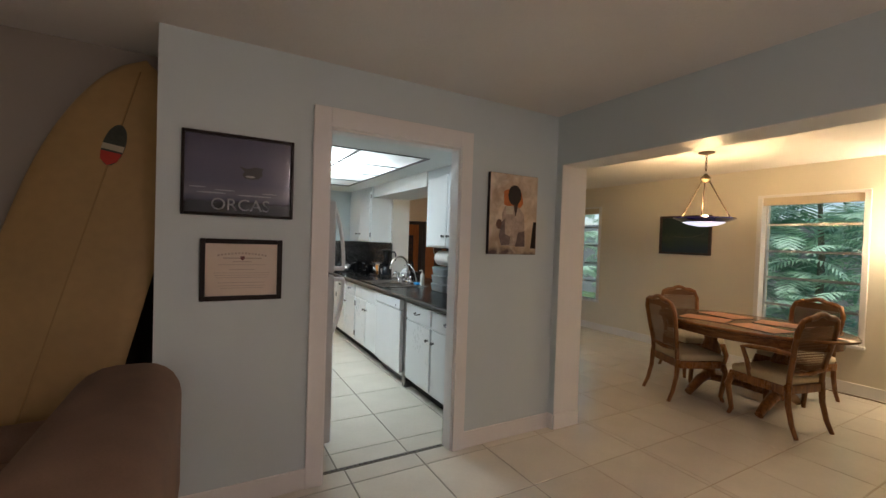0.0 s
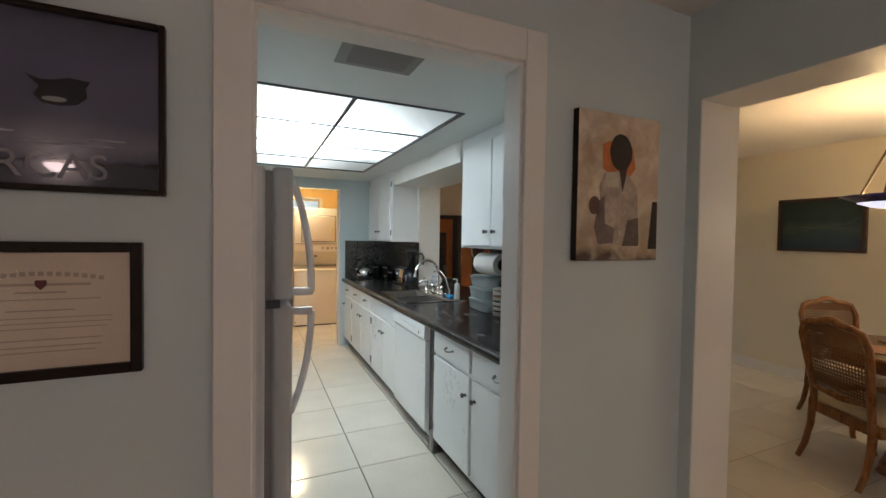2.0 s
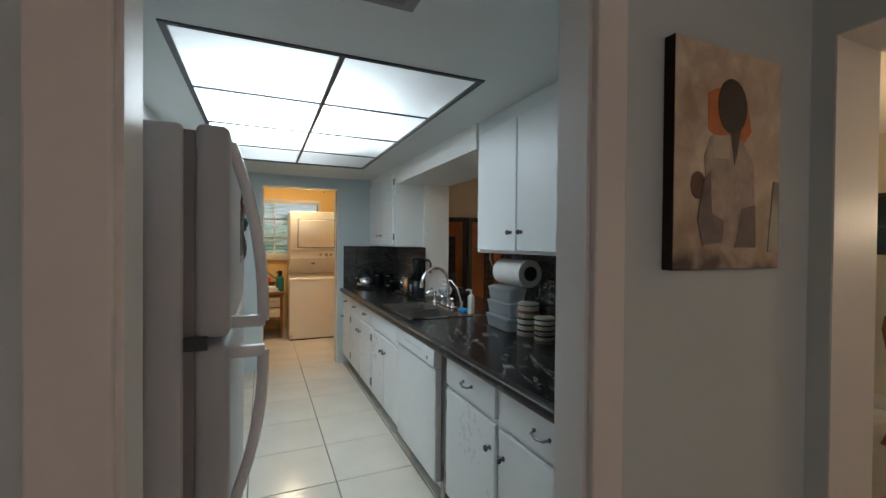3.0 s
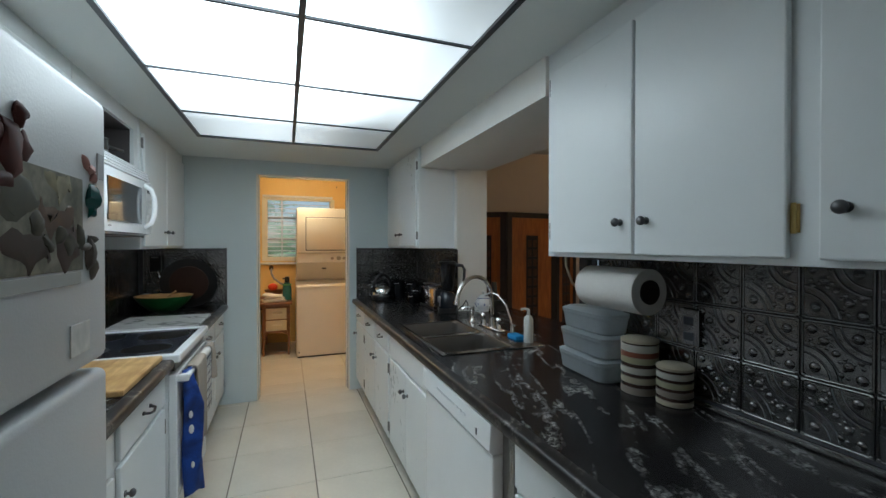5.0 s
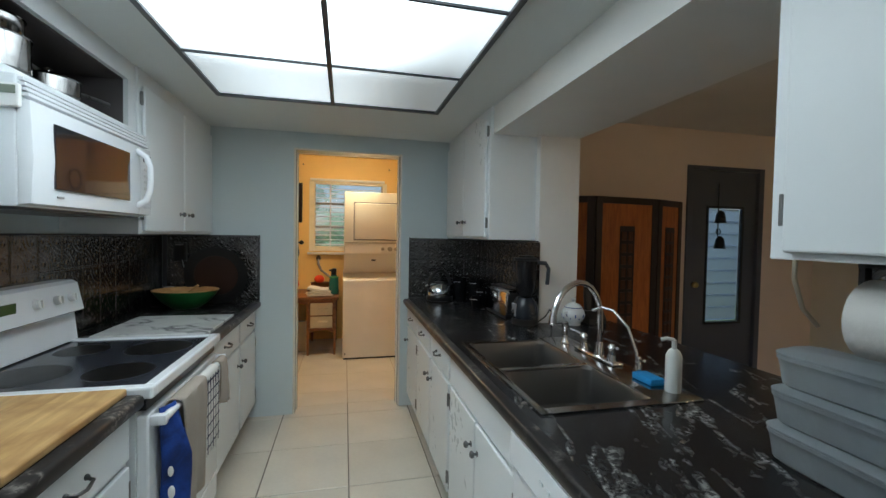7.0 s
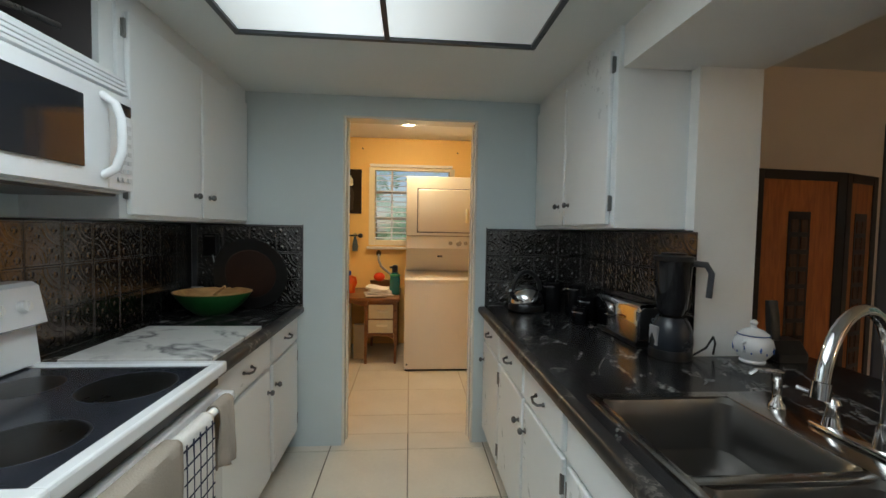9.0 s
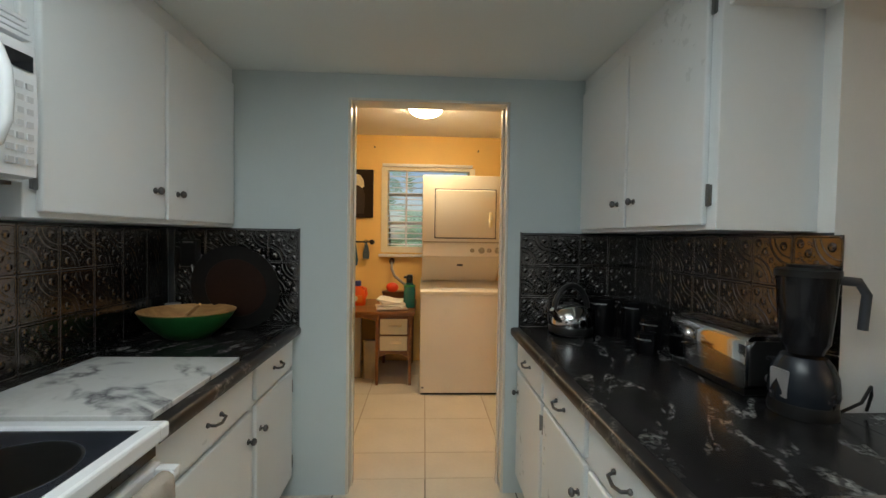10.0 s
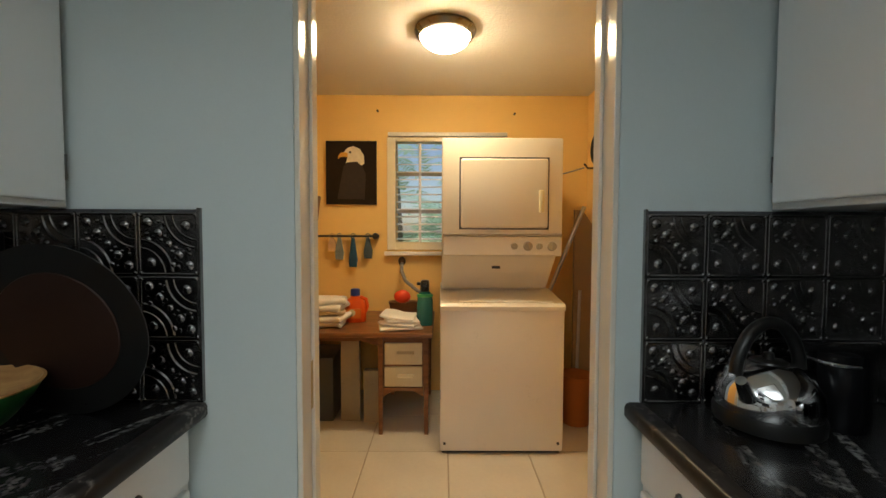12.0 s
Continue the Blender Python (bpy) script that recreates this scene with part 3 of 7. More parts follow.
def base_cabinet(xf, xb, side, y0, y1, label, cols, drawers=True, false_front=False):
    """side: the way the front faces along x; cols: (y0, y1, knob at which end or None)."""
    c = thing("base_cabinet", ((xf + xb) / 2, (y0 + y1) / 2, 0), label, "cabinet", "white kitchen base cabinets")
    lo, hi = min(xf, xb), max(xf, xb)
    kick = xf - side * 0.07
    b = B(lo, hi, y0, y1, 0.1, 0.70 if false_front else 0.84)
    if false_front:
        B(min(xf, xf - side * 0.02), max(xf, xf - side * 0.02), y0, y1, 0.70, 0.84, bm=b)
    part("body", b, M_CAB, c)
    part("toe_kick", B(min(kick, xb), max(kick, xb), y0, y1, 0, 0.1), M_KICK, c, "recessed toe kick, near black for shade")
    zt = 0.665 if drawers or false_front else 0.825
    xs = xf + side * 0.018
    for a, d, kn in cols:
        dr = leaf("door", xf, side, a, d, 0.12, zt, c)
        if kn:
            ky = d - 0.035 if kn > 0 else a + 0.035
            knob(xs, ky, zt - 0.105, side, dr)
            hy = a + 0.004 if kn > 0 else d - 0.004
            for hz in (0.2, zt - 0.08):
                hinge(xf + side * 0.008, hy, hz, side, dr)
    if drawers:
        for a, d, kn in cols:
            dw = leaf("drawer", xf, side, a, d, 0.685, 0.825, c)
            pull(xs, (a + d) / 2, 0.755, side, dw)
    if false_front:
        leaf("false_front", xf, side, cols[0][0], cols[-1][1], 0.685, 0.825, c)
    return c


XF, XLF = 2.25, 1.11
base_cabinet(XF + 0.018, XR, -1, 3.97, 5.09, "white painted base cabinet with two drawers and two doors", [(4.0, 4.555, 1), (4.59, 5.075, -1)])
base_cabinet(XF + 0.018, XR, -1, 5.86, 6.68, "white painted sink cabinet with two doors and a false front", [(5.885, 6.265, 1), (6.275, 6.66, -1)], False, True)
base_cabinet(XF + 0.018, XR, -1, 6.68, 7.14, "white painted base cabinet with a drawer and door", [(6.70, 7.125, 1)])
base_cabinet(XF + 0.018, XR, -1, 7.14, 7.60, "white painted base cabinet with a drawer and door", [(7.155, 7.585, -1)])
base_cabinet(XF + 0.018, XR, -1, 7.60, 8.07, "white painted base cabinet beside the laundry doorway", [(7.615, 8.05, 1)])
base_cabinet(XLF - 0.018, XL, 1, 4.99, 6.205, "white painted base cabinet between refrigerator and stove", [(5.02, 5.60, 1), (5.655, 6.19, -1)])
base_cabinet(XLF - 0.018, XL, 1, 6.955, 8.07, "white painted base cabinet beside the stove", [(6.975, 7.555, 1), (7.6, 8.05, -1)])

# dishwasher
dw = thing("dishwasher", (2.55, 5.5, 0), "white built-in dishwasher under the counter", "dishwasher")
part("body", B(XF + 0.02, XR, 5.165, 5.85, 0.08, 0.84), M_APPL, dw)
part("toe_kick", B(XF + 0.07, XR, 5.165, 5.85, 0, 0.08), M_DGREY, dw)
part("door", B(XF - 0.022, XF + 0.02, 5.17, 5.845, 0.12, 0.73, 0.008), M_APPL, dw)
cp = part("control_panel", P([(XF - 0.022, 0.735), (XF - 0.034, 0.75), (XF - 0.03, 0.835), (XF + 0.02, 0.838), (XF + 0.02, 0.735)], "y", 5.17, 5.845, bev=0.004), M_APPL, dw)
part("badge", B(XF - 0.036, XF - 0.03, 5.262, 5.27, 0.765, 0.785), M_DGREY, cp)
M_FAINT = mat("faint_grey_button", (0.62, 0.65, 0.67), 0.4)
for i in range(9):
    part("button", B(XF - 0.0352, XF - 0.031, 5.36 + i * 0.035, 5.378 + i * 0.035, 0.79, 0.798), M_FAINT, cp)
part("filler_strip", B(XF + 0.01, XR, 5.092, 5.162, 0.0, 0.84), M_STEEL, dw, "dull metal filler strip")

# worktops with rounded front edges
def worktop(name, outline, holes, label, front_x, y0, y1, side):
    ct = thing(name, (outline[0], outline[2], 0.84), label, "countertop")
    x0, x1, ya, yb = outline
    b = slab("z", 0.84, 0.88, sorted({x0, x1, *[v for h in holes for v in h[:2]]}), sorted({ya, yb, *[v for h in holes for v in h[2:]]}), holes)
    part("slab", b, M_COUNTER, ct)
    s = side
    prof = [(front_x + s * 0.045, 0.838), (front_x + s * 0.006, 0.838), (front_x, 0.846), (front_x, 0.868), (front_x + s * 0.004, 0.8755), (front_x + s * 0.012, 0.8795), (front_x + s * 0.045, 0.8795)]
    part("front_edge", P(prof, "y", y0, y1), M_EDGE, ct, "rounded dark laminate edge", True)
    return ct


wt = worktop("kitchen_countertop", (2.262, XR, 3.965, 8.076), [(2.312, 2.715, 5.842, 6.625)], "black counter with white veins and a rounded edge", 2.218, 3.965, 8.076, 1)
part("bar_slab", P([(XR, 5.44), (3.37, 5.44), (3.37, 7.02), (XR, 7.02)], "z", 0.842, 0.8797, bev=0.004), M_COUNTER, wt)
worktop("kitchen_countertop", (XL, 1.098, 4.99, 6.205), [], "black veined counter between refrigerator and stove", 1.142, 4.99, 6.205, -1)
worktop("kitchen_countertop", (XL, 1.098, 6.955, 8.076), [], "black veined counter beside the stove", 1.142, 6.955, 8.076, -1)


# wall cabinets
def wall_cabinet(xf, xb, side, y0, y1, z0, label, cols, zt=2.08, open_shelf=None):
    c = thing("wall_cabinet", ((xf + xb) / 2, (y0 + y1) / 2, z0), label, "cabinet", "white kitchen wall cabinets")
    lo, hi = min(xf, xb), max(xf, xb)
    if open_shelf:
        a, d, s0, s1 = open_shelf
        b = slab("x", lo, hi, [y0, a, d, y1], [z0, s0, s1, CK], [(a, d, s0, s1)])
        part("body", b, M_CAB, c)
        part("shelf_back", B(lo, lo + 0.006, a, d, s0, s1), M_CABIN, c, "dark sheet lining the inside")
        for y in (a, d - 0.004):
            part("shelf_side", B(lo + 0.006, hi - 0.02, y, y + 0.004, s0, s1), M_CABIN, c)
        for z in (s0, s1 - 0.004):
            part("shelf_board", B(lo + 0.006, hi - 0.02, a + 0.004, d - 0.004, z, z + 0.004), M_CABIN, c)
    else:
        part("body", B(lo, hi, y0, y1, z0, CK, 0.003), M_CAB, c)
    for a, d, kn in cols:
        dr = leaf("door", xf, side, a, d, z0 + 0.015, zt, c)
        inset = 0.06 if y0 > 6.9 else 0.045
        knob(xf + side * 0.018, d - inset if kn > 0 else a + inset, z0 + 0.115, side, dr)
        hy = a - 0.008 if kn > 0 else d + 0.008
        for hz in (z0 + 0.1, zt - 0.06):
            hinge(xf, hy, hz, side, dr, 4.5 < hy < 4.6)
    return c


wall_cabinet(2.615, XR, -1, 3.965, 5.43, 1.355, "white painted wall cabinet with slab doors and dark knobs", [(4.98, 5.395, -1), (4.565, 4.97, 1), (3.98, 4.51, 1)])
wall_cabinet(2.58, XR, -1, 7.08, 8.075, 1.375, "white painted wall cabinet beside the pass-through", [(7.115, 7.57, 1), (7.585, 8.055, -1)])
wall_cabinet(0.79, XL, 1, 4.99, 6.17, 1.365, "white painted wall cabinet beside the microwave", [(5.02, 5.57, 1), (5.59, 6.13, -1)])
wall_cabinet(0.79, XL, 1, 6.172, 6.985, 1.835, "open white shelf cabinet above the microwave", [], open_shelf=(6.20, 6.92, 1.865, 2.075))
wall_cabinet(0.80, XL, 1, 6.987, 8.075, 1.375, "white painted wall cabinet with two slab doors", [(7.02, 7.51, 1), (7.525, 8.055, -1)])

# refrigerator
fr = thing("refrigerator", (0.9, 4.55, 0), "white top-freezer refrigerator with curved handles", "refrigerator")
part("body", B(0.50, 1.222, 4.15, 4.95, 0.06, 1.655, 0.01), M_FRSIDE, fr)
part("toe_grille", B(0.52, 1.20, 4.16, 4.94, 0.0, 0.06), M_DGREY, fr)
part("gasket", B(1.222, 1.244, 4.165, 4.935, 0.08, 1.645), M_GASKET, fr, "grey door gasket")
fd = part("freezer_door", B(1.244, 1.312, 4.152, 4.948, 1.195, 1.66, 0.016, seg=3), M_FRDOOR, fr, "", True)
ld = part("fridge_door", B(1.244, 1.312, 4.152, 4.948, 0.08, 1.178, 0.016, seg=3), M_FRDOOR, fr, "", True)
for pr, z0, z1, bow in ((fd, 1.22, 1.63, 1), (ld, 1.15, 0.78, -1)):
    pts = [(1.31 + 0.07 * (1 - (1 - k / 10) ** 2.2), 4.205, z1 + (z0 - z1) * k / 10) for k in range(11)]
    b = T(pts, 0.013, 10)
    B(1.308, 1.385, 4.192, 4.218, z0 - 0.014, z0 + 0.014, 0.006, bm=b)
    part("handle", b, M_APPL, pr, "curved white handle", True)
part("middle_hinge", B(1.225, 1.27, 4.142, 4.156, 1.172, 1.2), M_DGREY, fr, "dark hinge bracket")
part("top_hinge", B(1.16, 1.26, 4.88, 4.94, 1.655, 1.675, 0.004), M_WHITEPL, fr)


def magnet(name, blobs, material, label):
    """A lumpy flat piece on the freezer door: blobs of (y, z, half width, half height, depth)."""
    b = bmesh.new()
    for y, z, ry, rz, d in blobs:
        S((1.3125, y, z), 1, (d, ry, rz), bm=b, seg=12)
    for v in b.verts:
        v.co.x = max(v.co.x, 1.3122)
        v.co += 0.9 * min(0.014, blobs[0][2]) * Vector((0, *noise.noise_vector(v.co * 55)[:2]))
    single(name, b, material, (1.3122, blobs[0][0], blobs[0][1]), label, "magnet", "magnets on the freezer door")


def card(name, y0, y1, z0, z1, material, label):
    single(name, B(1.3122, 1.3142, y0, y1, z0, z1, 0.0006), material, (1.3122, (y0 + y1) / 2, z0), label, "card", "cards on the freezer door", smooth=False)


pk = thing("photo_card", (1.3122, 4.72, 1.36), "faded dark photo card on the freezer door", "card", "cards on the freezer door")
part("sheet", B(1.3122, 1.3142, 4.60, 4.842, 1.36, 1.505, 0.0006), mat("sepia_photo", (0.15, 0.145, 0.115), 0.4, var=0.8, scale=28, fine=90), pk)
for y, z, ry, rz, col in ((4.66, 1.455, 0.045, 0.03, (0.05, 0.05, 0.035)), (4.75, 1.44, 0.05, 0.025, (0.1, 0.06, 0.04)), (4.70, 1.395, 0.06, 0.02, (0.045, 0.03, 0.025)), (4.80, 1.40, 0.03, 0.03, (0.06, 0.035, 0.03)), (4.77, 1.485, 0.05, 0.012, (0.22, 0.2, 0.13))):
    b = S((1.3142, y, z), 1, (0.0012, ry, rz), seg=14)
    for v in b.verts:
        v.co += 0.03 * Vector((0, *noise.noise_vector(v.co * 38)[:2]))
    part("printed_patch", b, mat("photo_ink", col, 0.5, var=0.5, scale=40), pk, "", True)
card("photo_strip", 4.60, 4.835, 1.338, 1.357, mat("pale_edge", (0.4, 0.4, 0.38), 0.5), "pale curled strip under a photo card")
card("small_sticker", 4.90, 4.925, 1.515, 1.56, mat("pale_grey_sticker", (0.42, 0.42, 0.43), 0.6), "small grey sticker on the freezer door")
card("faded_sticker", 4.80, 4.865, 1.225, 1.275, mat("faded_print", (0.62, 0.6, 0.56), 0.6, var=0.2, scale=40), "faded pale sticker on the freezer door")
magnet("figure_magnet", [(4.655, 1.515, 0.024, 0.038, 0.008), (4.672, 1.56, 0.013, 0.017, 0.01), (4.64, 1.478, 0.02, 0.012, 0.006), (4.685, 1.525, 0.012, 0.02, 0.006), (4.625, 1.53, 0.013, 0.009, 0.006)], mat("dark_red_resin", (0.07, 0.018, 0.014), 0.7, var=0.5, scale=30), "dark red cloth doll magnet")
magnet("globe_magnet", [(4.872, 1.477, 0.017, 0.022, 0.016), (4.875, 1.452, 0.011, 0.012, 0.01)], mat("teal_plastic", (0.008, 0.075, 0.065), 0.2), "dark green round glossy magnet")
magnet("shell_magnet", [(4.866, 1.525, 0.018, 0.012, 0.008), (4.85, 1.535, 0.012, 0.010, 0.008), (4.882, 1.512, 0.011, 0.009, 0.007)], mat("pink_shell", (0.4, 0.22, 0.2), 0.6, var=0.3, scale=40), "pink shell magnet on the freezer door")
magnet("lizard_magnet", [(4.865, 1.385, 0.012, 0.026, 0.012), (4.878, 1.36, 0.009, 0.018, 0.01), (4.85, 1.395, 0.02, 0.007, 0.009), (4.872, 1.41, 0.008, 0.010, 0.01)], mat("grey_brown_resin", (0.1, 0.085, 0.07), 0.6, var=0.4, scale=50), "grey-brown animal shaped magnet")
magnet("cluster_magnet", [(4.80, 1.40, 0.026, 0.012, 0.006), (4.77, 1.415, 0.018, 0.016, 0.006), (4.735, 1.405, 0.02, 0.012, 0.006), (4.71, 1.425, 0.014, 0.02, 0.006), (4.83, 1.412, 0.014, 0.02, 0.007)], mat("dark_olive_resin", (0.06, 0.055, 0.04), 0.7, var=0.6, scale=40), "dark olive trinket magnets in a cluster")

# stove
st = thing("stove", (0.82, 6.58, 0), "white electric range with black glass cooktop", "stove")
part("body", B(0.50, 1.115, 6.212, 6.948, 0.1, 0.855), M_APPL, st)
part("toe_kick", B(0.52, 1.06, 6.22, 6.94, 0, 0.1), M_DGREY, st)
b = B(0.50, 1.165, 6.21, 6.25, 0.86, 0.9, 0.008)
B(0.50, 1.165, 6.91, 6.95, 0.86, 0.9, 0.008, bm=b), B(1.125, 1.165, 6.24, 6.92, 0.86, 0.9, 0.008, bm=b), B(0.50, 0.56, 6.24, 6.92, 0.86, 0.9, 0.006, bm=b), B(0.55, 1.13, 6.245, 6.915, 0.858, 0.884, bm=b)
part("cooktop_frame", b, M_APPL, st)
gt = part("glass_top", B(0.56, 1.125, 6.25, 6.91, 0.884, 0.893, 0.002), M_COOKTOP, st, "black glass cooktop")
for x, y, r in ((0.98, 6.42, 0.1), (0.98, 6.74, 0.115), (0.70, 6.42, 0.115), (0.70, 6.74, 0.085)):
    part("burner", L([(0, 0.8935), (r, 0.8935), (r + 0.002, 0.8932)], (x, y, 0), 40), M_BURNER, gt)
    part("burner_ring", L([(r + 0.003, 0.8933), (r + 0.007, 0.8936), (r + 0.0072, 0.8933)], (x, y, 0), 40), M_DGREY, gt)
bg = part("control_back", P([(0.485, 0.86), (0.575, 0.9), (0.562, 1.02), (0.60, 1.035), (0.575, 1.155), (0.555, 1.167), (0.485, 1.167)], "y", 6.212, 6.948, bev=0.004), M_APPL, st, "raised white control panel")
for y in (6.30, 6.37, 6.66, 6.78, 6.87):
    b = C((0.585, y, 1.095), (0.607, y, 1.1), 0.02, 0.017, 16)
    B(0.606, 0.614, y - 0.003, y + 0.003, 1.085, 1.115, bm=b)
    part("dial", b, M_WHITEPL, bg, "", True)
part("clock_display", B(0.583, 0.590, 6.47, 6.56, 1.08, 1.12), mat("green_lcd", (0.05, 0.09, 0.03), 0.2), bg, "green clock display")
od = part("oven_door", B(1.115, 1.15, 6.216, 6.944, 0.23, 0.805, 0.006), M_APPL, st)
part("oven_window", B(1.149, 1.153, 6.33, 6.83, 0.38, 0.66), M_BLACKGL, od)
b = C((1.185, 6.235, 0.785), (1.185, 6.925, 0.785), 0.014, seg=12)
B(1.148, 1.197, 6.222, 6.25, 0.768, 0.802, 0.006, bm=b), B(1.148, 1.197, 6.91, 6.938, 0.768, 0.802, 0.006, bm=b)
part("handle", b, M_APPL, od, "white bar handle", True)
part("vent_slot", B(1.115, 1.14, 6.225, 6.935, 0.82, 0.852), M_BLACK, st)
part("storage_drawer", B(1.115, 1.15, 6.216, 6.944, 0.105, 0.222, 0.006), M_APPL, st)


# towels over the oven handle
def towel(name, y0, y1, zf, material, label, fold=0.0, wave=0.006, out=0.0):
    tw = thing(name, (1.19, (y0 + y1) / 2, zf), label, "towel", "towels on the oven handle")
    b = bmesh.new()
    prof = [(1.163, 0.60)] + [(1.166, 0.785)] + [(1.185 + 0.0195 * math.cos(radians(a)), 0.785 + 0.0195 * math.sin(radians(a))) for a in range(170, -1, -34)] + [(1.207, 0.785 - (0.785 - zf) * k / 6) for k in range(1, 7)]
    prof = [(x + (out if x > 1.185 else -out), z + (out if z > 0.785 else 0)) for x, z in prof]
    ny, rows = 14, []
    for j, (x, z) in enumerate(prof):
        rows.append([])
        for i in range(ny + 1):
            v = i / ny
            amp = wave * max(0, (j - 6)) / 4
            taper = 1 - fold * max(0, (j - 6)) / 8
            yy = (y0 + y1) / 2 + (v - 0.5) * (y1 - y0) * taper
            rows[-1].append(b.verts.new((x + amp * math.sin(v * 14 + j * 0.3), yy, z + (0.006 * math.sin(v * 9) if j == len(prof) - 1 else 0))))
    for r, q in zip(rows, rows[1:]):
        for i in range(ny):
            b.faces.new((r[i], r[i + 1], q[i + 1], q[i]))
    ob = part("cloth", b, material, tw, "", True)
    so = ob.modifiers.new("thick", "SOLIDIFY")
    so.thickness, so.offset = 0.006, 0
    return tw


bt = thing("dish_towel", (1.2, 6.30, 0.2), "blue printed dish towel bunched over the handle end", "towel", "towels on the oven handle")
b, rows = bmesh.new(), []
for j in range(15):
    z = 0.81 - 0.043 * j
    sag = min(1, j / 4)
    row = []
    for i in range(13):
        v = i / 12
        row.append(b.verts.new((1.163 + (0.022 + 0.05 * sag) * math.sin(math.pi * v) + 0.008 * sag * math.sin(11 * v + 0.5 * j), 6.262 + 0.115 * v - 0.012 * sag * math.cos(9 * v + 0.35 * j), z + 0.012 * math.sin(7 * v) * sag)))
    rows.append(row)
for r, q in zip(rows, rows[1:]):
    for i in range(12):
        b.faces.new((r[i], r[i + 1], q[i + 1], q[i]))
cloth = part("cloth", b, M_BLUE_CLOTH, bt, "", True)
thick = cloth.modifiers.new("thick", "SOLIDIFY")
thick.thickness, thick.offset = 0.005, 0
for x, y, z, r in ((1.198, 6.256, 0.60, 0.016), (1.20, 6.256, 0.53, 0.02), (1.205, 6.258, 0.36, 0.014)):
    part("print", S((x, y, z), r, (0.55, 0.35, 1.1), seg=10), M_WHITECL, bt, "white printed shape", True)
towel("dish_towel", 6.33, 6.575, 0.40, M_TAUPE, "taupe terry dish towel", 0.1, 0.005, 0.008)
tc = towel("dish_towel", 6.585, 6.755, 0.47, M_WHITECL, "white dish towel with navy window checks", 0.0, 0.0005)
b = bmesh.new()
for k in range(5):
    y = 6.598 + k * 0.035
    B(1.2085, 1.2108, y, y + 0.005, 0.475, 0.785, bm=b)
for k in range(7):
    z = 0.5 + k * 0.045
    B(1.2085, 1.2112, 6.586, 6.754, z, z + 0.005, bm=b)
part("check_pattern", b, M_NAVY, tc, "navy check lines")
towel("dish_towel", 6.80, 6.895, 0.60, M_TAUPE, "taupe terry hand towel", 0.0, 0.01)
# microwave
mw = thing("microwave", (0.68, 6.57, 1.455), "white over-the-range microwave oven", "microwave")
part("body", B(XL, 0.835, 6.182, 6.955, 1.455, 1.833, 0.004), M_APPL, mw)
dr = part("door", P([(0.835, 1.46), (0.868, 1.465), (0.876, 1.60), (0.868, 1.76), (0.835, 1.765)], "y", 6.184, 6.84, bev=0.004), M_APPL, mw, "", True)
part("window", B(0.8715, 0.878, 6.275, 6.735, 1.515, 1.715, 0.002), M_BLACKGL, dr, "dark glass window")
b = T([(0.866, 6.815, 1.50), (0.90, 6.825, 1.525), (0.913, 6.83, 1.57), (0.916, 6.83, 1.62), (0.913, 6.83, 1.67), (0.90, 6.825, 1.715), (0.866, 6.815, 1.74)], 0.013, 10)
part("handle", b, M_APPL, dr, "curved white handle", True)
M_KEY = mat("pale_grey_key", (0.55, 0.56, 0.57), 0.4)
kp = part("keypad", P([(0.835, 1.46), (0.865, 1.465), (0.871, 1.60), (0.865, 1.76), (0.835, 1.765)], "y", 6.844, 6.953, bev=0.003), M_APPL, mw)
part("display", B(0.8665, 0.871, 6.875, 6.94, 1.70, 1.735), M_BLACKGL, kp)
for r in range(7):
    for k in range(3):
        part("button", B(0.867, 0.8725, 6.877 + k * 0.023, 6.892 + k * 0.023, 1.49 + r * 0.028, 1.503 + r * 0.028), M_KEY, kp)
b = bmesh.new()
for k in range(4):
    B(0.834, 0.862 - 0.004 * k, 6.19, 6.95, 1.772 + 0.015 * k, 1.782 + 0.015 * k, 0.002, bm=b)
part("vent_grille", b, M_APPL, mw)
part("underside", B(XL + 0.02, 0.82, 6.2, 6.94, 1.447, 1.455), M_DGREY, mw)
part("badge", B(0.8715, 0.8745, 6.29, 6.32, 1.487, 1.494), M_GASKET, dr)
ti = thing("kitchen_timer", (0.826, 6.182, 1.70), "white digital kitchen timer stuck on the microwave", "timer")
part("case", B(0.80, 0.852, 6.166, 6.182, 1.735, 1.80, 0.004), M_WHITEPL, ti)
part("screen", B(0.806, 0.846, 6.164, 6.167, 1.77, 1.793), mat("grey_lcd", (0.2, 0.23, 0.18), 0.2), ti)

# tin tile splashback: thin backing; the tiles come last
TIN = []
def splash(name, x0, x1, y0, y1):
    o = structure(name, B(x0, x1, y0, y1, 0.8805, 1.372), M_DGREY, "dark backing of a pressed tin splashback", "backsplash")
    TIN.append(o)
    return o
SP1 = splash("splashback_right_near", XR - 0.006, XR - 0.001, 3.965, 5.43)
SP2 = splash("splashback_right_far", XR - 0.006, XR - 0.001, 7.03, 8.074)
SP3 = splash("splashback_far_right", 2.262, XR - 0.007, FAR - 0.006, FAR - 0.001)
SP4 = splash("splashback_left", XL + 0.001, XL + 0.006, 4.99, 8.074)
SP5 = splash("splashback_far_left", XL + 0.007, 1.132, FAR - 0.006, FAR - 0.001)

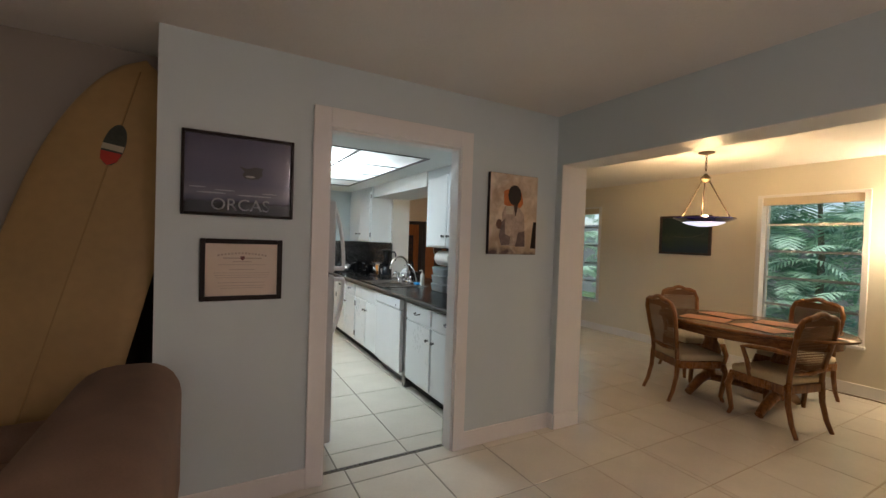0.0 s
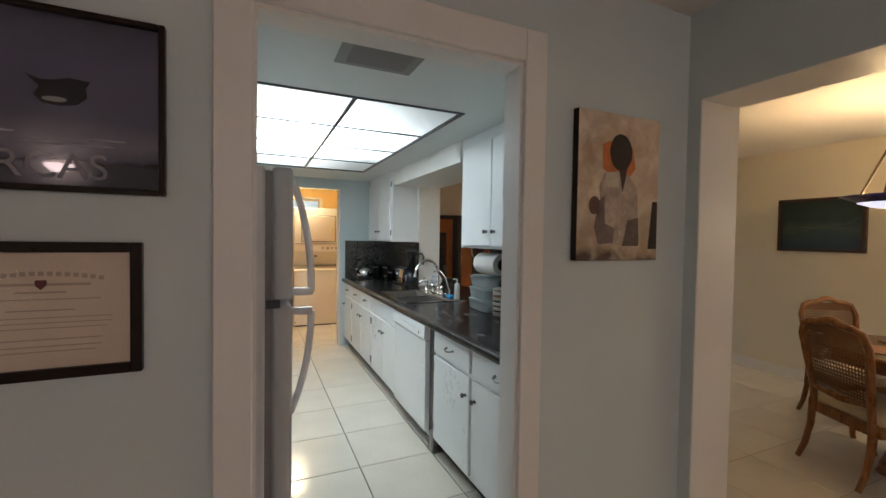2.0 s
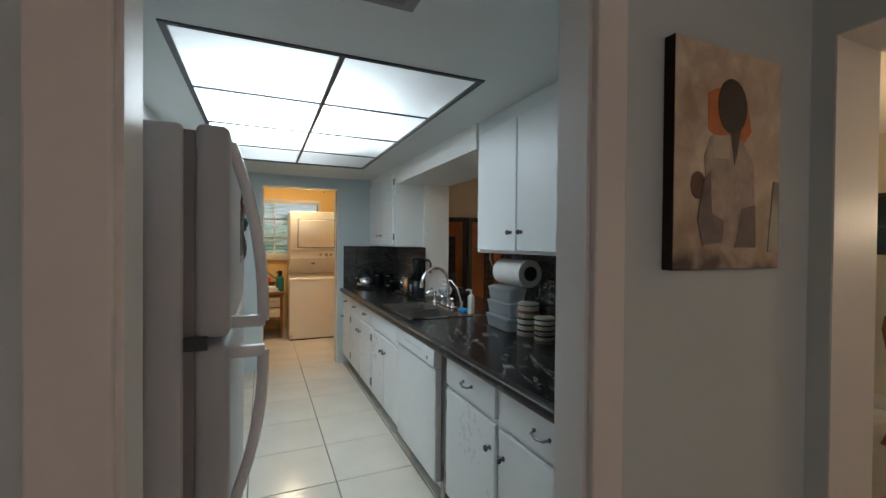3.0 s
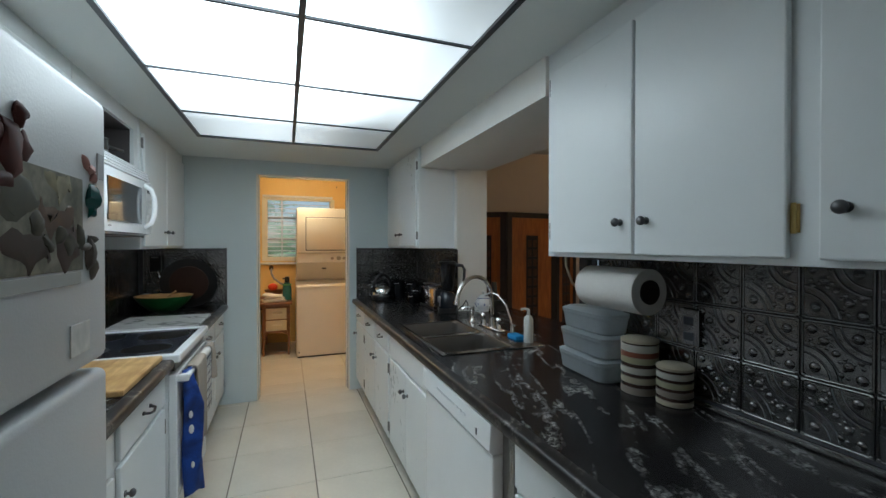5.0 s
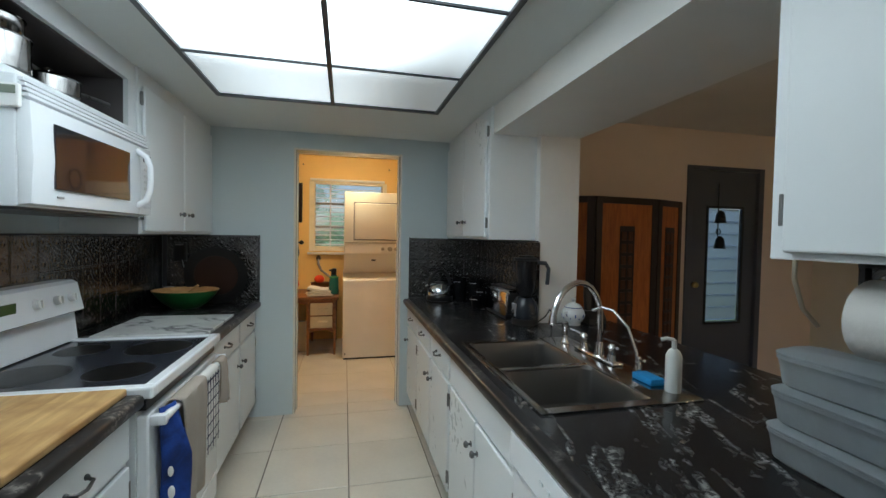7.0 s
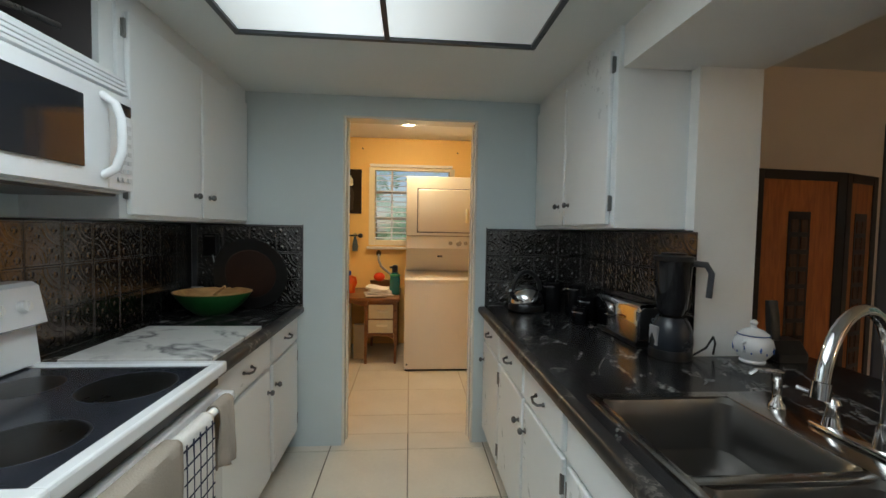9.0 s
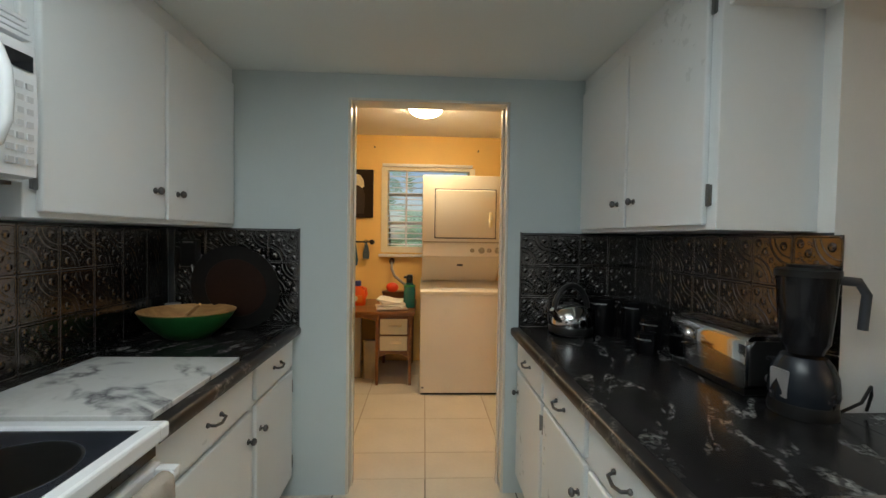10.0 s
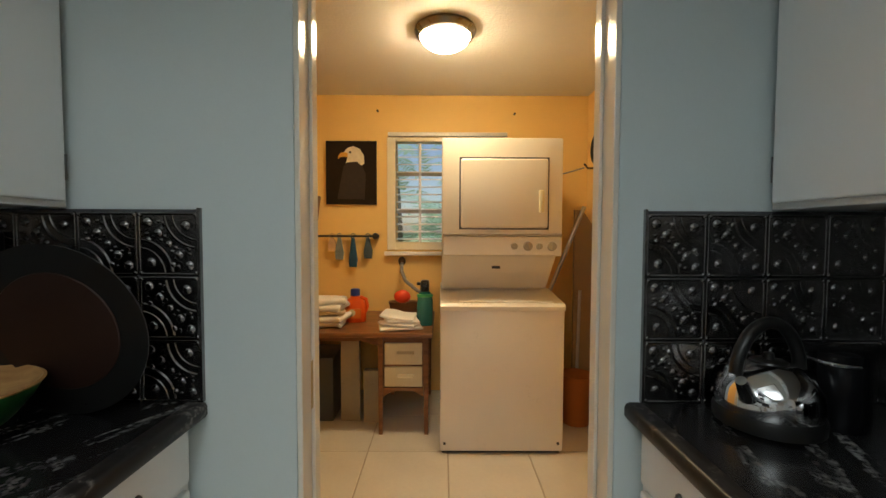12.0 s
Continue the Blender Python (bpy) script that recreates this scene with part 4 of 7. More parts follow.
# sink
sk = thing("kitchen_sink", (2.57, 6.232, 0.88), "double-bowl stainless steel drop-in sink", "sink")
RX0, RX1, RY0, RY1 = 2.30, 2.865, 5.815, 6.65
b = bmesh.new()
B(RX0, 2.325, RY0, RY1, 0.8802, 0.8875, 0.003, bm=b), B(2.705, RX1, RY0, RY1, 0.8802, 0.8875, 0.003, bm=b)
B(2.325, 2.705, RY0, 5.852, 0.8802, 0.887, bm=b), B(2.325, 2.705, 6.615, RY1, 0.8802, 0.887, bm=b), B(2.325, 2.705, 6.212, 6.242, 0.872, 0.8865, 0.003, bm=b)
part("rim", b, M_RIM, sk, "", True)
for y0, y1 in ((5.852, 6.215), (6.239, 6.615)):
    b = bmesh.new()
    def ring(x0, x1, ya, yb, z, r, n=6):
        out = []
        for cx, cy, a0 in ((x1 - r, yb - r, 0), (x0 + r, yb - r, 90), (x0 + r, ya + r, 180), (x1 - r, ya + r, 270)):
            for k in range(n + 1):
                a = radians(a0 + 90 * k / n)
                out.append(b.verts.new((cx + r * math.cos(a), cy + r * math.sin(a), z)))
        return out
    rs = [ring(2.322, 2.708, y0 - 0.003, y1 + 0.003, 0.8855, 0.03), ring(2.33, 2.70, y0 + 0.004, y1 - 0.004, 0.872, 0.045), ring(2.338, 2.69, y0 + 0.012, y1 - 0.012, 0.74, 0.05), ring(2.38, 2.65, y0 + 0.05, y1 - 0.05, 0.715, 0.05)]
    for p, q in zip(rs, rs[1:]):
        for k in range(len(p)):
            b.faces.new((p[k], p[(k + 1) % len(p)], q[(k + 1) % len(q)], q[k]))
    b.faces.new(rs[-1])
    bowl = part("bowl", b, M_SINK, sk, "", True)
    part("drain", L([(0, 0.7165), (0.03, 0.7165), (0.042, 0.7185), (0.045, 0.716)], (2.53, (y0 + y1) / 2, 0), 24), M_CHROME, bowl, "", True)

fc = thing("kitchen_faucet", (2.80, 6.30, 0.8875), "chrome gooseneck faucet with two lever handles", "faucet")
b = B(2.775, 2.83, 6.16, 6.44, 0.8877, 0.90, 0.006)
part("base_plate", b, M_CHROME, fc, "", True)
pts = [(2.805, 6.29, 0.9), (2.805, 6.29, 1.0)] + [(2.665 + 0.139 * math.cos(radians(a)), 6.235 + 0.055 * math.cos(radians(a)), 1.065 + 0.148 * math.sin(radians(a))) for a in range(0, 171, 10)]
b = T(pts, 0.012, 12)
C((2.805, 6.29, 0.9), (2.805, 6.29, 0.955), 0.022, 0.015, 16, bm=b), C(pts[-1], Vector(pts[-1]) + Vector((-0.005, -0.002, -0.03)), 0.0145, 0.0155, 14, bm=b)
part("spout", b, M_CHROME, fc, "", True)
for y, d in ((6.20, -1), (6.40, 1)):
    b = L([(0.02, 0), (0.016, 0.02), (0.012, 0.045), (0.017, 0.055), (0.012, 0.066), (0, 0.07)], (2.80, y, 0.9), 16)
    T([(2.80, y, 0.955), (2.79, y + d * 0.035, 0.965), (2.775, y + d * 0.07, 0.97)], 0.006, 8, bm=b)
    part("lever", b, M_CHROME, fc, "", True)
b = L([(0.021, 0), (0.019, 0.012), (0.012, 0.02), (0.011, 0.07), (0.015, 0.075), (0.015, 0.1), (0, 0.106)], (2.785, 6.535, 0.8876), 16)
T([(2.785, 6.535, 0.98), (2.765, 6.542, 0.987), (2.735, 6.552, 0.984), (2.722, 6.556, 0.972)], 0.0075, 8, bm=b)
part("deck_pump", b, M_CHROME, fc, "chrome soap pump on the sink deck", True)
fl = thing("filter_tap", (2.80, 6.02, 0.8875), "slim chrome water filter tap", "faucet")
b = T([(2.815, 6.06, 0.8876), (2.812, 6.07, 0.97), (2.80, 6.105, 1.055), (2.775, 6.16, 1.11), (2.75, 6.20, 1.118), (2.73, 6.23, 1.10)], 0.006, 10)
part("spout", b, M_CHROME, fl, "", True)
part("body", L([(0.017, 0), (0.013, 0.012), (0.011, 0.05), (0.008, 0.07)], (2.815, 6.06, 0.8876), 14), M_CHROME, fl, "", True)
part("lever", T([(2.815, 6.055, 0.945), (2.80, 6.01, 0.955)], 0.005, 8), M_CHROME, fl, "", True)

# ---- things on the kitchen counters ----
# cutting board and marble board
single("cutting_board", B(0.70, 1.10, 5.715, 6.20, 0.8805, 0.904, 0.006), M_BOARD, (0.9, 5.96, 0.8805), "light maple cutting board on the counter", "cutting board", smooth=False)
single("marble_board", B(0.60, 1.10, 6.975, 7.47, 0.8805, 0.898, 0.003), M_MARBLE, (0.85, 7.2, 0.8805), "white marble board with grey veins", "marble board", smooth=False)

# green wooden bowl with a spoon
bw = thing("salad_bowl", (0.725, 7.82, 0.8805), "green lacquered bowl with a light wooden inside", "bowl")
prof = [(0.07, 0.0), (0.10, 0.012), (0.15, 0.05), (0.19, 0.095), (0.205, 0.12)]
part("outside", L(prof, (0.725, 7.82, 0.8805), 40, sx=0.95, sy=0.8, caps=(True, False)), M_GREEN, bw, "", True)
part("inside", L([(0.205, 0.12), (0.209, 0.125), (0.203, 0.127), (0.18, 0.095), (0.13, 0.05), (0, 0.03)], (0.725, 7.82, 0.8805), 40, sx=0.95, sy=0.8, caps=(False, False)), M_BOWLIN, bw, "", True)
sp = single("wooden_spoon", T([(0.685, 7.78, 0.93), (0.765, 7.75, 1.0), (0.825, 7.73, 1.045)], 0.008, 8, r1=0.007), M_BOWLIN, (0.685, 7.78, 0.93), "light wooden spoon resting in the bowl", "spoon")

# round tray leaning on the splashback, dark jar and hanging utensil
ty = thing("round_tray", (0.868, 7.98, 0.8805), "dark round tray leaning on the splashback", "tray")
b = L([(0, 0), (0.165, 0.0), (0.175, 0.008), (0.19, 0.012), (0.192, 0.018), (0.17, 0.014), (0, 0.01)], (0, 0, 0), 44)
b.transform(Matrix.Translation((0.868, 7.98, 1.088)) @ Matrix.Scale(1.08, 4) @ Matrix.Rotation(radians(100), 4, "X"))
part("dish", b, M_BLACK, ty, "", True)
b = L([(0, 0.0185), (0.13, 0.0185), (0.132, 0.016)], (0, 0, 0), 44)
b.transform(Matrix.Translation((0.868, 7.98, 1.088)) @ Matrix.Scale(1.08, 4) @ Matrix.Rotation(radians(100), 4, "X"))
part("painted_centre", b, M_TRAY, ty, "dark copper centre", True)
jr = thing("spice_jar", (0.56, 7.97, 0.8805), "dark glass jar with a grey lid", "jar")
part("glass", L([(0.035, 0), (0.038, 0.01), (0.038, 0.09), (0.03, 0.105)], (0.56, 7.99, 0.8805), 20), M_BLACKGL, jr, "", True)
part("lid", L([(0.033, 0.105), (0.033, 0.125), (0, 0.127)], (0.56, 7.99, 0.8805), 20), M_GASKET, jr, "", True)
ut = thing("can_opener", (0.60, 8.05, 1.17), "black wall-mounted can opener with a steel lever", "can opener")
part("housing", B(0.575, 0.655, 8.02, 8.066, 1.18, 1.315, 0.008), M_BLACK, ut)
part("label_plate", B(0.59, 0.64, 8.017, 8.021, 1.295, 1.305), M_STEEL, ut)
part("lever", T([(0.635, 8.015, 1.19), (0.65, 8.0, 1.15), (0.66, 7.995, 1.12)], 0.005, 8), M_CHROME, ut, "", True)

# pots on the open shelf
def pot(at, r, h, label, lid=True, handle=None, s=1):
    p = thing("cooking_pot", at, label, "pot")
    x, y, z = at
    part("body", L([(r * 0.9, 0), (r, 0.01), (r, h), (r + 0.005, h + 0.003), (r - 0.004, h), (r - 0.006, 0.01), (0, 0.008)], at, 28), M_POT, p, "", True)
    if lid:
        l = part("lid", L([(r + 0.003, h + 0.003), (r * 0.8, h + 0.014), (r * 0.3, h + 0.024), (0, h + 0.026)], at, 28), M_POT, p, "", True)
        part("lid_knob", L([(0.006, h + 0.025), (0.006, h + 0.035), (0.014, h + 0.04), (0, h + 0.046)], at, 14), M_STEEL, l, "", True)
    if handle:
        part("handle", T([(x + handle[0] * r, y + handle[1] * r, z + h * 0.75), (x + handle[0] * (r + 0.06), y + handle[1] * (r + 0.06), z + h * 0.8), (x + handle[0] * (r + 0.15), y + handle[1] * (r + 0.15), z + h * 0.75)], 0.009, 8), M_STEEL, p, "", True)
    return p


pot((0.685, 6.315, 1.87), 0.095, 0.11, "polished steel stockpot at the bottom of a stack", False, (0, 1))
pot((0.685, 6.315, 1.984), 0.08, 0.055, "polished steel saucepan stacked on another pot", False)
pot((0.69, 6.57, 1.87), 0.09, 0.065, "polished steel saucepan with lid and long handle", True, (0.35, 0.93))

# kettle
kt = thing("kettle", (2.49, 7.955, 0.8805), "polished steel whistling kettle with a black handle", "kettle")
K = (2.49, 7.955, 0.8805)
part("base", L([(0.09, 0), (0.105, 0.006), (0.107, 0.03), (0.1, 0.045)], K, 32), M_BLACK, kt, "", True)
part("body", L([(0.102, 0.04), (0.105, 0.058), (0.1, 0.09), (0.082, 0.122), (0.05, 0.143), (0, 0.148)], K, 36), M_CHROME, kt, "", True)
part("lid", L([(0.04, 0.138), (0.036, 0.148), (0.012, 0.152), (0.01, 0.165), (0, 0.168)], K, 20), M_BLACK, kt, "", True)
part("handle", T([(2.49 + 0.09 * math.cos(radians(a)), 7.955 + 0.02 * math.cos(radians(a)), 0.99 + 0.125 * math.sin(radians(a))) for a in range(6, 175, 14)], 0.014, 10), M_BLACK, kt, "", True)
part("spout", T([(2.405, 7.90, 0.965), (2.385, 7.885, 0.99), (2.37, 7.875, 1.01)], 0.018, 12, r1=0.011), M_CHROME, kt, "", True)


M_JAPAN = mat("black_enamel", (0.006, 0.006, 0.007), 0.16, var=0.2)
M_JAPAN.node_tree.nodes["Principled BSDF"].inputs["Specular IOR Level"].default_value = 0.2


def dark_canister(x, y, r, h):
    c = thing("storage_canister", (x, y, 0.8805), "black glossy storage canister with a steel clip", "canister", "black canisters by the splashback")
    part("body", L([(r * 0.95, 0), (r, 0.008), (r, h), (r * 0.96, h + 0.004)], (x, y, 0.8805), 24), M_JAPAN, c, "", True)
    part("lid", L([(r * 1.03, h + 0.004), (r * 1.03, h + 0.022), (r * 0.9, h + 0.028), (0, h + 0.03)], (x, y, 0.8805), 24), M_JAPAN, c, "", True)
    part("clip", T(arc((x, y, 0.8805 + h), r + 0.004, 150, 260, 8, "xy"), 0.004, 6), M_CHROME, c, "", True)


dark_canister(2.65, 7.95, 0.055, 0.15)
dark_canister(2.745, 7.83, 0.055, 0.15)
dark_canister(2.76, 7.70, 0.05, 0.10)
dark_canister(2.68, 7.60, 0.04, 0.06)

# toaster
to = thing("toaster", (2.76, 7.36, 0.8805), "chrome long-slot toaster with black ends", "toaster")
Z = 0.8805
b = P([(2.718, Z + 0.022), (2.716, Z + 0.03), (2.716, Z + 0.15), (2.722, Z + 0.172), (2.738, Z + 0.184), (2.835, Z + 0.184), (2.851, Z + 0.172), (2.857, Z + 0.15), (2.857, Z + 0.03), (2.855, Z + 0.022)], "y", 7.125, 7.505, bev=0.006)
part("shell", b, M_CHROME, to, "", True)
for y0, y1 in ((7.119, 7.127), (7.503, 7.511)):
    part("end_panel", P([(2.73, Z + 0.035), (2.73, Z + 0.15), (2.745, Z + 0.168), (2.828, Z + 0.168), (2.843, Z + 0.15), (2.843, Z + 0.035)], "y", y0, y1, bev=0.003), M_BLACK, to, "black plastic end panel", True)
part("base", B(2.724, 2.849, 7.135, 7.495, Z, Z + 0.022, 0.004), M_BLACK, to)
tp_ = part("top_plate", B(2.742, 2.831, 7.15, 7.48, Z + 0.1845, Z + 0.188, 0.001), M_BLACK, to, "black top plate")
for x in (2.768, 2.806):
    part("slot", B(x - 0.011, x + 0.011, 7.175, 7.455, Z + 0.1882, Z + 0.1895), M_STEEL, tp_)
part("lever", B(2.775, 2.80, 7.098, 7.12, Z + 0.115, Z + 0.128, 0.004), M_BLACK, to, "", True)
part("browning_knob", C((2.787, 7.119, Z + 0.06), (2.787, 7.105, Z + 0.06), 0.014, 0.012, 16), M_STEEL, to, "steel browning knob", True)

# blender
bl = thing("blender", (2.795, 7.02, 0.8805), "grey countertop blender with a smoky jar", "blender")
Q0 = (2.795, 7.02, Z)
part("foot", L([(0.088, 0), (0.09, 0.014), (0.086, 0.036)], Q0, 28), M_BLACK, bl, "", True)
bb = part("motor_base", L([(0.085, 0.036), (0.09, 0.06), (0.086, 0.11), (0.07, 0.145), (0.058, 0.16)], Q0, 28), mat("slate_blue_plastic", (0.017, 0.021, 0.028), 0.25, var=0.1), bl, "", True)
part("control_plate", B(2.708, 2.720, 6.985, 7.045, Z + 0.05, Z + 0.125, 0.003), M_GASKET, bb)
jar = part("jar", L([(0.05, 0.17), (0.056, 0.185), (0.064, 0.20), (0.078, 0.385), (0.075, 0.385), (0.06, 0.205), (0, 0.195)], Q0, 28), mat("smoky_plastic", (0.012, 0.012, 0.014), 0.15, coat=0.2), bl, "", True)
part("lid", L([(0.082, 0.38), (0.082, 0.398), (0.052, 0.404), (0.052, 0.412), (0, 0.414)], Q0, 28), M_BLACK, jar, "", True)
part("handle", T([(2.865, 7.0, Z + 0.372), (2.92, 6.98, Z + 0.368), (2.94, 6.973, Z + 0.335), (2.933, 6.975, Z + 0.24)], 0.013, 10), M_DGREY, jar, "", True)
single("power_cord", T([(2.86, 6.985, Z + 0.01), (2.90, 6.96, Z + 0.05), (2.93, 6.965, Z + 0.09), (2.955, 6.985, Z + 0.06), (2.96, 7.0, Z + 0.012)], 0.004, 8), M_BLACK, (2.86, 6.985, Z), "black looped power cord behind the blender", "cord")

bl.matrix_basis = pose(2.797, 7.02, Z) @ Matrix.Diagonal((0.87, 0.87, 0.98, 1))

# sugar pot
tp = thing("sugar_pot", (3.065, 6.90, Z), "white porcelain lidded pot with blue flowers", "pot")
Q1 = (3.065, 6.90, Z)
part("body", L([(0.045, 0), (0.05, 0.006), (0.047, 0.014), (0.07, 0.04), (0.078, 0.065), (0.07, 0.09), (0.055, 0.103)], Q1, 32), M_CERAM, tp, "", True)
lid = part("lid", L([(0.06, 0.103), (0.058, 0.11), (0.035, 0.125), (0.012, 0.132), (0.01, 0.14), (0.016, 0.15), (0.008, 0.16), (0, 0.162)], Q1, 28), M_CERAM, tp, "", True)
b = bmesh.new()
for a in range(0, 360, 45):
    c, s = math.cos(radians(a)), math.sin(radians(a))
    S((3.065 + 0.0755 * c, 6.90 + 0.0755 * s, Z + 0.06), 0.011, (0.45, 0.45, 1), bm=b, seg=8)
    S((3.065 + 0.072 * math.cos(radians(a + 20)), 6.90 + 0.072 * math.sin(radians(a + 20)), Z + 0.045), 0.007, (0.5, 0.5, 0.7), bm=b, seg=8)
part("flower_pattern", b, M_CERBLUE, tp, "blue painted flowers", True)
part("blue_band", T(arc((3.065, 6.90, Z + 0.106), 0.0605, 0, 360, 28, "xy"), 0.002, 6), M_CERBLUE, tp)
for d in (-1, 1):
    part("ear_handle", T([(3.065 + d * 0.07, 6.90, Z + 0.085), (3.065 + d * 0.095, 6.90, Z + 0.08), (3.065 + d * 0.09, 6.90, Z + 0.055), (3.065 + d * 0.074, 6.90, Z + 0.05)], 0.006, 8), M_CERAM, tp, "", True)

tp.matrix_basis = pose(3.07, 6.94, Z, 0, 0, 25) @ Matrix.Diagonal((0.86, 0.86, 1.0, 1))

# cordless phone at the end of the bar
ph = thing("cordless_phone", (3.21, 6.975, Z), "black cordless phone standing in its charging base", "phone")
part("charging_base", P([(6.925, Z), (6.925, Z + 0.03), (6.96, Z + 0.075), (7.01, Z + 0.08), (7.015, Z)], "x", 3.165, 3.285, bev=0.005), M_BLACK, ph)
b = P([(-0.013, 0), (0.013, 0), (0.015, 0.08), (0.012, 0.165), (-0.008, 0.165), (-0.014, 0.1)], "x", -0.02, 0.02, bev=0.005)
b.transform(Matrix.Translation((3.195, 6.985, Z + 0.06)) @ Matrix.Rotation(radians(-6), 4, "X"))
part("handset", b, M_BLACK, ph, "", True)

# soap bottle and sponge
M_SOAP = mat("greyish_soap_plastic", (0.6, 0.62, 0.6), 0.3, var=0.06, scale=9)
so = thing("soap_dispenser", (2.815, 5.893, Z), "white plastic pump bottle beside the sink", "soap bottle")
part("bottle", L([(0.023, 0), (0.025, 0.004), (0.025, 0.12), (0.018, 0.136), (0.011, 0.142)], (2.815, 5.893, 0.8878), 24), M_SOAP, so, "", True)
b = C((2.815, 5.893, 1.029), (2.815, 5.893, 1.06), 0.008, seg=12)
T([(2.815, 5.893, 1.06), (2.797, 5.905, 1.064), (2.782, 5.915, 1.058)], 0.006, 8, bm=b)
part("pump", b, M_SOAP, so, "", True)
single("sponge", B(2.77, 2.83, 5.94, 6.04, 0.8878, 0.912, 0.006), mat("blue_sponge", (0.02, 0.22, 0.5), 0.95, var=0.2, fine=150, bump=0.6), (2.80, 5.99, 0.8878), "bright blue sponge on the sink edge", "sponge")


# striped canisters
def striped(x, y, r, h, label):
    c = thing("striped_canister", (x, y, Z), label, "canister", "striped ceramic canisters")
    if h > 0.15:
        bands = ((M_STRIPETAUPE, 0.9), (M_STRIPEDARK, 0.5), (M_STRIPECREAM, 0.8), (M_STRIPEDARK, 0.45), (M_STRIPEWHITE, 0.8), (M_STRIPEDARK, 0.5), (M_STRIPEGREEN, 0.8), (M_STRIPERED, 0.7), (M_STRIPEWHITE, 0.9), (M_STRIPEDARK, 0.25))
    else:
        bands = ((M_STRIPECREAM, 0.8), (M_STRIPEDARK, 0.55), (M_STRIPETAUPE, 0.9), (M_STRIPEDARK, 0.5), (M_STRIPEGREEN, 0.9), (M_STRIPEDARK, 0.5), (M_STRIPEWHITE, 0.9), (M_STRIPEDARK, 0.45))
    hs = [q for m, q in bands]
    k, z = h / sum(hs), 0.0
    for m, q in bands:
        rr = r - (0.002 if m is M_STRIPEDARK else 0)
        part("stripe_band", L([(rr - 0.003, z), (rr, z + 0.0015), (rr, z + q * k - 0.0015), (rr - 0.003, z + q * k)], (x, y, Z), 32), m, c, "", True)
        z += q * k
    l = part("lid", L([(r + 0.001, h), (r + 0.001, h + 0.008), (r * 0.85, h + 0.013), (0, h + 0.015)], (x, y, Z), 32), M_STRIPECREAM, c, "", True)


striped(2.798, 5.14, 0.062, 0.178, "tall striped ceramic canister with a lid")
striped(2.815, 5.012, 0.055, 0.115, "short striped ceramic canister with a lid")

# frosted storage tubs, stacked
for k, label in enumerate(("frosted plastic food tub at the bottom of the stack", "frosted plastic food tub in the middle of the stack", "frosted plastic food tub on top of the stack")):
    tb = new("food_tub")
    ORIGIN[tb] = Vector((0, 0, 0))
    tagged(tb, label, "container", "stacked frosted tubs")
    w = 0.008 * k
    b, rings = bmesh.new(), []
    # a tapered tub with rounded corners and a stepped shoulder
    for z, inset in ((0.0, 0.016), (0.006, 0.009), (0.05, 0.004), (0.062, 0.002), (0.064, 0.0), (0.072, 0.0)):
        hx, hy, rc, ring = 0.077 - w / 2 - inset, 0.152 - w / 2 - inset, 0.042, []
        for cx, cy, a0 in ((hx - rc, hy - rc, 0), (rc - hx, hy - rc, 90), (rc - hx, rc - hy, 180), (hx - rc, rc - hy, 270)):
            for q in range(5):
                a = radians(a0 + 22.5 * q)
                ring.append(b.verts.new((cx + rc * math.cos(a), cy + rc * math.sin(a), z)))
        rings.append(ring)
    for p, q in zip(rings, rings[1:]):
        for i in range(20):
            b.faces.new((p[i], p[(i + 1) % 20], q[(i + 1) % 20], q[i]))
    b.faces.new(rings[0]), b.faces.new(rings[-1])
    part("tub", b, M_TUB, tb, "", True)
    b, rings = bmesh.new(), []
    for z, inset in ((0.0723, 0.001), (0.074, -0.001), (0.078, -0.001), (0.081, 0.003), (0.083, 0.01), (0.0875, 0.016)):
        hx, hy, rc, ring = 0.077 - w / 2 - inset, 0.152 - w / 2 - inset, 0.042, []
        for cx, cy, a0 in ((hx - rc, hy - rc, 0), (rc - hx, hy - rc, 90), (rc - hx, rc - hy, 180), (hx - rc, rc - hy, 270)):
            for q in range(5):
                a = radians(a0 + 22.5 * q)
                ring.append(b.verts.new((cx + rc * math.cos(a), cy + rc * math.sin(a), z)))
        rings.append(ring)
    for p, q in zip(rings, rings[1:]):
        for i in range(20):
            b.faces.new((p[i], p[(i + 1) % 20], q[(i + 1) % 20], q[i]))
    b.faces.new(rings[0]), b.faces.new(rings[-1])
    part("lid", b, M_TUB, tb, "", True)
    tb.matrix_basis = pose(2.79 + 0.003 * k, 5.372, Z + 0.0878 * k, 0, 0, -4 + 1.5 * k)

# paper towels under the wall cabinet
pt = thing("paper_towel_holder", (2.75, 5.28, 1.355), "paper towel roll hanging under the wall cabinet", "paper towel")
b = C((2.745, 5.05, 1.243), (2.745, 5.33, 1.243), 0.077, seg=36)
rl = part("roll", b, M_ROLL, pt, "white paper roll", True)
# black plug puts the shade of the hollow core and roll end into colour
part("roll_core", C((2.745, 5.045, 1.243), (2.745, 5.336, 1.243), 0.041, seg=24), M_BLACK, rl, "", True)
for y in (5.342,):
    part("bracket", P([(2.735, 1.355), (2.755, 1.355), (2.752, 1.235), (2.738, 1.235)], "y", y - 0.004, y + 0.004), M_BLACK, pt)
part("mounting_bar", B(2.72, 2.77, 5.05, 5.34, 1.343, 1.3545), M_BLACK, pt)
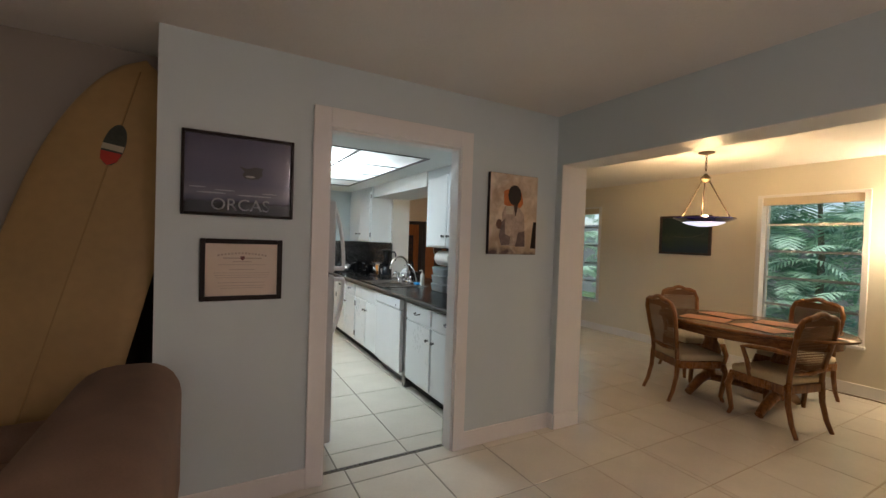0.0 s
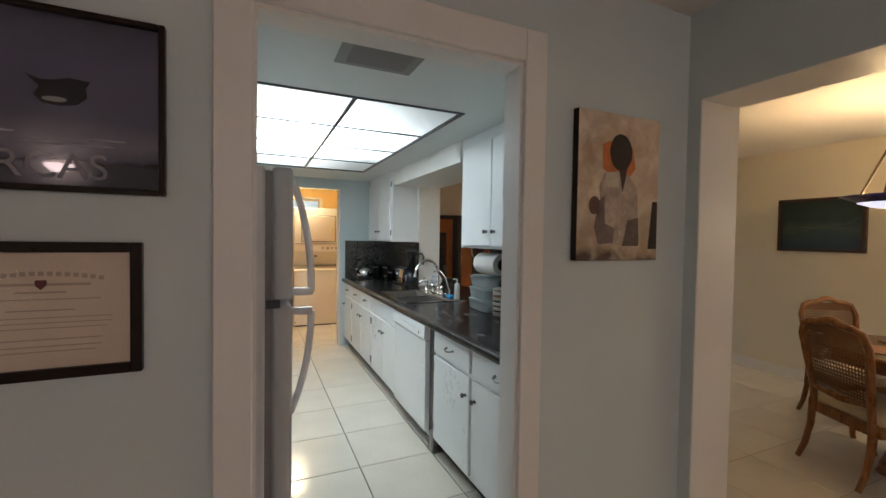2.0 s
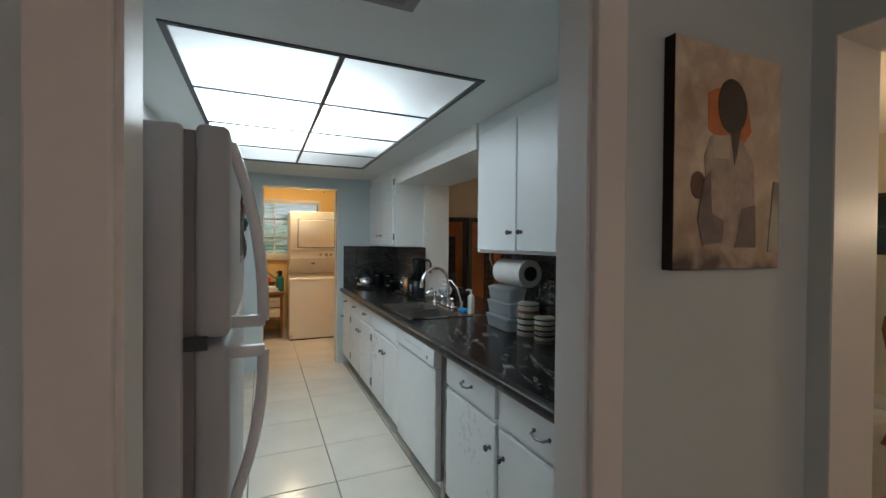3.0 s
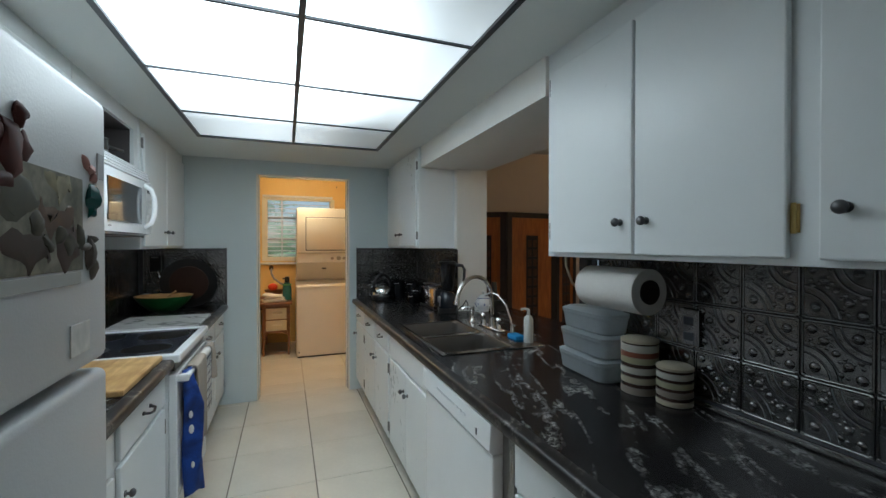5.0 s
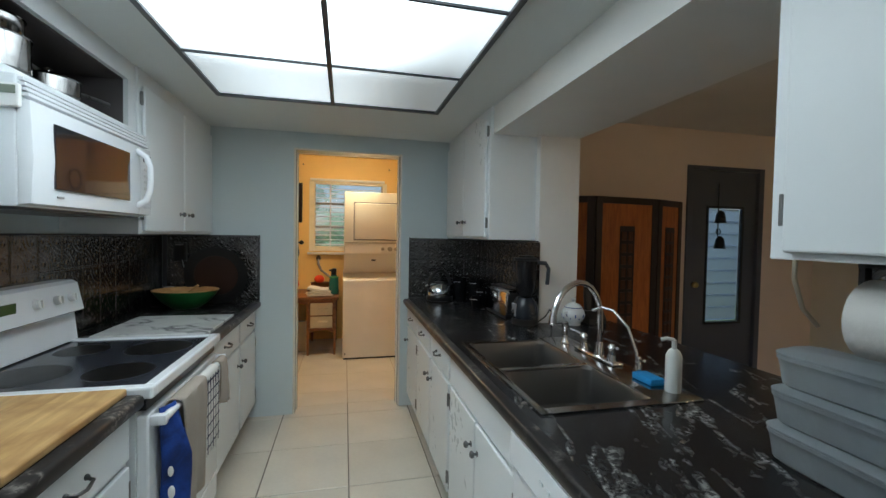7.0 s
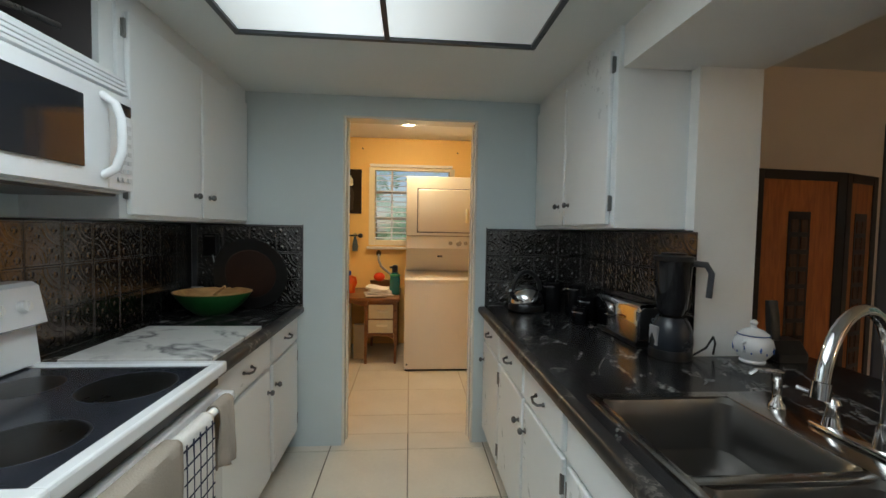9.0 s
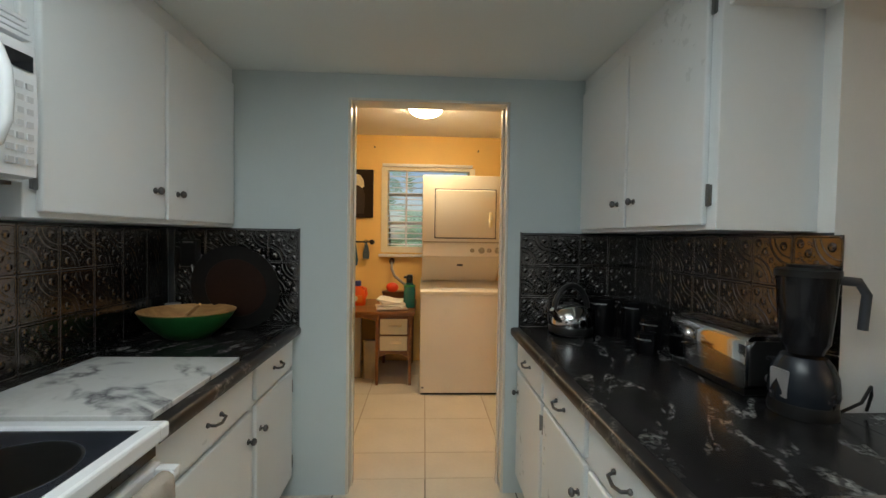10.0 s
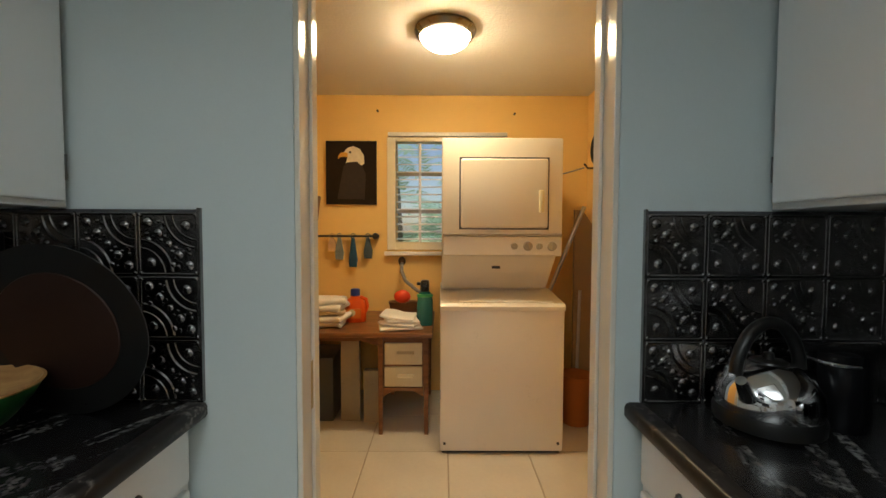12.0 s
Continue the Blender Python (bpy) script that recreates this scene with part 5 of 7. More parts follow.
single("cabinet_lamp_cord", T([(2.72, 5.455, 1.36), (2.725, 5.46, 1.31), (2.76, 5.465, 1.24), (2.80, 5.46, 1.20)], 0.005, 8), M_STRIPECREAM, (2.72, 5.455, 1.355), "cream lamp cord hanging below the cabinet", "cord")
ou = thing("wall_outlet", (XR - 0.012, 5.0, 1.12), "grey double wall outlet in the splashback", "outlet")
part("plate", B(XR - 0.022, XR - 0.012, 4.96, 5.035, 1.07, 1.19, 0.003), M_TIN, ou)
for z in (1.10, 1.15):
    part("socket", B(XR - 0.0245, XR - 0.021, 4.98, 5.015, z - 0.014, z + 0.014, 0.003), M_DGREY, ou)

# ---- living room ----
def framed(name, x0, x1, z0, z1, y, fw, label, category, picture_material, plabel):
    f = thing(name, ((x0 + x1) / 2, y, z0), label, category)
    b = B(x0, x0 + fw, y - 0.025, y, z0, z1, 0.003)
    B(x1 - fw, x1, y - 0.025, y, z0, z1, 0.003, bm=b), B(x0 + fw, x1 - fw, y - 0.025, y, z0, z0 + fw, 0.003, bm=b), B(x0 + fw, x1 - fw, y - 0.025, y, z1 - fw, z1, 0.003, bm=b)
    part("frame", b, M_FRAME, f)
    p = part("picture", B(x0 + fw, x1 - fw, y - 0.01, y, z0 + fw, z1 - fw), picture_material, f, plabel)
    return f, p


def scene_paint(name, stops, axis=2, lo=0.0, hi=1.0, noise_scale=9.0, amount=0.06, rough=0.12, coat=0.4):
    """Bands of paint along one axis, wavered by noise."""
    m = bpy.data.materials.new(name)
    m.use_nodes = True
    n, ln = m.node_tree.nodes, m.node_tree.links
    bs = n["Principled BSDF"]
    tc, sp, no, rg, ad, rp = (n.new("ShaderNode" + k) for k in ("TexCoord", "SeparateXYZ", "TexNoise", "MapRange", "Math", "ValToRGB"))
    ln.new(tc.outputs["Object"], sp.inputs[0]), ln.new(tc.outputs["Object"], no.inputs["Vector"])
    no.inputs["Scale"].default_value, no.inputs["Detail"].default_value = noise_scale, 6
    rg.inputs[1].default_value, rg.inputs[2].default_value = lo, hi
    ln.new(sp.outputs[axis], rg.inputs[0])
    ad.operation = "MULTIPLY_ADD"
    ad.inputs[1].default_value = amount
    ln.new(no.outputs[0], ad.inputs[0]), ln.new(rg.outputs[0], ad.inputs[2]), ln.new(ad.outputs[0], rp.inputs[0])
    e = rp.color_ramp.elements
    e[0].position, e[0].color = stops[0][0], (*stops[0][1], 1)
    e[1].position, e[1].color = stops[-1][0], (*stops[-1][1], 1)
    for pos, c in stops[1:-1]:
        k = e.new(pos)
        k.color = (*c, 1)
    ln.new(rp.outputs[0], bs.inputs["Base Color"])
    bs.inputs["Roughness"].default_value, bs.inputs["Coat Weight"].default_value = rough, coat
    bs.inputs["Coat Roughness"].default_value = 0.02
    return m


def letters(body, size, at, material, parent, name="lettering", label="", thick=0.0006, turn=(90, 0, 0), align="CENTER"):
    cu = bpy.data.curves.new(name, "FONT")
    cu.body, cu.size, cu.extrude, cu.align_x, cu.align_y = body, size, thick, align, "CENTER"
    tmp = bpy.data.objects.new(name, cu)
    scene.collection.objects.link(tmp)
    me = bpy.data.meshes.new_from_object(tmp.evaluated_get(bpy.context.evaluated_depsgraph_get()))
    bpy.data.objects.remove(tmp)
    b = bmesh.new()
    b.from_mesh(me)
    bpy.data.meshes.remove(me)
    b.transform(pose(*at, *turn))
    return part(name, b, material, parent, label)


OX0, OX1, OZ0, OZ1 = 0.47, 0.988, 1.515, 1.93
f, p = framed("orca_poster", OX0, OX1, OZ0, OZ1, W, 0.014, "framed dark blue sea poster lettered ORCAS", "poster", scene_paint("dark_blue_sea_print", [(0.0, (0.008, 0.008, 0.014)), (0.2, (0.009, 0.009, 0.016)), (0.23, (0.07, 0.07, 0.115)), (0.31, (0.14, 0.14, 0.19)), (0.45, (0.085, 0.083, 0.14)), (0.75, (0.09, 0.088, 0.15)), (1.0, (0.055, 0.055, 0.1))], 2, 0.0, OZ1 - OZ0, 22, 0.07, 0.15, 0.6), "printed night sea scene")
letters("ORCAS", 0.085, (0.735, W - 0.0112, 1.572), mat("grey_print", (0.22, 0.22, 0.25), 0.4), p, "lettering", "grey serif capitals")
WAVE = mat("pale_wave_print", (0.3, 0.3, 0.36), 0.4)
for x, z, sx, sz in ((0.60, 1.63, 0.07, 0.004), (0.66, 1.645, 0.05, 0.003), (0.80, 1.625, 0.09, 0.004), (0.54, 1.655, 0.04, 0.003), (0.87, 1.64, 0.04, 0.003)):
    part("wave_crest", S((x, W - 0.0105, z), 1, (sx, 0.0008, sz), seg=10), WAVE, p)
b = P([(0.722, 1.776), (0.75, 1.765), (0.775, 1.768), (0.80, 1.776), (0.84, 1.772), (0.83, 1.755), (0.834, 1.735), (0.815, 1.716), (0.785, 1.71), (0.752, 1.714), (0.738, 1.73), (0.748, 1.75)], "y", W - 0.0114, W - 0.0104)
wh = part("whale_shape", b, mat("black_print", (0.01, 0.01, 0.012), 0.4), p, "dark whale shape")
part("whale_patch", S((0.775, W - 0.0119, 1.724), 1, (0.024, 0.0006, 0.006), seg=10), mat("white_print", (0.3, 0.3, 0.3), 0.4), wh)
DX0, DX1, DZ0, DZ1 = 0.556, 0.94, 1.085, 1.40
f, p = framed("diploma", DX0, DX1, DZ0, DZ1, W, 0.024, "framed cream diploma with small print", "diploma", mat("cream_parchment", (0.62, 0.52, 0.42), 0.5, var=0.05, scale=6), "cream parchment sheet")
ink = mat("brown_ink", (0.4, 0.32, 0.26), 0.6)
b = bmesh.new()
for z, w, h in ((1.302, 0.09, 0.006), (1.284, 0.045, 0.004), (1.268, 0.11, 0.0025), (1.243, 0.06, 0.003), (1.226, 0.13, 0.002), (1.214, 0.13, 0.002), (1.202, 0.12, 0.002), (1.176, 0.11, 0.0025), (1.160, 0.11, 0.0025), (1.148, 0.10, 0.002)):
    B(0.748 - w, 0.748 + w, W - 0.0112, W - 0.010, z - h / 2, z + h / 2, bm=b)
part("printed_lines", b, ink, p)
b = bmesh.new()
for k in range(15):
    a = -0.11 + 0.22 * k / 14
    B(0.748 + a - 0.005, 0.748 + a + 0.005, W - 0.0113, W - 0.010, 1.322 - 0.9 * a * a, 1.332 - 0.9 * a * a, bm=b)
part("arched_heading", b, ink, p)
part("crest", P([(0.738, 1.312), (0.758, 1.312), (0.758, 1.3), (0.748, 1.29), (0.738, 1.3)], "y", W - 0.0125, W - 0.0105), mat("dark_red_ink", (0.14, 0.04, 0.04), 0.6), p)
part("glazing", B(DX0 + 0.024, DX1 - 0.024, W - 0.0165, W - 0.0145, DZ0 + 0.024, DZ1 - 0.024), M_GLASS, f).visible_shadow = False

# canvas with a seated figure from behind, in flat plain shapes
CX0, CX1, CZ0, CZ1, CY = 2.285, 2.715, 1.345, 1.918, W - 0.03
cv = thing("canvas_painting", (2.545, W, CZ0), "brown canvas painting of an abstract dark-haired shape", "painting")
part("canvas", B(CX0, CX1, CY, W - 0.001, CZ0, CZ1, 0.002), M_FRAME, cv, "dark wrapped canvas edge")
pc = part("painted_face", B(CX0 + 0.002, CX1 - 0.002, CY - 0.002, CY, CZ0 + 0.002, CZ1 - 0.002), blotched(blotched(scene_paint("tan_brushed_paint", [(0.0, (0.3, 0.26, 0.2)), (0.06, (0.1, 0.06, 0.05)), (0.16, (0.07, 0.04, 0.035)), (0.22, (0.4, 0.3, 0.2)), (0.6, (0.62, 0.48, 0.33)), (1.0, (0.55, 0.41, 0.28))], 2, 0.0, CZ1 - CZ0, 7, 0.3, 0.6, 0.0), (0.8, 0.7, 0.56), 6, 0.9), (0.2, 0.12, 0.08), 8, 0.55), cv, "tan and brown brushwork")


def dab(name, pts, material, depth):
    part(name, P([(CX0 + u * (CX1 - CX0), CZ1 - v * (CZ1 - CZ0)) for u, v in ((f / (1.28 - 0.28 * f), v) for f, v in pts)], "y", CY - 0.002 - depth, CY - 0.0015), material, pc)


def oval(u, v, a, c, n=20):
    return [(u + a * math.cos(2 * math.pi * k / n), v + c * math.sin(2 * math.pi * k / n)) for k in range(n)]


dab("orange_patch", [(0.33, 0.22), (0.42, 0.19), (0.7, 0.22), (0.74, 0.36), (0.66, 0.43), (0.45, 0.42), (0.34, 0.38)], mat("burnt_orange_paint", (0.5, 0.15, 0.04), 0.6, var=0.3, scale=14), 0.001)
dab("pale_garment", [(0.36, 0.41), (0.52, 0.39), (0.66, 0.41), (0.76, 0.5), (0.78, 0.72), (0.8, 0.88), (0.3, 0.9), (0.24, 0.78), (0.32, 0.62), (0.3, 0.5)], mat("greyish_pink_paint", (0.38, 0.3, 0.24), 0.6, var=0.4, scale=18), 0.0014)
dab("pale_patch", [(0.38, 0.4), (0.54, 0.4), (0.54, 0.5), (0.38, 0.5)], mat("ivory_paint", (0.5, 0.44, 0.34), 0.6, var=0.2, scale=20), 0.0018)
dab("shadow_stroke", [(0.3, 0.6), (0.36, 0.56), (0.38, 0.75), (0.5, 0.78), (0.48, 0.88), (0.3, 0.89), (0.24, 0.78)], mat("mauve_grey_paint", (0.15, 0.11, 0.1), 0.6, var=0.5, scale=20), 0.002)
dab("dark_stroke", [(0.66, 0.72), (0.78, 0.7), (0.79, 0.9), (0.6, 0.9)], mat("grey_brown_paint", (0.13, 0.09, 0.08), 0.6, var=0.5, scale=20), 0.002)
dab("side_shape", oval(0.24, 0.63, 0.07, 0.06), mat("brown_paint", (0.12, 0.06, 0.04), 0.6, var=0.3), 0.0016)
dab("dark_post", [(0.94, 0.58), (0.99, 0.58), (0.99, 0.92), (0.9, 0.92)], M_FRAME, 0.0016)
dab("dark_oval", oval(0.56, 0.26, 0.135, 0.125), mat("near_black_paint", (0.02, 0.011, 0.009), 0.5), 0.0024)
dab("dark_tail", [(0.54, 0.36), (0.64, 0.36), (0.61, 0.47), (0.585, 0.53), (0.57, 0.47)], mat("dark_brown_paint", (0.05, 0.025, 0.02), 0.5), 0.0022)

# surfboard leaning in the alcove
sb = thing("surfboard", (-0.55, 4.0, 0), "yellowed longboard surfboard leaning in the alcove", "surfboard")
out, ln_ = [], 2.38
for k in range(41):
    t = k / 40
    out.append((ln_ * t, 0.322 * (0.6 + 0.4 * min(1, t / 0.35)) * max(0.0, 1 - max(0.0, (t - 0.55) / 0.45) ** 2.6) ** 0.6))
b = bmesh.new()
rows = []
for s, w in out:
    w = max(w, 0.004)
    th = 0.036 * (0.25 + 0.75 * math.sin(math.pi * min(0.98, max(0.02, s / ln_))) ** 0.5)
    rows.append([b.verts.new((w * math.cos(radians(a)), th * math.copysign(abs(math.sin(radians(a))) ** 0.7, math.sin(radians(a))), s)) for a in range(0, 360, 20)])
for r, q in zip(rows, rows[1:]):
    for k in range(18):
        b.faces.new((r[k], r[(k + 1) % 18], q[(k + 1) % 18], q[k]))
b.faces.new(rows[0]), b.faces.new(rows[-1])
LEAN = Matrix.Translation((-0.245, 3.93, 0.03)) @ Matrix.Rotation(radians(13), 4, "Y") @ Matrix.Rotation(radians(-7), 4, "X") @ Matrix.Rotation(radians(-12), 4, "Z")
b.transform(LEAN)
part("deck", b, M_SURF, sb, "", True)
b = B(-0.003, 0.003, -0.0375, -0.03, 0.2, 2.3)
b.transform(LEAN)
part("stringer", b, M_STRINGER, sb, "thin dark centre stringer")
b = P(oval(0, 1.88, 0.048, 0.11, 24), "y", -0.041, -0.036)
b.transform(LEAN)
dc = part("decal", b, mat("dark_green_decal", (0.05, 0.06, 0.045), 0.4, var=0.4, scale=20), sb, "dark oval decal")
b = P([(-0.046, 1.84), (0.046, 1.84), (0.036, 1.795), (0, 1.77), (-0.036, 1.795)], "y", -0.0425, -0.0405)
b.transform(LEAN)
part("decal_red", b, M_RED, dc)
b = P([(-0.047, 1.88), (0.047, 1.88), (0.047, 1.85), (-0.047, 1.85)], "y", -0.0422, -0.0405)
b.transform(LEAN)
part("decal_band", b, mat("cream_decal", (0.4, 0.36, 0.26), 0.4), dc)

# dark board behind it, small dark picture on the alcove wall
db = single("dark_bodyboard", P([(0.10, 0.0), (0.345, 0.0), (0.345, 1.45), (0.30, 1.62), (0.2, 1.68), (0.12, 1.6)], "y", 4.24, 4.30, bev=0.01), mat("black_foam", (0.02, 0.017, 0.016), 0.7), (0.22, 4.27, 0), "black foam board standing in the alcove corner", "bodyboard")
ap = thing("alcove_picture", (-0.53, 4.33, 1.25), "small dark picture with red on the alcove wall", "picture")
part("frame", B(-0.85, -0.40, 4.31, 4.33, 1.22, 1.95, 0.004), M_FRAME, ap)
part("red_panel", B(-0.83, -0.42, 4.306, 4.311, 1.24, 1.42), M_RED, ap)

# brown armchair, its back towards the wall's end
ac = thing("loveseat", (0.05, 3.0, 0), "brown suede loveseat with a thick rounded back", "sofa")
def soft(x0, x1, y0, y1, z0, z1, bev):
    return B(x0, x1, y0, y1, z0, z1, bev, seg=5)
part("backrest", soft(0.13, 0.505, 2.36, 3.70, 0.2, 0.875, 0.14), M_SOFA, ac, "", True)
part("seat_base", soft(-0.45, 0.40, 2.38, 3.68, 0.06, 0.44, 0.06), M_SOFA, ac, "", True)
for y0, y1 in ((2.30, 2.48), (3.62, 3.78)):
    part("armrest", soft(-0.47, 0.36, y0, y1, 0.06, 0.64, 0.075), M_SOFA, ac, "", True)
for y0, y1 in ((2.49, 3.04), (3.05, 3.61)):
    part("seat_cushion", soft(-0.42, 0.22, y0, y1, 0.40, 0.55, 0.05), M_SOFA, ac, "", True)
for x, y in ((-0.38, 2.4), (-0.38, 3.7), (0.38, 2.44), (0.38, 3.64)):
    part("foot", C((x, y, 0), (x, y, 0.08), 0.025, 0.03, 10), M_FRAME, ac)

# ceiling fan light and table lamp behind the walker
fn = thing("ceiling_fan", (-0.7, -0.6, CH), "ceiling fan with a lit frosted bowl", "ceiling fan")
part("canopy", L([(0.06, 0), (0.06, -0.04), (0.015, -0.05), (0.015, -0.15), (0.09, -0.16), (0.10, -0.24), (0.05, -0.26)], (-0.7, -0.6, CH), 20), M_BRONZE, fn, "", True)
part("light_bowl", L([(0.0, -0.36), (0.07, -0.345), (0.11, -0.31), (0.125, -0.27), (0.05, -0.26)], (-0.7, -0.6, CH), 24), M_GLOBE, fn, "lit frosted bowl", True)
for k in range(5):
    a = 2 * math.pi * k / 5 + 0.3
    b = B(0.14, 0.62, -0.06, 0.06, -0.205, -0.197, 0.003)
    b.transform(Matrix.Translation((-0.7, -0.6, CH)) @ Matrix.Rotation(a, 4, "Z"))
    part("blade", b, M_OAK, fn)
sd = thing("side_table", (-0.1, 2.02, 0), "dark wooden side table under a lamp", "side table")
part("top", B(-0.32, 0.12, 1.80, 2.24, 0.59, 0.62, 0.005), M_OAK, sd)
for x in (-0.29, 0.09):
    for y in (1.83, 2.21):
        part("leg", C((x, y, 0), (x, y, 0.59), 0.018, 0.025, 10), M_OAK, sd)
lp = thing("table_lamp", (-0.1, 2.02, 0.62), "table lamp with a lit pale cone shade", "lamp")
part("base", L([(0.08, 0), (0.08, 0.02), (0.03, 0.05), (0.055, 0.15), (0.05, 0.25), (0.015, 0.32), (0.01, 0.4)], (-0.1, 2.02, 0.62), 20), M_BRONZE, lp, "", True)
part("shade", L([(0.16, 0.38), (0.09, 0.58)], (-0.1, 2.02, 0.62), 28, caps=(False, False)), M_SHADE, lp, "lit pale shade", True)

# unseen lamp added to brighten the right of the wall and the doorway
fo = thing("added_fill_lamp", (2.0, -0.9, CH), "added fill lamp, unseen, shaped as a flush ceiling bowl", "ceiling light")
part("ring", L([(0.19, 0), (0.195, -0.015), (0.175, -0.04), (0.16, -0.04)], (2.0, -0.9, CH), 32), M_STEEL, fo, "", True)
part("bowl", L([(0.16, -0.03), (0.15, -0.07), (0.1, -0.1), (0, -0.115)], (2.0, -0.9, CH), 28), M_FILL, fo, "lit frosted bowl", True)

# ---- dining room ----
def dining_chair(m, label, arms=False):
    c = new("dining_chair")
    ORIGIN[c] = Vector((0, 0, 0))
    tagged(c, label, "chair", "chairs round the dining table")
    # local: faces +y, seat centre at the origin
    part("seat", B(-0.245, 0.245, -0.22, 0.25, 0.40, 0.475, 0.03, seg=3), M_SEAT, c, "cream upholstered seat", True)
    b = B(-0.25, 0.25, 0.215, 0.255, 0.335, 0.41, 0.008)
    B(-0.25, -0.215, -0.22, 0.215, 0.335, 0.41, 0.008, bm=b), B(0.215, 0.25, -0.22, 0.215, 0.335, 0.41, 0.008, bm=b), B(-0.215, 0.215, -0.235, -0.20, 0.335, 0.41, 0.008, bm=b)
    part("seat_rail", b, M_OAK, c)
    for s in (-1, 1):
        part("leg", T([(s * 0.23, 0.235, 0.38), (s * 0.25, 0.262, 0.28), (s * 0.235, 0.245, 0.14), (s * 0.225, 0.235, 0.05), (s * 0.235, 0.255, 0.0)], 0.03, 10, r1=0.017), M_OAK, c, "", True)
        part("leg", T([(s * 0.21, -0.225, 0.42), (s * 0.212, -0.235, 0.25), (s * 0.215, -0.27, 0.1), (s * 0.22, -0.315, 0.0)], 0.025, 10, r1=0.017), M_OAK, c, "", True)
        part("back_post", T([(s * 0.205, -0.225, 0.38), (s * 0.20, -0.235, 0.52), (s * 0.225, -0.27, 0.72), (s * 0.235, -0.30, 0.88), (s * 0.205, -0.315, 0.965), (s * 0.15, -0.32, 0.985)], 0.022, 10), M_OAK, c, "", True)
    part("top_rail", T([(-0.16, -0.32, 0.983), (-0.08, -0.322, 0.992), (-0.04, -0.325, 1.012), (0, -0.326, 1.02), (0.04, -0.325, 1.012), (0.08, -0.322, 0.992), (0.16, -0.32, 0.983)], 0.024, 10), M_OAK, c, "carved top rail", True)
    part("bottom_rail", T([(-0.2, -0.235, 0.52), (0, -0.24, 0.50), (0.2, -0.235, 0.52)], 0.02, 8), M_OAK, c, "", True)
    b = bmesh.new()
    rows, keys = [], ((0.525, -0.24, 0.195), (0.65, -0.262, 0.205), (0.80, -0.288, 0.22), (0.92, -0.31, 0.21), (0.985, -0.321, 0.15))
    for (z0, y0, w0), (z1, y1, w1) in zip(keys, keys[1:]):
        for q in range(6):
            f = q / 6
            rows.append((z0 + (z1 - z0) * f, y0 + (y1 - y0) * f, w0 + (w1 - w0) * f))
    rows = [[b.verts.new((w * (k / 10 - 1), y, z)) for k in range(21)] for z, y, w in rows + [keys[-1]]]
    for r, q in zip(rows, rows[1:]):
        for k in range(20):
            b.faces.new((r[k], r[k + 1], q[k + 1], q[k]))
    bmesh.ops.wireframe(b, faces=b.faces[:], thickness=0.011, use_replace=True, use_boundary=True, use_even_offset=True)
    for v in b.verts:
        v.co.y += 0.004
    part("cane_panel", b, M_CANE, c, "woven cane back panel", True)
    if arms:
        for s in (-1, 1):
            part("armrest", T([(s * 0.225, -0.265, 0.68), (s * 0.26, -0.12, 0.69), (s * 0.275, 0.06, 0.675), (s * 0.265, 0.13, 0.66), (s * 0.245, 0.10, 0.55), (s * 0.235, 0.07, 0.40)], 0.019, 10), M_OAK, c, "", True)
    c.matrix_basis = m @ Matrix.Diagonal((0.93, 0.93, 0.94, 1))
    return c


def facing(x, y, tx, ty):
    return pose(x, y, 0, 0, 0, math.degrees(math.atan2(ty - y, tx - x)) - 90)


dining_chair(facing(4.70, 3.83, 5.60, 3.42), "brown carved dining chair with cane back beside the table")
dining_chair(facing(4.77, 3.10, 4.97, 4.07), "brown carved dining armchair with cream seat", True)
dining_chair(facing(5.50, 4.22, 5.12, 3.5), "tan-backed carved dining chair at the table's far end")
dining_chair(facing(5.66, 3.30, 5.0, 3.42), "brown carved dining chair on the window side")

dt = thing("dining_table", (5.05, 3.5, 0), "oval brown wooden dining table on carved pedestals", "table")
TC = (5.05, 3.48)
part("tabletop", L([(0.0, 0.715), (0.96, 0.715), (1.0, 0.725), (1.0, 0.74), (0.985, 0.75), (0, 0.75)], (TC[0], TC[1], 0), 56, sx=0.56, sy=0.80), M_TABLE, dt, "", True)
part("apron", L([(0.86, 0.64), (0.88, 0.645), (0.88, 0.715)], (TC[0], TC[1], 0), 56, sx=0.56, sy=0.80), M_TABLE, dt, "", True)
for y in (3.18, 3.78):
    part("pedestal", L([(0.05, 0.12), (0.075, 0.16), (0.05, 0.22), (0.085, 0.32), (0.095, 0.42), (0.055, 0.52), (0.07, 0.58), (0.10, 0.64)], (TC[0], y, 0), 24), M_OAK, dt, "turned carved pedestal", True)
    for s in (-1, 1):
        part("foot", T([(TC[0], y, 0.17), (TC[0] + s * 0.16, y, 0.14), (TC[0] + s * 0.30, y, 0.07), (TC[0] + s * 0.36, y, 0.035)], 0.05, 10, r1=0.034), M_OAK, dt, "", True)
part("stretcher", T([(TC[0], 3.16, 0.14), (TC[0], 3.48, 0.16), (TC[0], 3.80, 0.14)], 0.035, 10), M_OAK, dt, "", True)
PM = mat("terracotta_placemat", (0.5, 0.24, 0.13), 0.35, var=0.4, scale=12, fine=60)
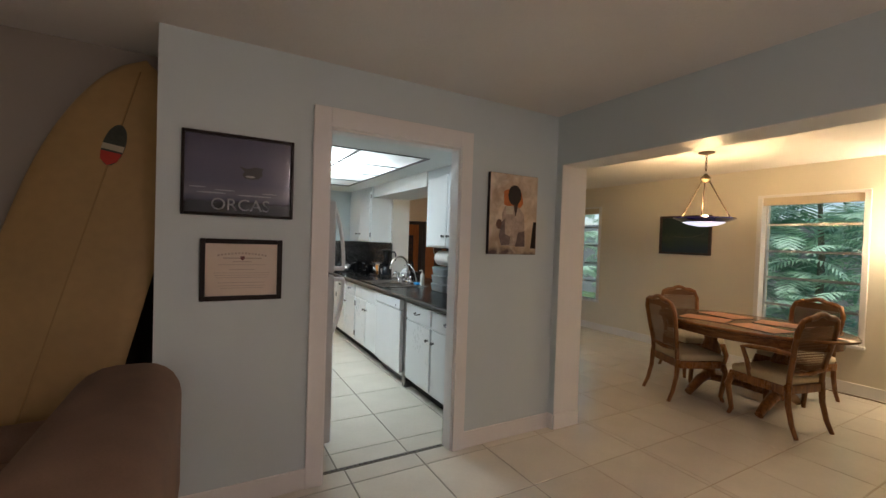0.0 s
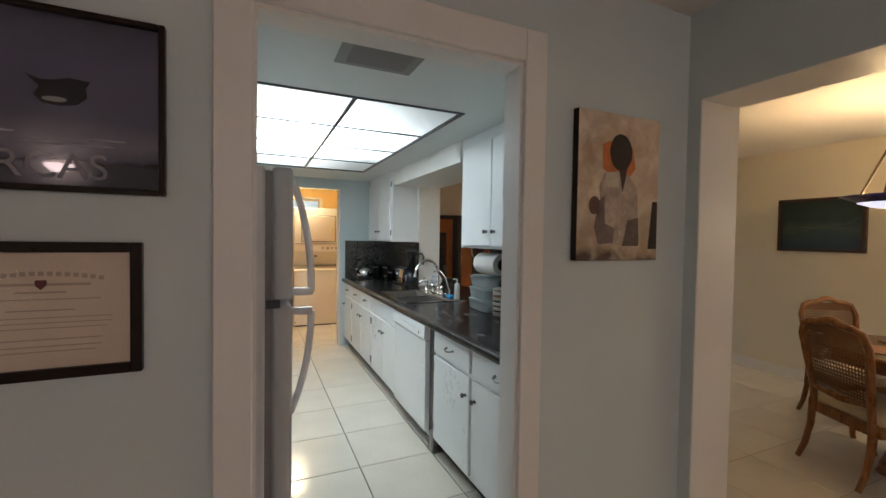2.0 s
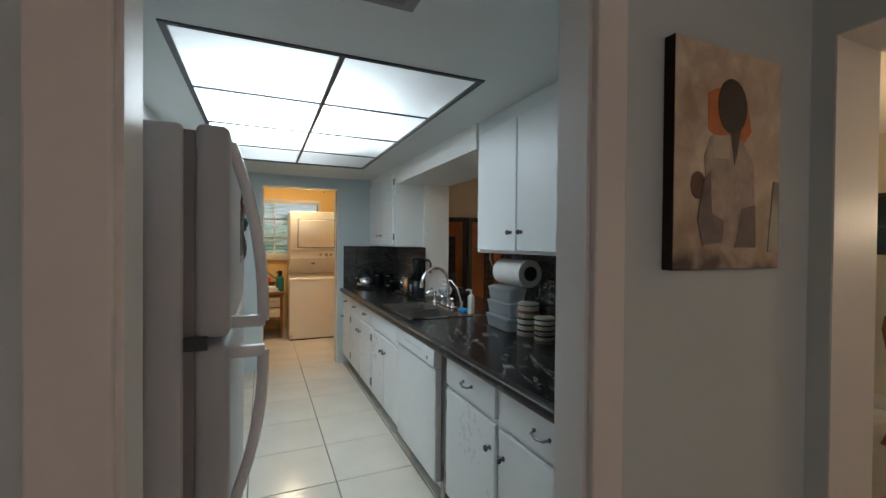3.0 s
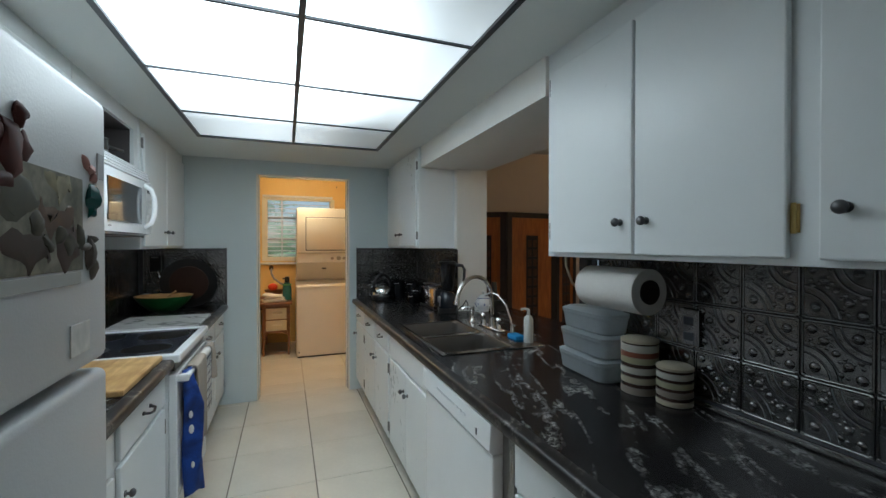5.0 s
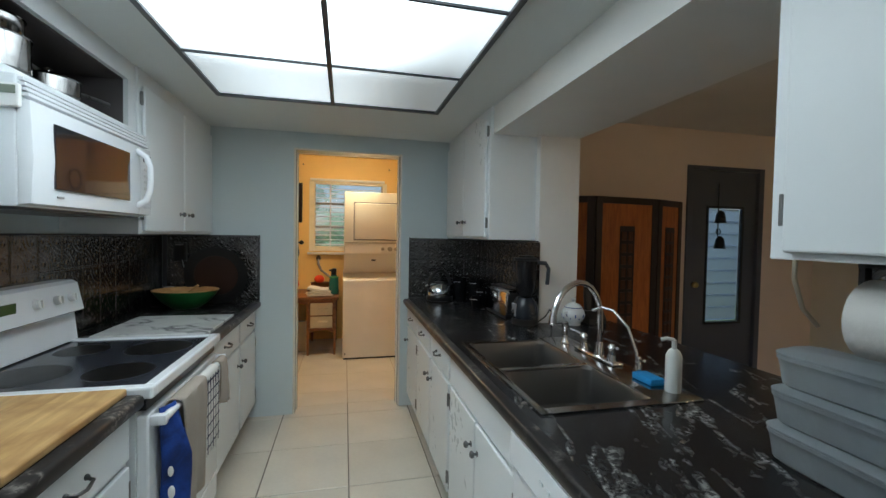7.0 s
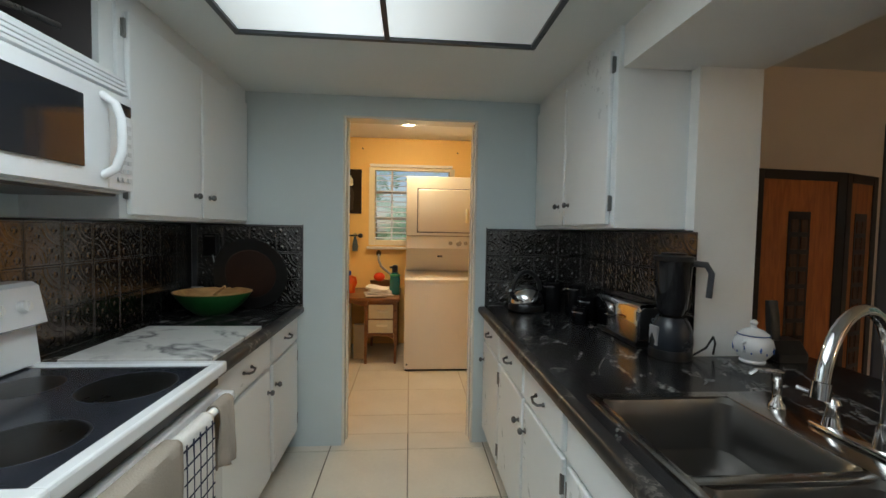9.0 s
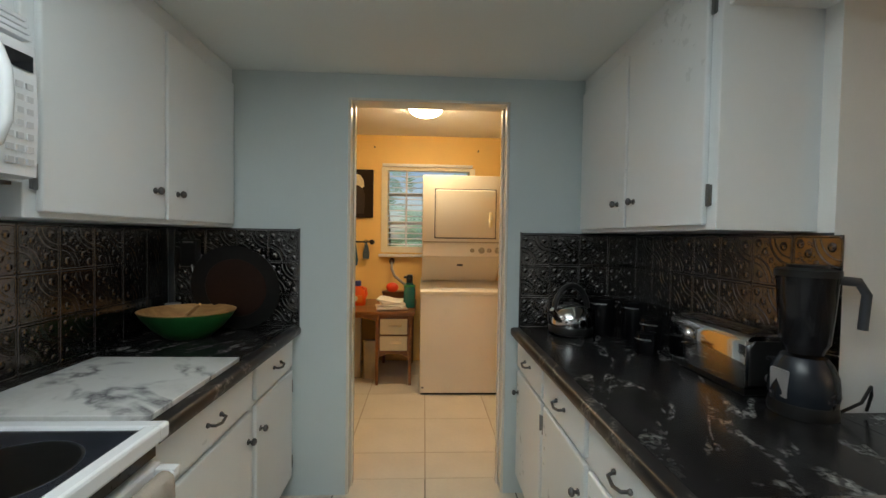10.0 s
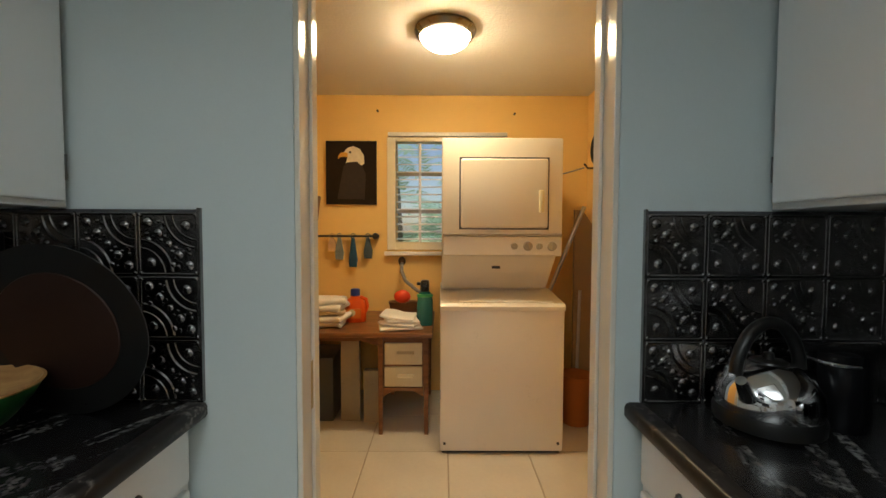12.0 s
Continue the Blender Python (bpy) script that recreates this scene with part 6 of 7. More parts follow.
for x, y, a in ((4.86, 3.74, 12), (4.84, 3.26, -12), (5.26, 3.76, -12), (5.26, 3.26, 10)):
    pm = new("placemat")
    ORIGIN[pm] = Vector((0, 0, 0))
    tagged(pm, "orange printed placemat with a dark edge", "placemat", "placemats on the dining table")
    part("mat", B(-0.145, 0.145, -0.205, 0.205, 0.0, 0.003), M_FRAME, pm, "dark bound edge")
    part("printed_face", B(-0.135, 0.135, -0.195, 0.195, 0.003, 0.0042), PM, pm)
    pm.matrix_basis = pose(x, y, 0.7505, 0, 0, a)

# pendant
pd = thing("pendant_lamp", (4.97, 3.86, 1.66), "bronze pendant with a cobalt and alabaster glass bowl", "pendant lamp")
X, Y = 4.97, 3.86
part("canopy", L([(0.075, 0), (0.072, -0.012), (0.03, -0.025), (0.012, -0.03)], (X, Y, CH), 24), M_BRONZE, pd, "", True)
b = bmesh.new()
for k in range(6):
    z = CH - 0.045 - k * 0.026
    pts = [(X + 0.009 * math.cos(a) * (k % 2), Y + 0.009 * math.cos(a) * (1 - k % 2), z + 0.017 * math.sin(a)) for a in [i * math.pi / 5 for i in range(11)]]
    T(pts, 0.003, 6, bm=b)
part("chain", b, M_BRONZE, pd)
part("hub", L([(0.008, 0.06), (0.02, 0.045), (0.045, 0.02), (0.05, 0.0), (0.03, -0.02), (0, -0.03)], (X, Y, 2.135), 20), M_BRONZE, pd, "", True)
for k in range(3):
    a = radians(35 + 120 * k)
    part("rod", C((X + 0.03 * math.cos(a), Y + 0.03 * math.sin(a), 2.13), (X + 0.235 * math.cos(a), Y + 0.235 * math.sin(a), 1.745), 0.007, seg=8), M_BRONZE, pd)
part("rim", L([(0.275, 1.745), (0.28, 1.735), (0.23, 1.715), (0.19, 1.70), (0.185, 1.706), (0.23, 1.722), (0.27, 1.74)], (X, Y, 0), 40), M_PRIM, pd, "cobalt blue glass rim", True)
part("bowl", L([(0.19, 1.70), (0.12, 1.672), (0.05, 1.66), (0, 1.658)], (X, Y, 0), 40), M_PBOWL, pd, "lit alabaster glass bowl", True)
for k in range(3):
    a = radians(95 + 120 * k)
    part("bulb", S((X + 0.09 * math.cos(a), Y + 0.09 * math.sin(a), 1.735), 0.03, seg=12), M_BULB, pd, "lit bulb", True)

sc = thing("wall_sconce", (XD, 2.62, 1.6), "lit half-bowl wall sconce on the dining wall", "sconce")
part("bowl", L([(0.02, -0.10), (0.09, -0.05), (0.12, 0.03), (0.10, 0.03), (0, -0.06)], (XD - 0.12, 2.62, 1.66), 20), M_SCONCE, sc, "lit glass bowl", True)
part("bracket", B(XD - 0.06, XD, 2.59, 2.65, 1.56, 1.64, 0.006), M_BRONZE, sc)

# dining picture
f = thing("landscape_painting", (XD, 4.85, 1.345), "dark green landscape painting in a brown frame", "painting")
b = B(XD - 0.025, XD, 4.50, 4.535, 1.345, 1.885, 0.003)
B(XD - 0.025, XD, 5.185, 5.22, 1.345, 1.885, 0.003, bm=b), B(XD - 0.025, XD, 4.535, 5.185, 1.345, 1.375, 0.003, bm=b), B(XD - 0.025, XD, 4.535, 5.185, 1.855, 1.885, 0.003, bm=b)
part("frame", b, wood("dark_brown_frame", (0.03, 0.014, 0.008), (0.07, 0.03, 0.015), 0.4, "y"), f)
pc2 = part("picture", B(XD - 0.012, XD, 4.535, 5.185, 1.375, 1.855), scene_paint("dark_green_oil_paint", [(0, (0.008, 0.014, 0.02)), (0.3, (0.008, 0.02, 0.028)), (0.5, (0.02, 0.035, 0.015)), (0.62, (0.05, 0.06, 0.025)), (0.75, (0.015, 0.03, 0.012)), (1, (0.01, 0.02, 0.01))], 2, 0, 0.54, 7, 0.35, 0.3, 0.3), f)
b = T([(XD - 0.013, 5.0, 1.60), (XD - 0.013, 4.88, 1.585), (XD - 0.013, 4.75, 1.59), (XD - 0.013, 4.62, 1.625), (XD - 0.013, 4.58, 1.66)], 0.006, 6, r1=0.003)
part("pale_path", b, mat("pale_green_paint", (0.1, 0.11, 0.05), 0.5), pc2)

# windows with five panes each
for k, (y0, y1, z0, z1) in enumerate(WIN):
    wd = thing("window_%d" % (k + 1), (XD, (y0 + y1) / 2, z0), "white-trimmed awning window of five glass panes", "window", "", "structure")
    b = B(XD - 0.012, XD + 0.1, y0 - 0.05, y0, z0 - 0.03, z1 + 0.02, 0.003)
    B(XD - 0.012, XD + 0.1, y1, y1 + 0.05, z0 - 0.03, z1 + 0.02, 0.003, bm=b), B(XD - 0.012, XD + 0.1, y0 - 0.05, y1 + 0.05, z1 + 0.0, z1 + 0.03, 0.003, bm=b)
    part("window_frame", b, M_TRIM, wd)
    part("window_sill", B(XD - 0.04, XD + 0.1, y0 - 0.06, y1 + 0.06, z0 - 0.03, z0, 0.004), M_TRIM, wd)
    part("blind_head", B(XD + 0.01, XD + 0.07, y0, y1, z1 - 0.09, z1, 0.004), mat("beige_blind_head_%d" % k, (0.6, 0.5, 0.36), 0.6), wd, "beige raised blind under the head")
    h = (z1 - z0) / 5
    for i in range(5):
        za, zb = z0 + i * h, z0 + (i + 1) * h
        b = B(XD + 0.1, XD + 0.125, y0, y1, zb - 0.016, zb)
        B(XD + 0.1, XD + 0.125, y0, y1, za, za + 0.01, bm=b), B(XD + 0.1, XD + 0.125, y0, y0 + 0.02, za + 0.01, zb - 0.016, bm=b), B(XD + 0.1, XD + 0.125, y1 - 0.02, y1, za + 0.01, zb - 0.016, bm=b)
        part("sash", b, M_ALU, wd)
        part("pane", B(XD + 0.110, XD + 0.114, y0 + 0.02, y1 - 0.02, za + 0.01, zb - 0.016), M_GLASS, wd).visible_shadow = False
single("floor_cable", T([(6.30, 2.2, 0.006), (6.22, 2.6, 0.006), (6.28, 2.9, 0.006), (6.24, 3.3, 0.006), (6.31, 3.6, 0.006)], 0.006, 6), M_BRONZE, (6.28, 2.9, 0), "brown cable lying along the baseboard", "cable")

# ---- family room end, seen through the pass-through ----
LOUVRE = glass("frosted_louvre_glass", (0.85, 0.92, 1.0), 0.6)
dd = thing("door_1", (5.24, 7.95, 0), "dark grey door with a tall glass pane", "door", "", "structure")
b = B(4.86, 5.05, 7.97, 8.01, 0.01, 2.05)
B(5.48, 5.62, 7.97, 8.01, 0.01, 2.05, bm=b), B(5.05, 5.48, 7.97, 8.01, 0.01, 0.62, bm=b), B(5.05, 5.48, 7.97, 8.01, 1.70, 2.05, bm=b)
part("leaf", b, M_DOORGREY, dd)
b = B(4.80, 4.86, 7.935, 8.02, 0, 2.085, 0.004)
B(5.62, 5.68, 7.935, 8.02, 0, 2.085, 0.004, bm=b), B(4.86, 5.62, 7.935, 8.02, 2.05, 2.085, 0.004, bm=b)
part("door_frame", b, M_DOORGREY, dd, "dark grey casing")
b = B(5.05, 5.07, 7.962, 7.972, 0.60, 1.72)
B(5.46, 5.48, 7.962, 7.972, 0.60, 1.72, bm=b), B(5.07, 5.46, 7.962, 7.972, 0.60, 0.62, bm=b), B(5.07, 5.46, 7.962, 7.972, 1.70, 1.72, bm=b)
part("glass_bead", b, M_BLACK, dd)
part("pane", B(5.05, 5.48, 7.985, 7.99, 0.62, 1.70), M_GLASS, dd).visible_shadow = False
for i in range(9):
    part("louvre", P([(8.02, 0.64 + i * 0.118), (8.05, 0.62 + i * 0.118), (8.055, 0.735 + i * 0.118), (8.025, 0.755 + i * 0.118)], "x", 5.04, 5.49), LOUVRE, dd)
part("door_handle", S((4.92, 7.94, 0.98), 0.03, seg=12), M_BRASS, dd, "", True)
wc = thing("wind_chime", (5.15, 7.95, 1.35), "black metal bells hanging on the door", "wind chime")
part("cord", C((5.17, 7.955, 1.32), (5.17, 7.955, 1.93), 0.005, seg=6), M_BLACK, wc)
for z in (1.56, 1.32):
    part("bell", L([(0.05, 0.0), (0.045, 0.02), (0.035, 0.09), (0.012, 0.115), (0, 0.12)], (5.17, 7.93, z), 16), M_BLACK, wc, "", True)
part("ring", T(arc((5.17, 7.95, 1.48), 0.025, 0, 360, 14, "xz"), 0.005, 6), M_BLACK, wc)

DKB = mat("dark_brown_lacquer", (0.022, 0.013, 0.01), 0.4, var=0.2)
ORG = wood("orange_brown_panel", (0.29, 0.08, 0.016), (0.48, 0.145, 0.028), 0.45, "z", 5)
CARVED = wood("carved_brown", (0.05, 0.02, 0.01), (0.1, 0.04, 0.015), 0.5, "z")
fs = thing("folding_screen", (4.2, 7.8, 0), "folding screen of orange-brown panels in dark frames", "folding screen")
for (xa, ya), (xb, yb) in (((3.30, 7.90), (3.70, 7.70)), ((3.70, 7.70), (4.33, 7.76)), ((4.33, 7.76), (4.70, 7.90))):
    d = Vector((xb - xa, yb - ya, 0))
    m = Matrix.Translation((xa, ya, 0)) @ Matrix.Rotation(math.atan2(d.y, d.x), 4, "Z")
    w = d.length - 0.004
    b = B(0, 0.06, -0.015, 0.015, 0.02, 1.735, 0.003)
    B(w - 0.06, w, -0.015, 0.015, 0.02, 1.735, 0.003, bm=b), B(0.06, w - 0.06, -0.015, 0.015, 1.68, 1.735, 0.003, bm=b), B(0.06, w - 0.06, -0.015, 0.015, 0.06, 0.12, 0.003, bm=b)
    b.transform(m)
    fp = part("panel_frame", b, DKB, fs, "dark brown frame")
    b = B(0.06, w - 0.06, -0.008, 0.008, 0.12, 1.68)
    b.transform(m)
    part("panel", b, ORG, fp, "orange-brown wooden panel")
    q = w / 2
    b = B(q - 0.075, q + 0.075, -0.0115, -0.008, 0.25, 1.50)
    b.transform(m)
    part("carved_strip", b, DKB, fp, "dark carved centre strip")
    for i in range(12):
        for s in (-1, 1):
            b = B(q + s * 0.034 - 0.024, q + s * 0.034 + 0.024, -0.015, -0.0115, 0.28 + i * 0.1, 0.355 + i * 0.1, 0.004, seg=1)
            b.transform(m)
            part("carved_block", b, CARVED, fp)

# ---- laundry ----
wd = thing("window_3", (1.8, END, 1.19), "white laundry window with plantation shutter slats", "window", "", "structure")
b = B(1.30, 1.37, END - 0.02, END + 0.05, 1.17, 2.08, 0.004)
B(2.24, 2.30, END - 0.02, END + 0.05, 1.17, 2.08, 0.004, bm=b), B(1.37, 2.24, END - 0.02, END + 0.05, 2.045, 2.08, 0.004, bm=b), B(1.37, 2.24, END - 0.02, END + 0.05, 1.17, 1.235, 0.004, bm=b)
part("window_frame", b, mat("ivory_paint_trim", (0.75, 0.68, 0.52), 0.4), wd)
part("head_rail", B(1.31, 2.27, END - 0.045, END, 2.085, 2.115, 0.004), M_TRIM, wd, "white head rail")
part("window_sill", B(1.28, 2.30, END - 0.06, END + 0.02, 1.125, 1.155, 0.005), M_TRIM, wd)
part("mullion", B(1.555, 1.575, END + 0.02, END + 0.045, 1.235, 2.045), M_TRIM, wd)
part("pane", B(1.37, 2.24, END + 0.08, END + 0.084, 1.19, 2.06), M_GLASS, wd).visible_shadow = False
for z in (1.47, 1.78):
    part("cross_rail", B(1.37, 2.24, END + 0.06, END + 0.09, z, z + 0.03), M_ALU, wd)
for i in range(13):
    z = 1.25 + i * 0.061
    part("slat", P([(END + 0.006, z), (END + 0.046, z + 0.008), (END + 0.046, z + 0.015), (END + 0.006, z + 0.007)], "x", 1.372, 2.238), M_TRIM, wd)

wa = thing("stacked_washer_dryer", (2.1, 9.75, 0), "almond stacked washer and dryer tower", "washing machine")
part("washer_body", B(1.738, 2.466, 9.425, 10.12, 0.02, 0.86, 0.012), M_CREAMAP, wa, "", True)
part("washer_top", P([(9.41, 0.86), (9.41, 0.885), (9.43, 0.90), (9.78, 0.935), (10.12, 0.94), (10.12, 0.86)], "x", 1.736, 2.468, bev=0.004), M_CREAMAP, wa)
part("washer_lid", P([(9.44, 0.9025), (9.74, 0.933), (9.74, 0.94), (9.44, 0.91)], "x", 1.85, 2.40), M_CREAMAP, wa)
part("base_gap", B(1.75, 2.45, 9.45, 10.1, 0.0, 0.02), M_BLACK, wa)
part("back_panel", P([(1.745, 0.94), (2.40, 0.94), (2.45, 1.175), (1.745, 1.175)], "y", 9.74, 10.1), M_CREAMAP, wa)
part("lower_console", P([(9.70, 0.955), (9.47, 1.175), (9.74, 1.175), (9.74, 0.955)], "x", 1.748, 2.42, bev=0.004), M_CREAMAP, wa, "sloped lower console")
part("dryer_body", B(1.745, 2.455, 9.465, 10.12, 1.175, 1.868, 0.012), M_CREAMAP, wa, "", True)
cpn = part("control_panel", B(1.752, 2.448, 9.448, 9.47, 1.18, 1.293, 0.005), M_CREAMAP, wa)
part("trim_strip", B(1.752, 2.448, 9.44, 9.468, 1.297, 1.308, 0.003), M_STRIPECREAM, wa)
ddr = part("dryer_door", B(1.855, 2.365, 9.445, 9.472, 1.34, 1.745, 0.014, seg=3), M_CREAMAP, wa, "", True)
b = B(1.847, 2.373, 9.462, 9.4665, 1.332, 1.753)
part("door_gap", b, M_DGREY, wa)
part("door_handle", B(2.31, 2.335, 9.415, 9.448, 1.43, 1.56, 0.006), mat("ivory_plastic", (0.75, 0.68, 0.45), 0.4), ddr, "ivory handle", True)
for x, r in ((2.17, 0.02), (2.25, 0.028), (2.315, 0.02), (2.39, 0.028)):
    b = C((x, 9.448, 1.235), (x, 9.428, 1.235), r, r * 0.85, 18)
    B(x - 0.004, x + 0.004, 9.418, 9.43, 1.235 - r * 0.8, 1.235 + r * 0.8, 0.002, bm=b)
    part("dial", b, M_STRIPECREAM, cpn, "", True)
part("badge", B(2.05, 2.10, 9.536, 9.546, 1.095, 1.115), M_DGREY, wa)
for x in (1.765, 2.435):
    part("screw", C((x, 9.426, 0.07), (x, 9.42, 0.07), 0.008, seg=8), M_BLACK, wa)

# desk
dk = thing("writing_desk", (1.15, 10.0, 0), "brown wooden desk with two cream drawers", "desk")
part("desktop", B(0.44, 1.69, 9.62, 10.38, 0.645, 0.675, 0.006), M_DESK, dk)
for x, y in ((1.335, 9.665), (1.63, 9.665), (1.335, 10.33), (1.63, 10.33), (0.48, 9.665), (0.48, 10.33)):
    part("leg", P([(x, 0.645), (x + 0.035, 0.645), (x + 0.03, 0.0), (x + 0.005, 0.0)], "y", y, y + 0.035, bev=0.003), M_DESK, dk)
part("pedestal_box", B(1.36, 1.64, 9.69, 10.34, 0.31, 0.645), M_DESK, dk)
part("apron", P([(0.515, 0.645), (1.335, 0.645), (1.335, 0.58), (1.22, 0.61), (0.63, 0.61), (0.515, 0.58)], "y", 9.68, 9.70), M_DESK, dk)
part("lower_apron", P([(1.37, 0.31), (1.63, 0.31), (1.63, 0.25), (1.57, 0.285), (1.43, 0.285), (1.37, 0.25)], "y", 9.67, 9.69), M_DESK, dk)
IV = mat("cream_drawer_paint", (0.62, 0.55, 0.38), 0.45, var=0.08)
for z0, z1 in ((0.46, 0.60), (0.315, 0.445)):
    q = part("drawer", B(1.378, 1.622, 9.668, 9.69, z0, z1, 0.004), IV, dk, "cream painted drawer front")
    part("drawer_pull", P([(9.668, (z0 + z1) / 2 - 0.012), (9.645, (z0 + z1) / 2 - 0.02), (9.645, (z0 + z1) / 2 + 0.004), (9.668, (z0 + z1) / 2 + 0.02)], "x", 1.46, 1.57), IV, q)
single("storage_box", B(1.05, 1.18, 9.86, 9.90, 0.0, 0.62, 0.003), M_STRIPECREAM, (1.1, 9.88, 0), "tall cream board standing under the desk", "board")
single("storage_box", B(1.21, 1.32, 9.84, 9.9, 0.0, 0.36, 0.003), M_STRIPECREAM, (1.26, 9.88, 0), "short cream board standing under the desk", "board")
single("dark_bin", B(0.62, 1.0, 9.85, 10.2, 0.0, 0.45, 0.01), M_DGREY, (0.8, 10, 0), "dark bin under the wooden desk", "bin")


def jug(at):
    j = thing("detergent_jug", at, "orange detergent jug with a blue cap", "jug")
    x, y, z = at
    OR = mat("orange_plastic", (0.75, 0.1, 0.01), 0.3)
    part("bottle", L([(0.07, 0), (0.078, 0.01), (0.078, 0.11), (0.06, 0.15), (0.032, 0.18), (0.03, 0.19)], at, 24, sy=0.6), OR, j, "", True)
    part("handle", T([(x + 0.035, y, z + 0.175), (x + 0.075, y, z + 0.16), (x + 0.085, y, z + 0.11), (x + 0.07, y, z + 0.07)], 0.014, 8), OR, j, "", True)
    part("cap", L([(0.034, 0.187), (0.034, 0.225), (0.028, 0.235), (0, 0.236)], at, 20), mat("blue_plastic", (0.02, 0.035, 0.18), 0.3), j, "", True)
    lb = part("label_band", B(x - 0.06, x + 0.05, y - 0.0505, y - 0.042, z + 0.03, z + 0.10, 0.003), mat("orange_label", (0.7, 0.18, 0.02), 0.35), j)
    part("label_circle", C((x - 0.015, y - 0.0525, z + 0.07), (x - 0.015, y - 0.050, z + 0.07), 0.025, seg=20), mat("cream_label", (0.7, 0.6, 0.35), 0.4), lb)


jug((1.13, 9.97, 0.6755))
# folded white cloths and towel pile
for k in range(4):
    b = B(-0.115, 0.115, -0.12, 0.12, 0, 0.019, 0.008)
    bmesh.ops.subdivide_edges(b, edges=b.edges[:], cuts=4, use_grid_fill=True)
    for v in b.verts:
        f = 0.5 + 0.5 * math.hypot(v.co.x, v.co.y) / 0.16
        v.co += f * Vector((0.02, 0.02, 0.012)) * noise.noise(v.co * 9 + Vector((k * 3.1, 0, 0)))
        if k == 0 and v.co.x < -0.06:
            v.co.x -= 0.05
    b.transform(Matrix.Translation((1.49 - 0.012 * k, 9.79 + 0.006 * k, 0.682 + 0.021 * k)) @ Matrix.Rotation(radians((12, -9, 16, -4)[k]), 4, "Z") @ Matrix.Rotation(radians(2.0 * k), 4, "Y"))
    lo = min(v.co.z for v in b.verts)
    if k == 0:
        b.transform(Matrix.Translation((0, 0, 0.6757 - lo)))
    single("folded_cloth", b, M_WHITECL, (1.48, 9.78, 0.6755 + 0.02 * k), "crumpled folded white cloth on the desk stack", "cloth", "folded cloths on the desk")
bk = thing("towel_stack", (0.97, 9.84, 0.6755), "loose stack of folded white and cream towels", "towels")
for k in range(5):
    b = B(-0.14, 0.14, -0.11, 0.11, 0, 0.042, 0.018, seg=3)
    bmesh.ops.subdivide_edges(b, edges=[q for q in b.edges if q.calc_length() > 0.1], cuts=6, use_grid_fill=True)
    for v in b.verts:
        v.co += Vector((0.03, 0.03, 0.012)) * noise.noise(v.co * 8 + Vector((k * 2.7, 1.0, 0)))
    lo = min(v.co.z for v in b.verts)
    b.transform(Matrix.Translation((0.95 + 0.015 * math.sin(k * 2.1), 9.84, 0.6757 + 0.038 * k - (lo if k == 0 else 0))) @ Matrix.Rotation(radians((4, -8, 10, -3, 7)[k]), 4, "Z"))
    part("towel", b, M_SEAT if k == 2 else M_WHITECL, bk, "", True)
wb = thing("wicker_basket", (1.46, 10.15, 0.6755), "small brown wicker basket with a red scoop", "basket")
part("basket", L([(0.09, 0), (0.115, 0.11), (0.12, 0.115), (0.105, 0.11), (0.08, 0.01), (0, 0.01)], (1.46, 10.15, 0.6755), 20, sy=0.7), M_CANE, wb, "", True)
part("scoop", S((1.45, 10.13, 0.83), 0.06, (1.05, 0.5, 0.85), seg=16), mat("red_orange_plastic", (0.8, 0.07, 0.02), 0.3), wb, "red-orange plastic scoop", True)
tb = thing("spray_bottle", (1.64, 9.90, 0.6755), "teal bottle with a black trigger top", "bottle")
part("bottle", L([(0.055, 0), (0.058, 0.01), (0.056, 0.16), (0.05, 0.20), (0.03, 0.235)], (1.63, 9.88, 0.6755), 20), mat("teal_clear_plastic", (0.02, 0.15, 0.14), 0.15, coat=0.3), tb, "", True)
part("collar", L([(0.056, 0.195), (0.056, 0.21), (0.04, 0.215)], (1.63, 9.88, 0.6755), 20), mat("green_plastic", (0.03, 0.3, 0.1), 0.3), tb, "", True)
b = B(1.60, 1.66, 9.84, 9.92, 0.905, 0.985, 0.015)
B(1.575, 1.60, 9.86, 9.9, 0.95, 0.97, 0.004, bm=b)
part("trigger", b, M_BLACK, tb)
single("dryer_hose", T([(1.42, END - 0.02, 1.06), (1.425, END - 0.08, 1.0), (1.46, END - 0.14, 0.93), (1.55, END - 0.16, 0.86), (1.66, END - 0.16, 0.80)], 0.014, 10), M_GASKET, (1.42, END - 0.02, 1.06), "grey hose from a wall socket to the washer", "hose")
single("wall_socket", S((1.42, END - 0.012, 1.075), 0.03, (1, 0.5, 1.3), seg=12), M_BRONZE, (1.42, END, 1.05), "brown round wall socket above the desk", "socket")

# eagle canvas
eg = thing("eagle_canvas", (1.01, END, 1.537), "black canvas painting of a white eagle head", "painting")
part("canvas", B(0.808, 1.215, END - 0.03, END - 0.001, 1.537, 2.047, 0.003), M_FRAME, eg)
EY = END - 0.031
part("brown_body", P([(0.95, 1.84), (1.0, 1.89), (1.09, 1.875), (1.13, 1.78), (1.12, 1.58), (0.9, 1.58)], "y", EY - 0.001, EY + 0.001), mat("dark_brown_plumage", (0.03, 0.02, 0.014), 0.6, var=0.4, scale=30), eg)
hd = part("white_head", P([(0.955, 1.955), (0.985, 1.99), (1.03, 2.003), (1.08, 1.985), (1.115, 1.93), (1.12, 1.865), (1.095, 1.85), (1.06, 1.88), (0.985, 1.875), (0.97, 1.865), (0.985, 1.92)], "y", EY - 0.002, EY), mat("white_plumage_paint", (0.72, 0.66, 0.5), 0.6, var=0.12, scale=40), eg)
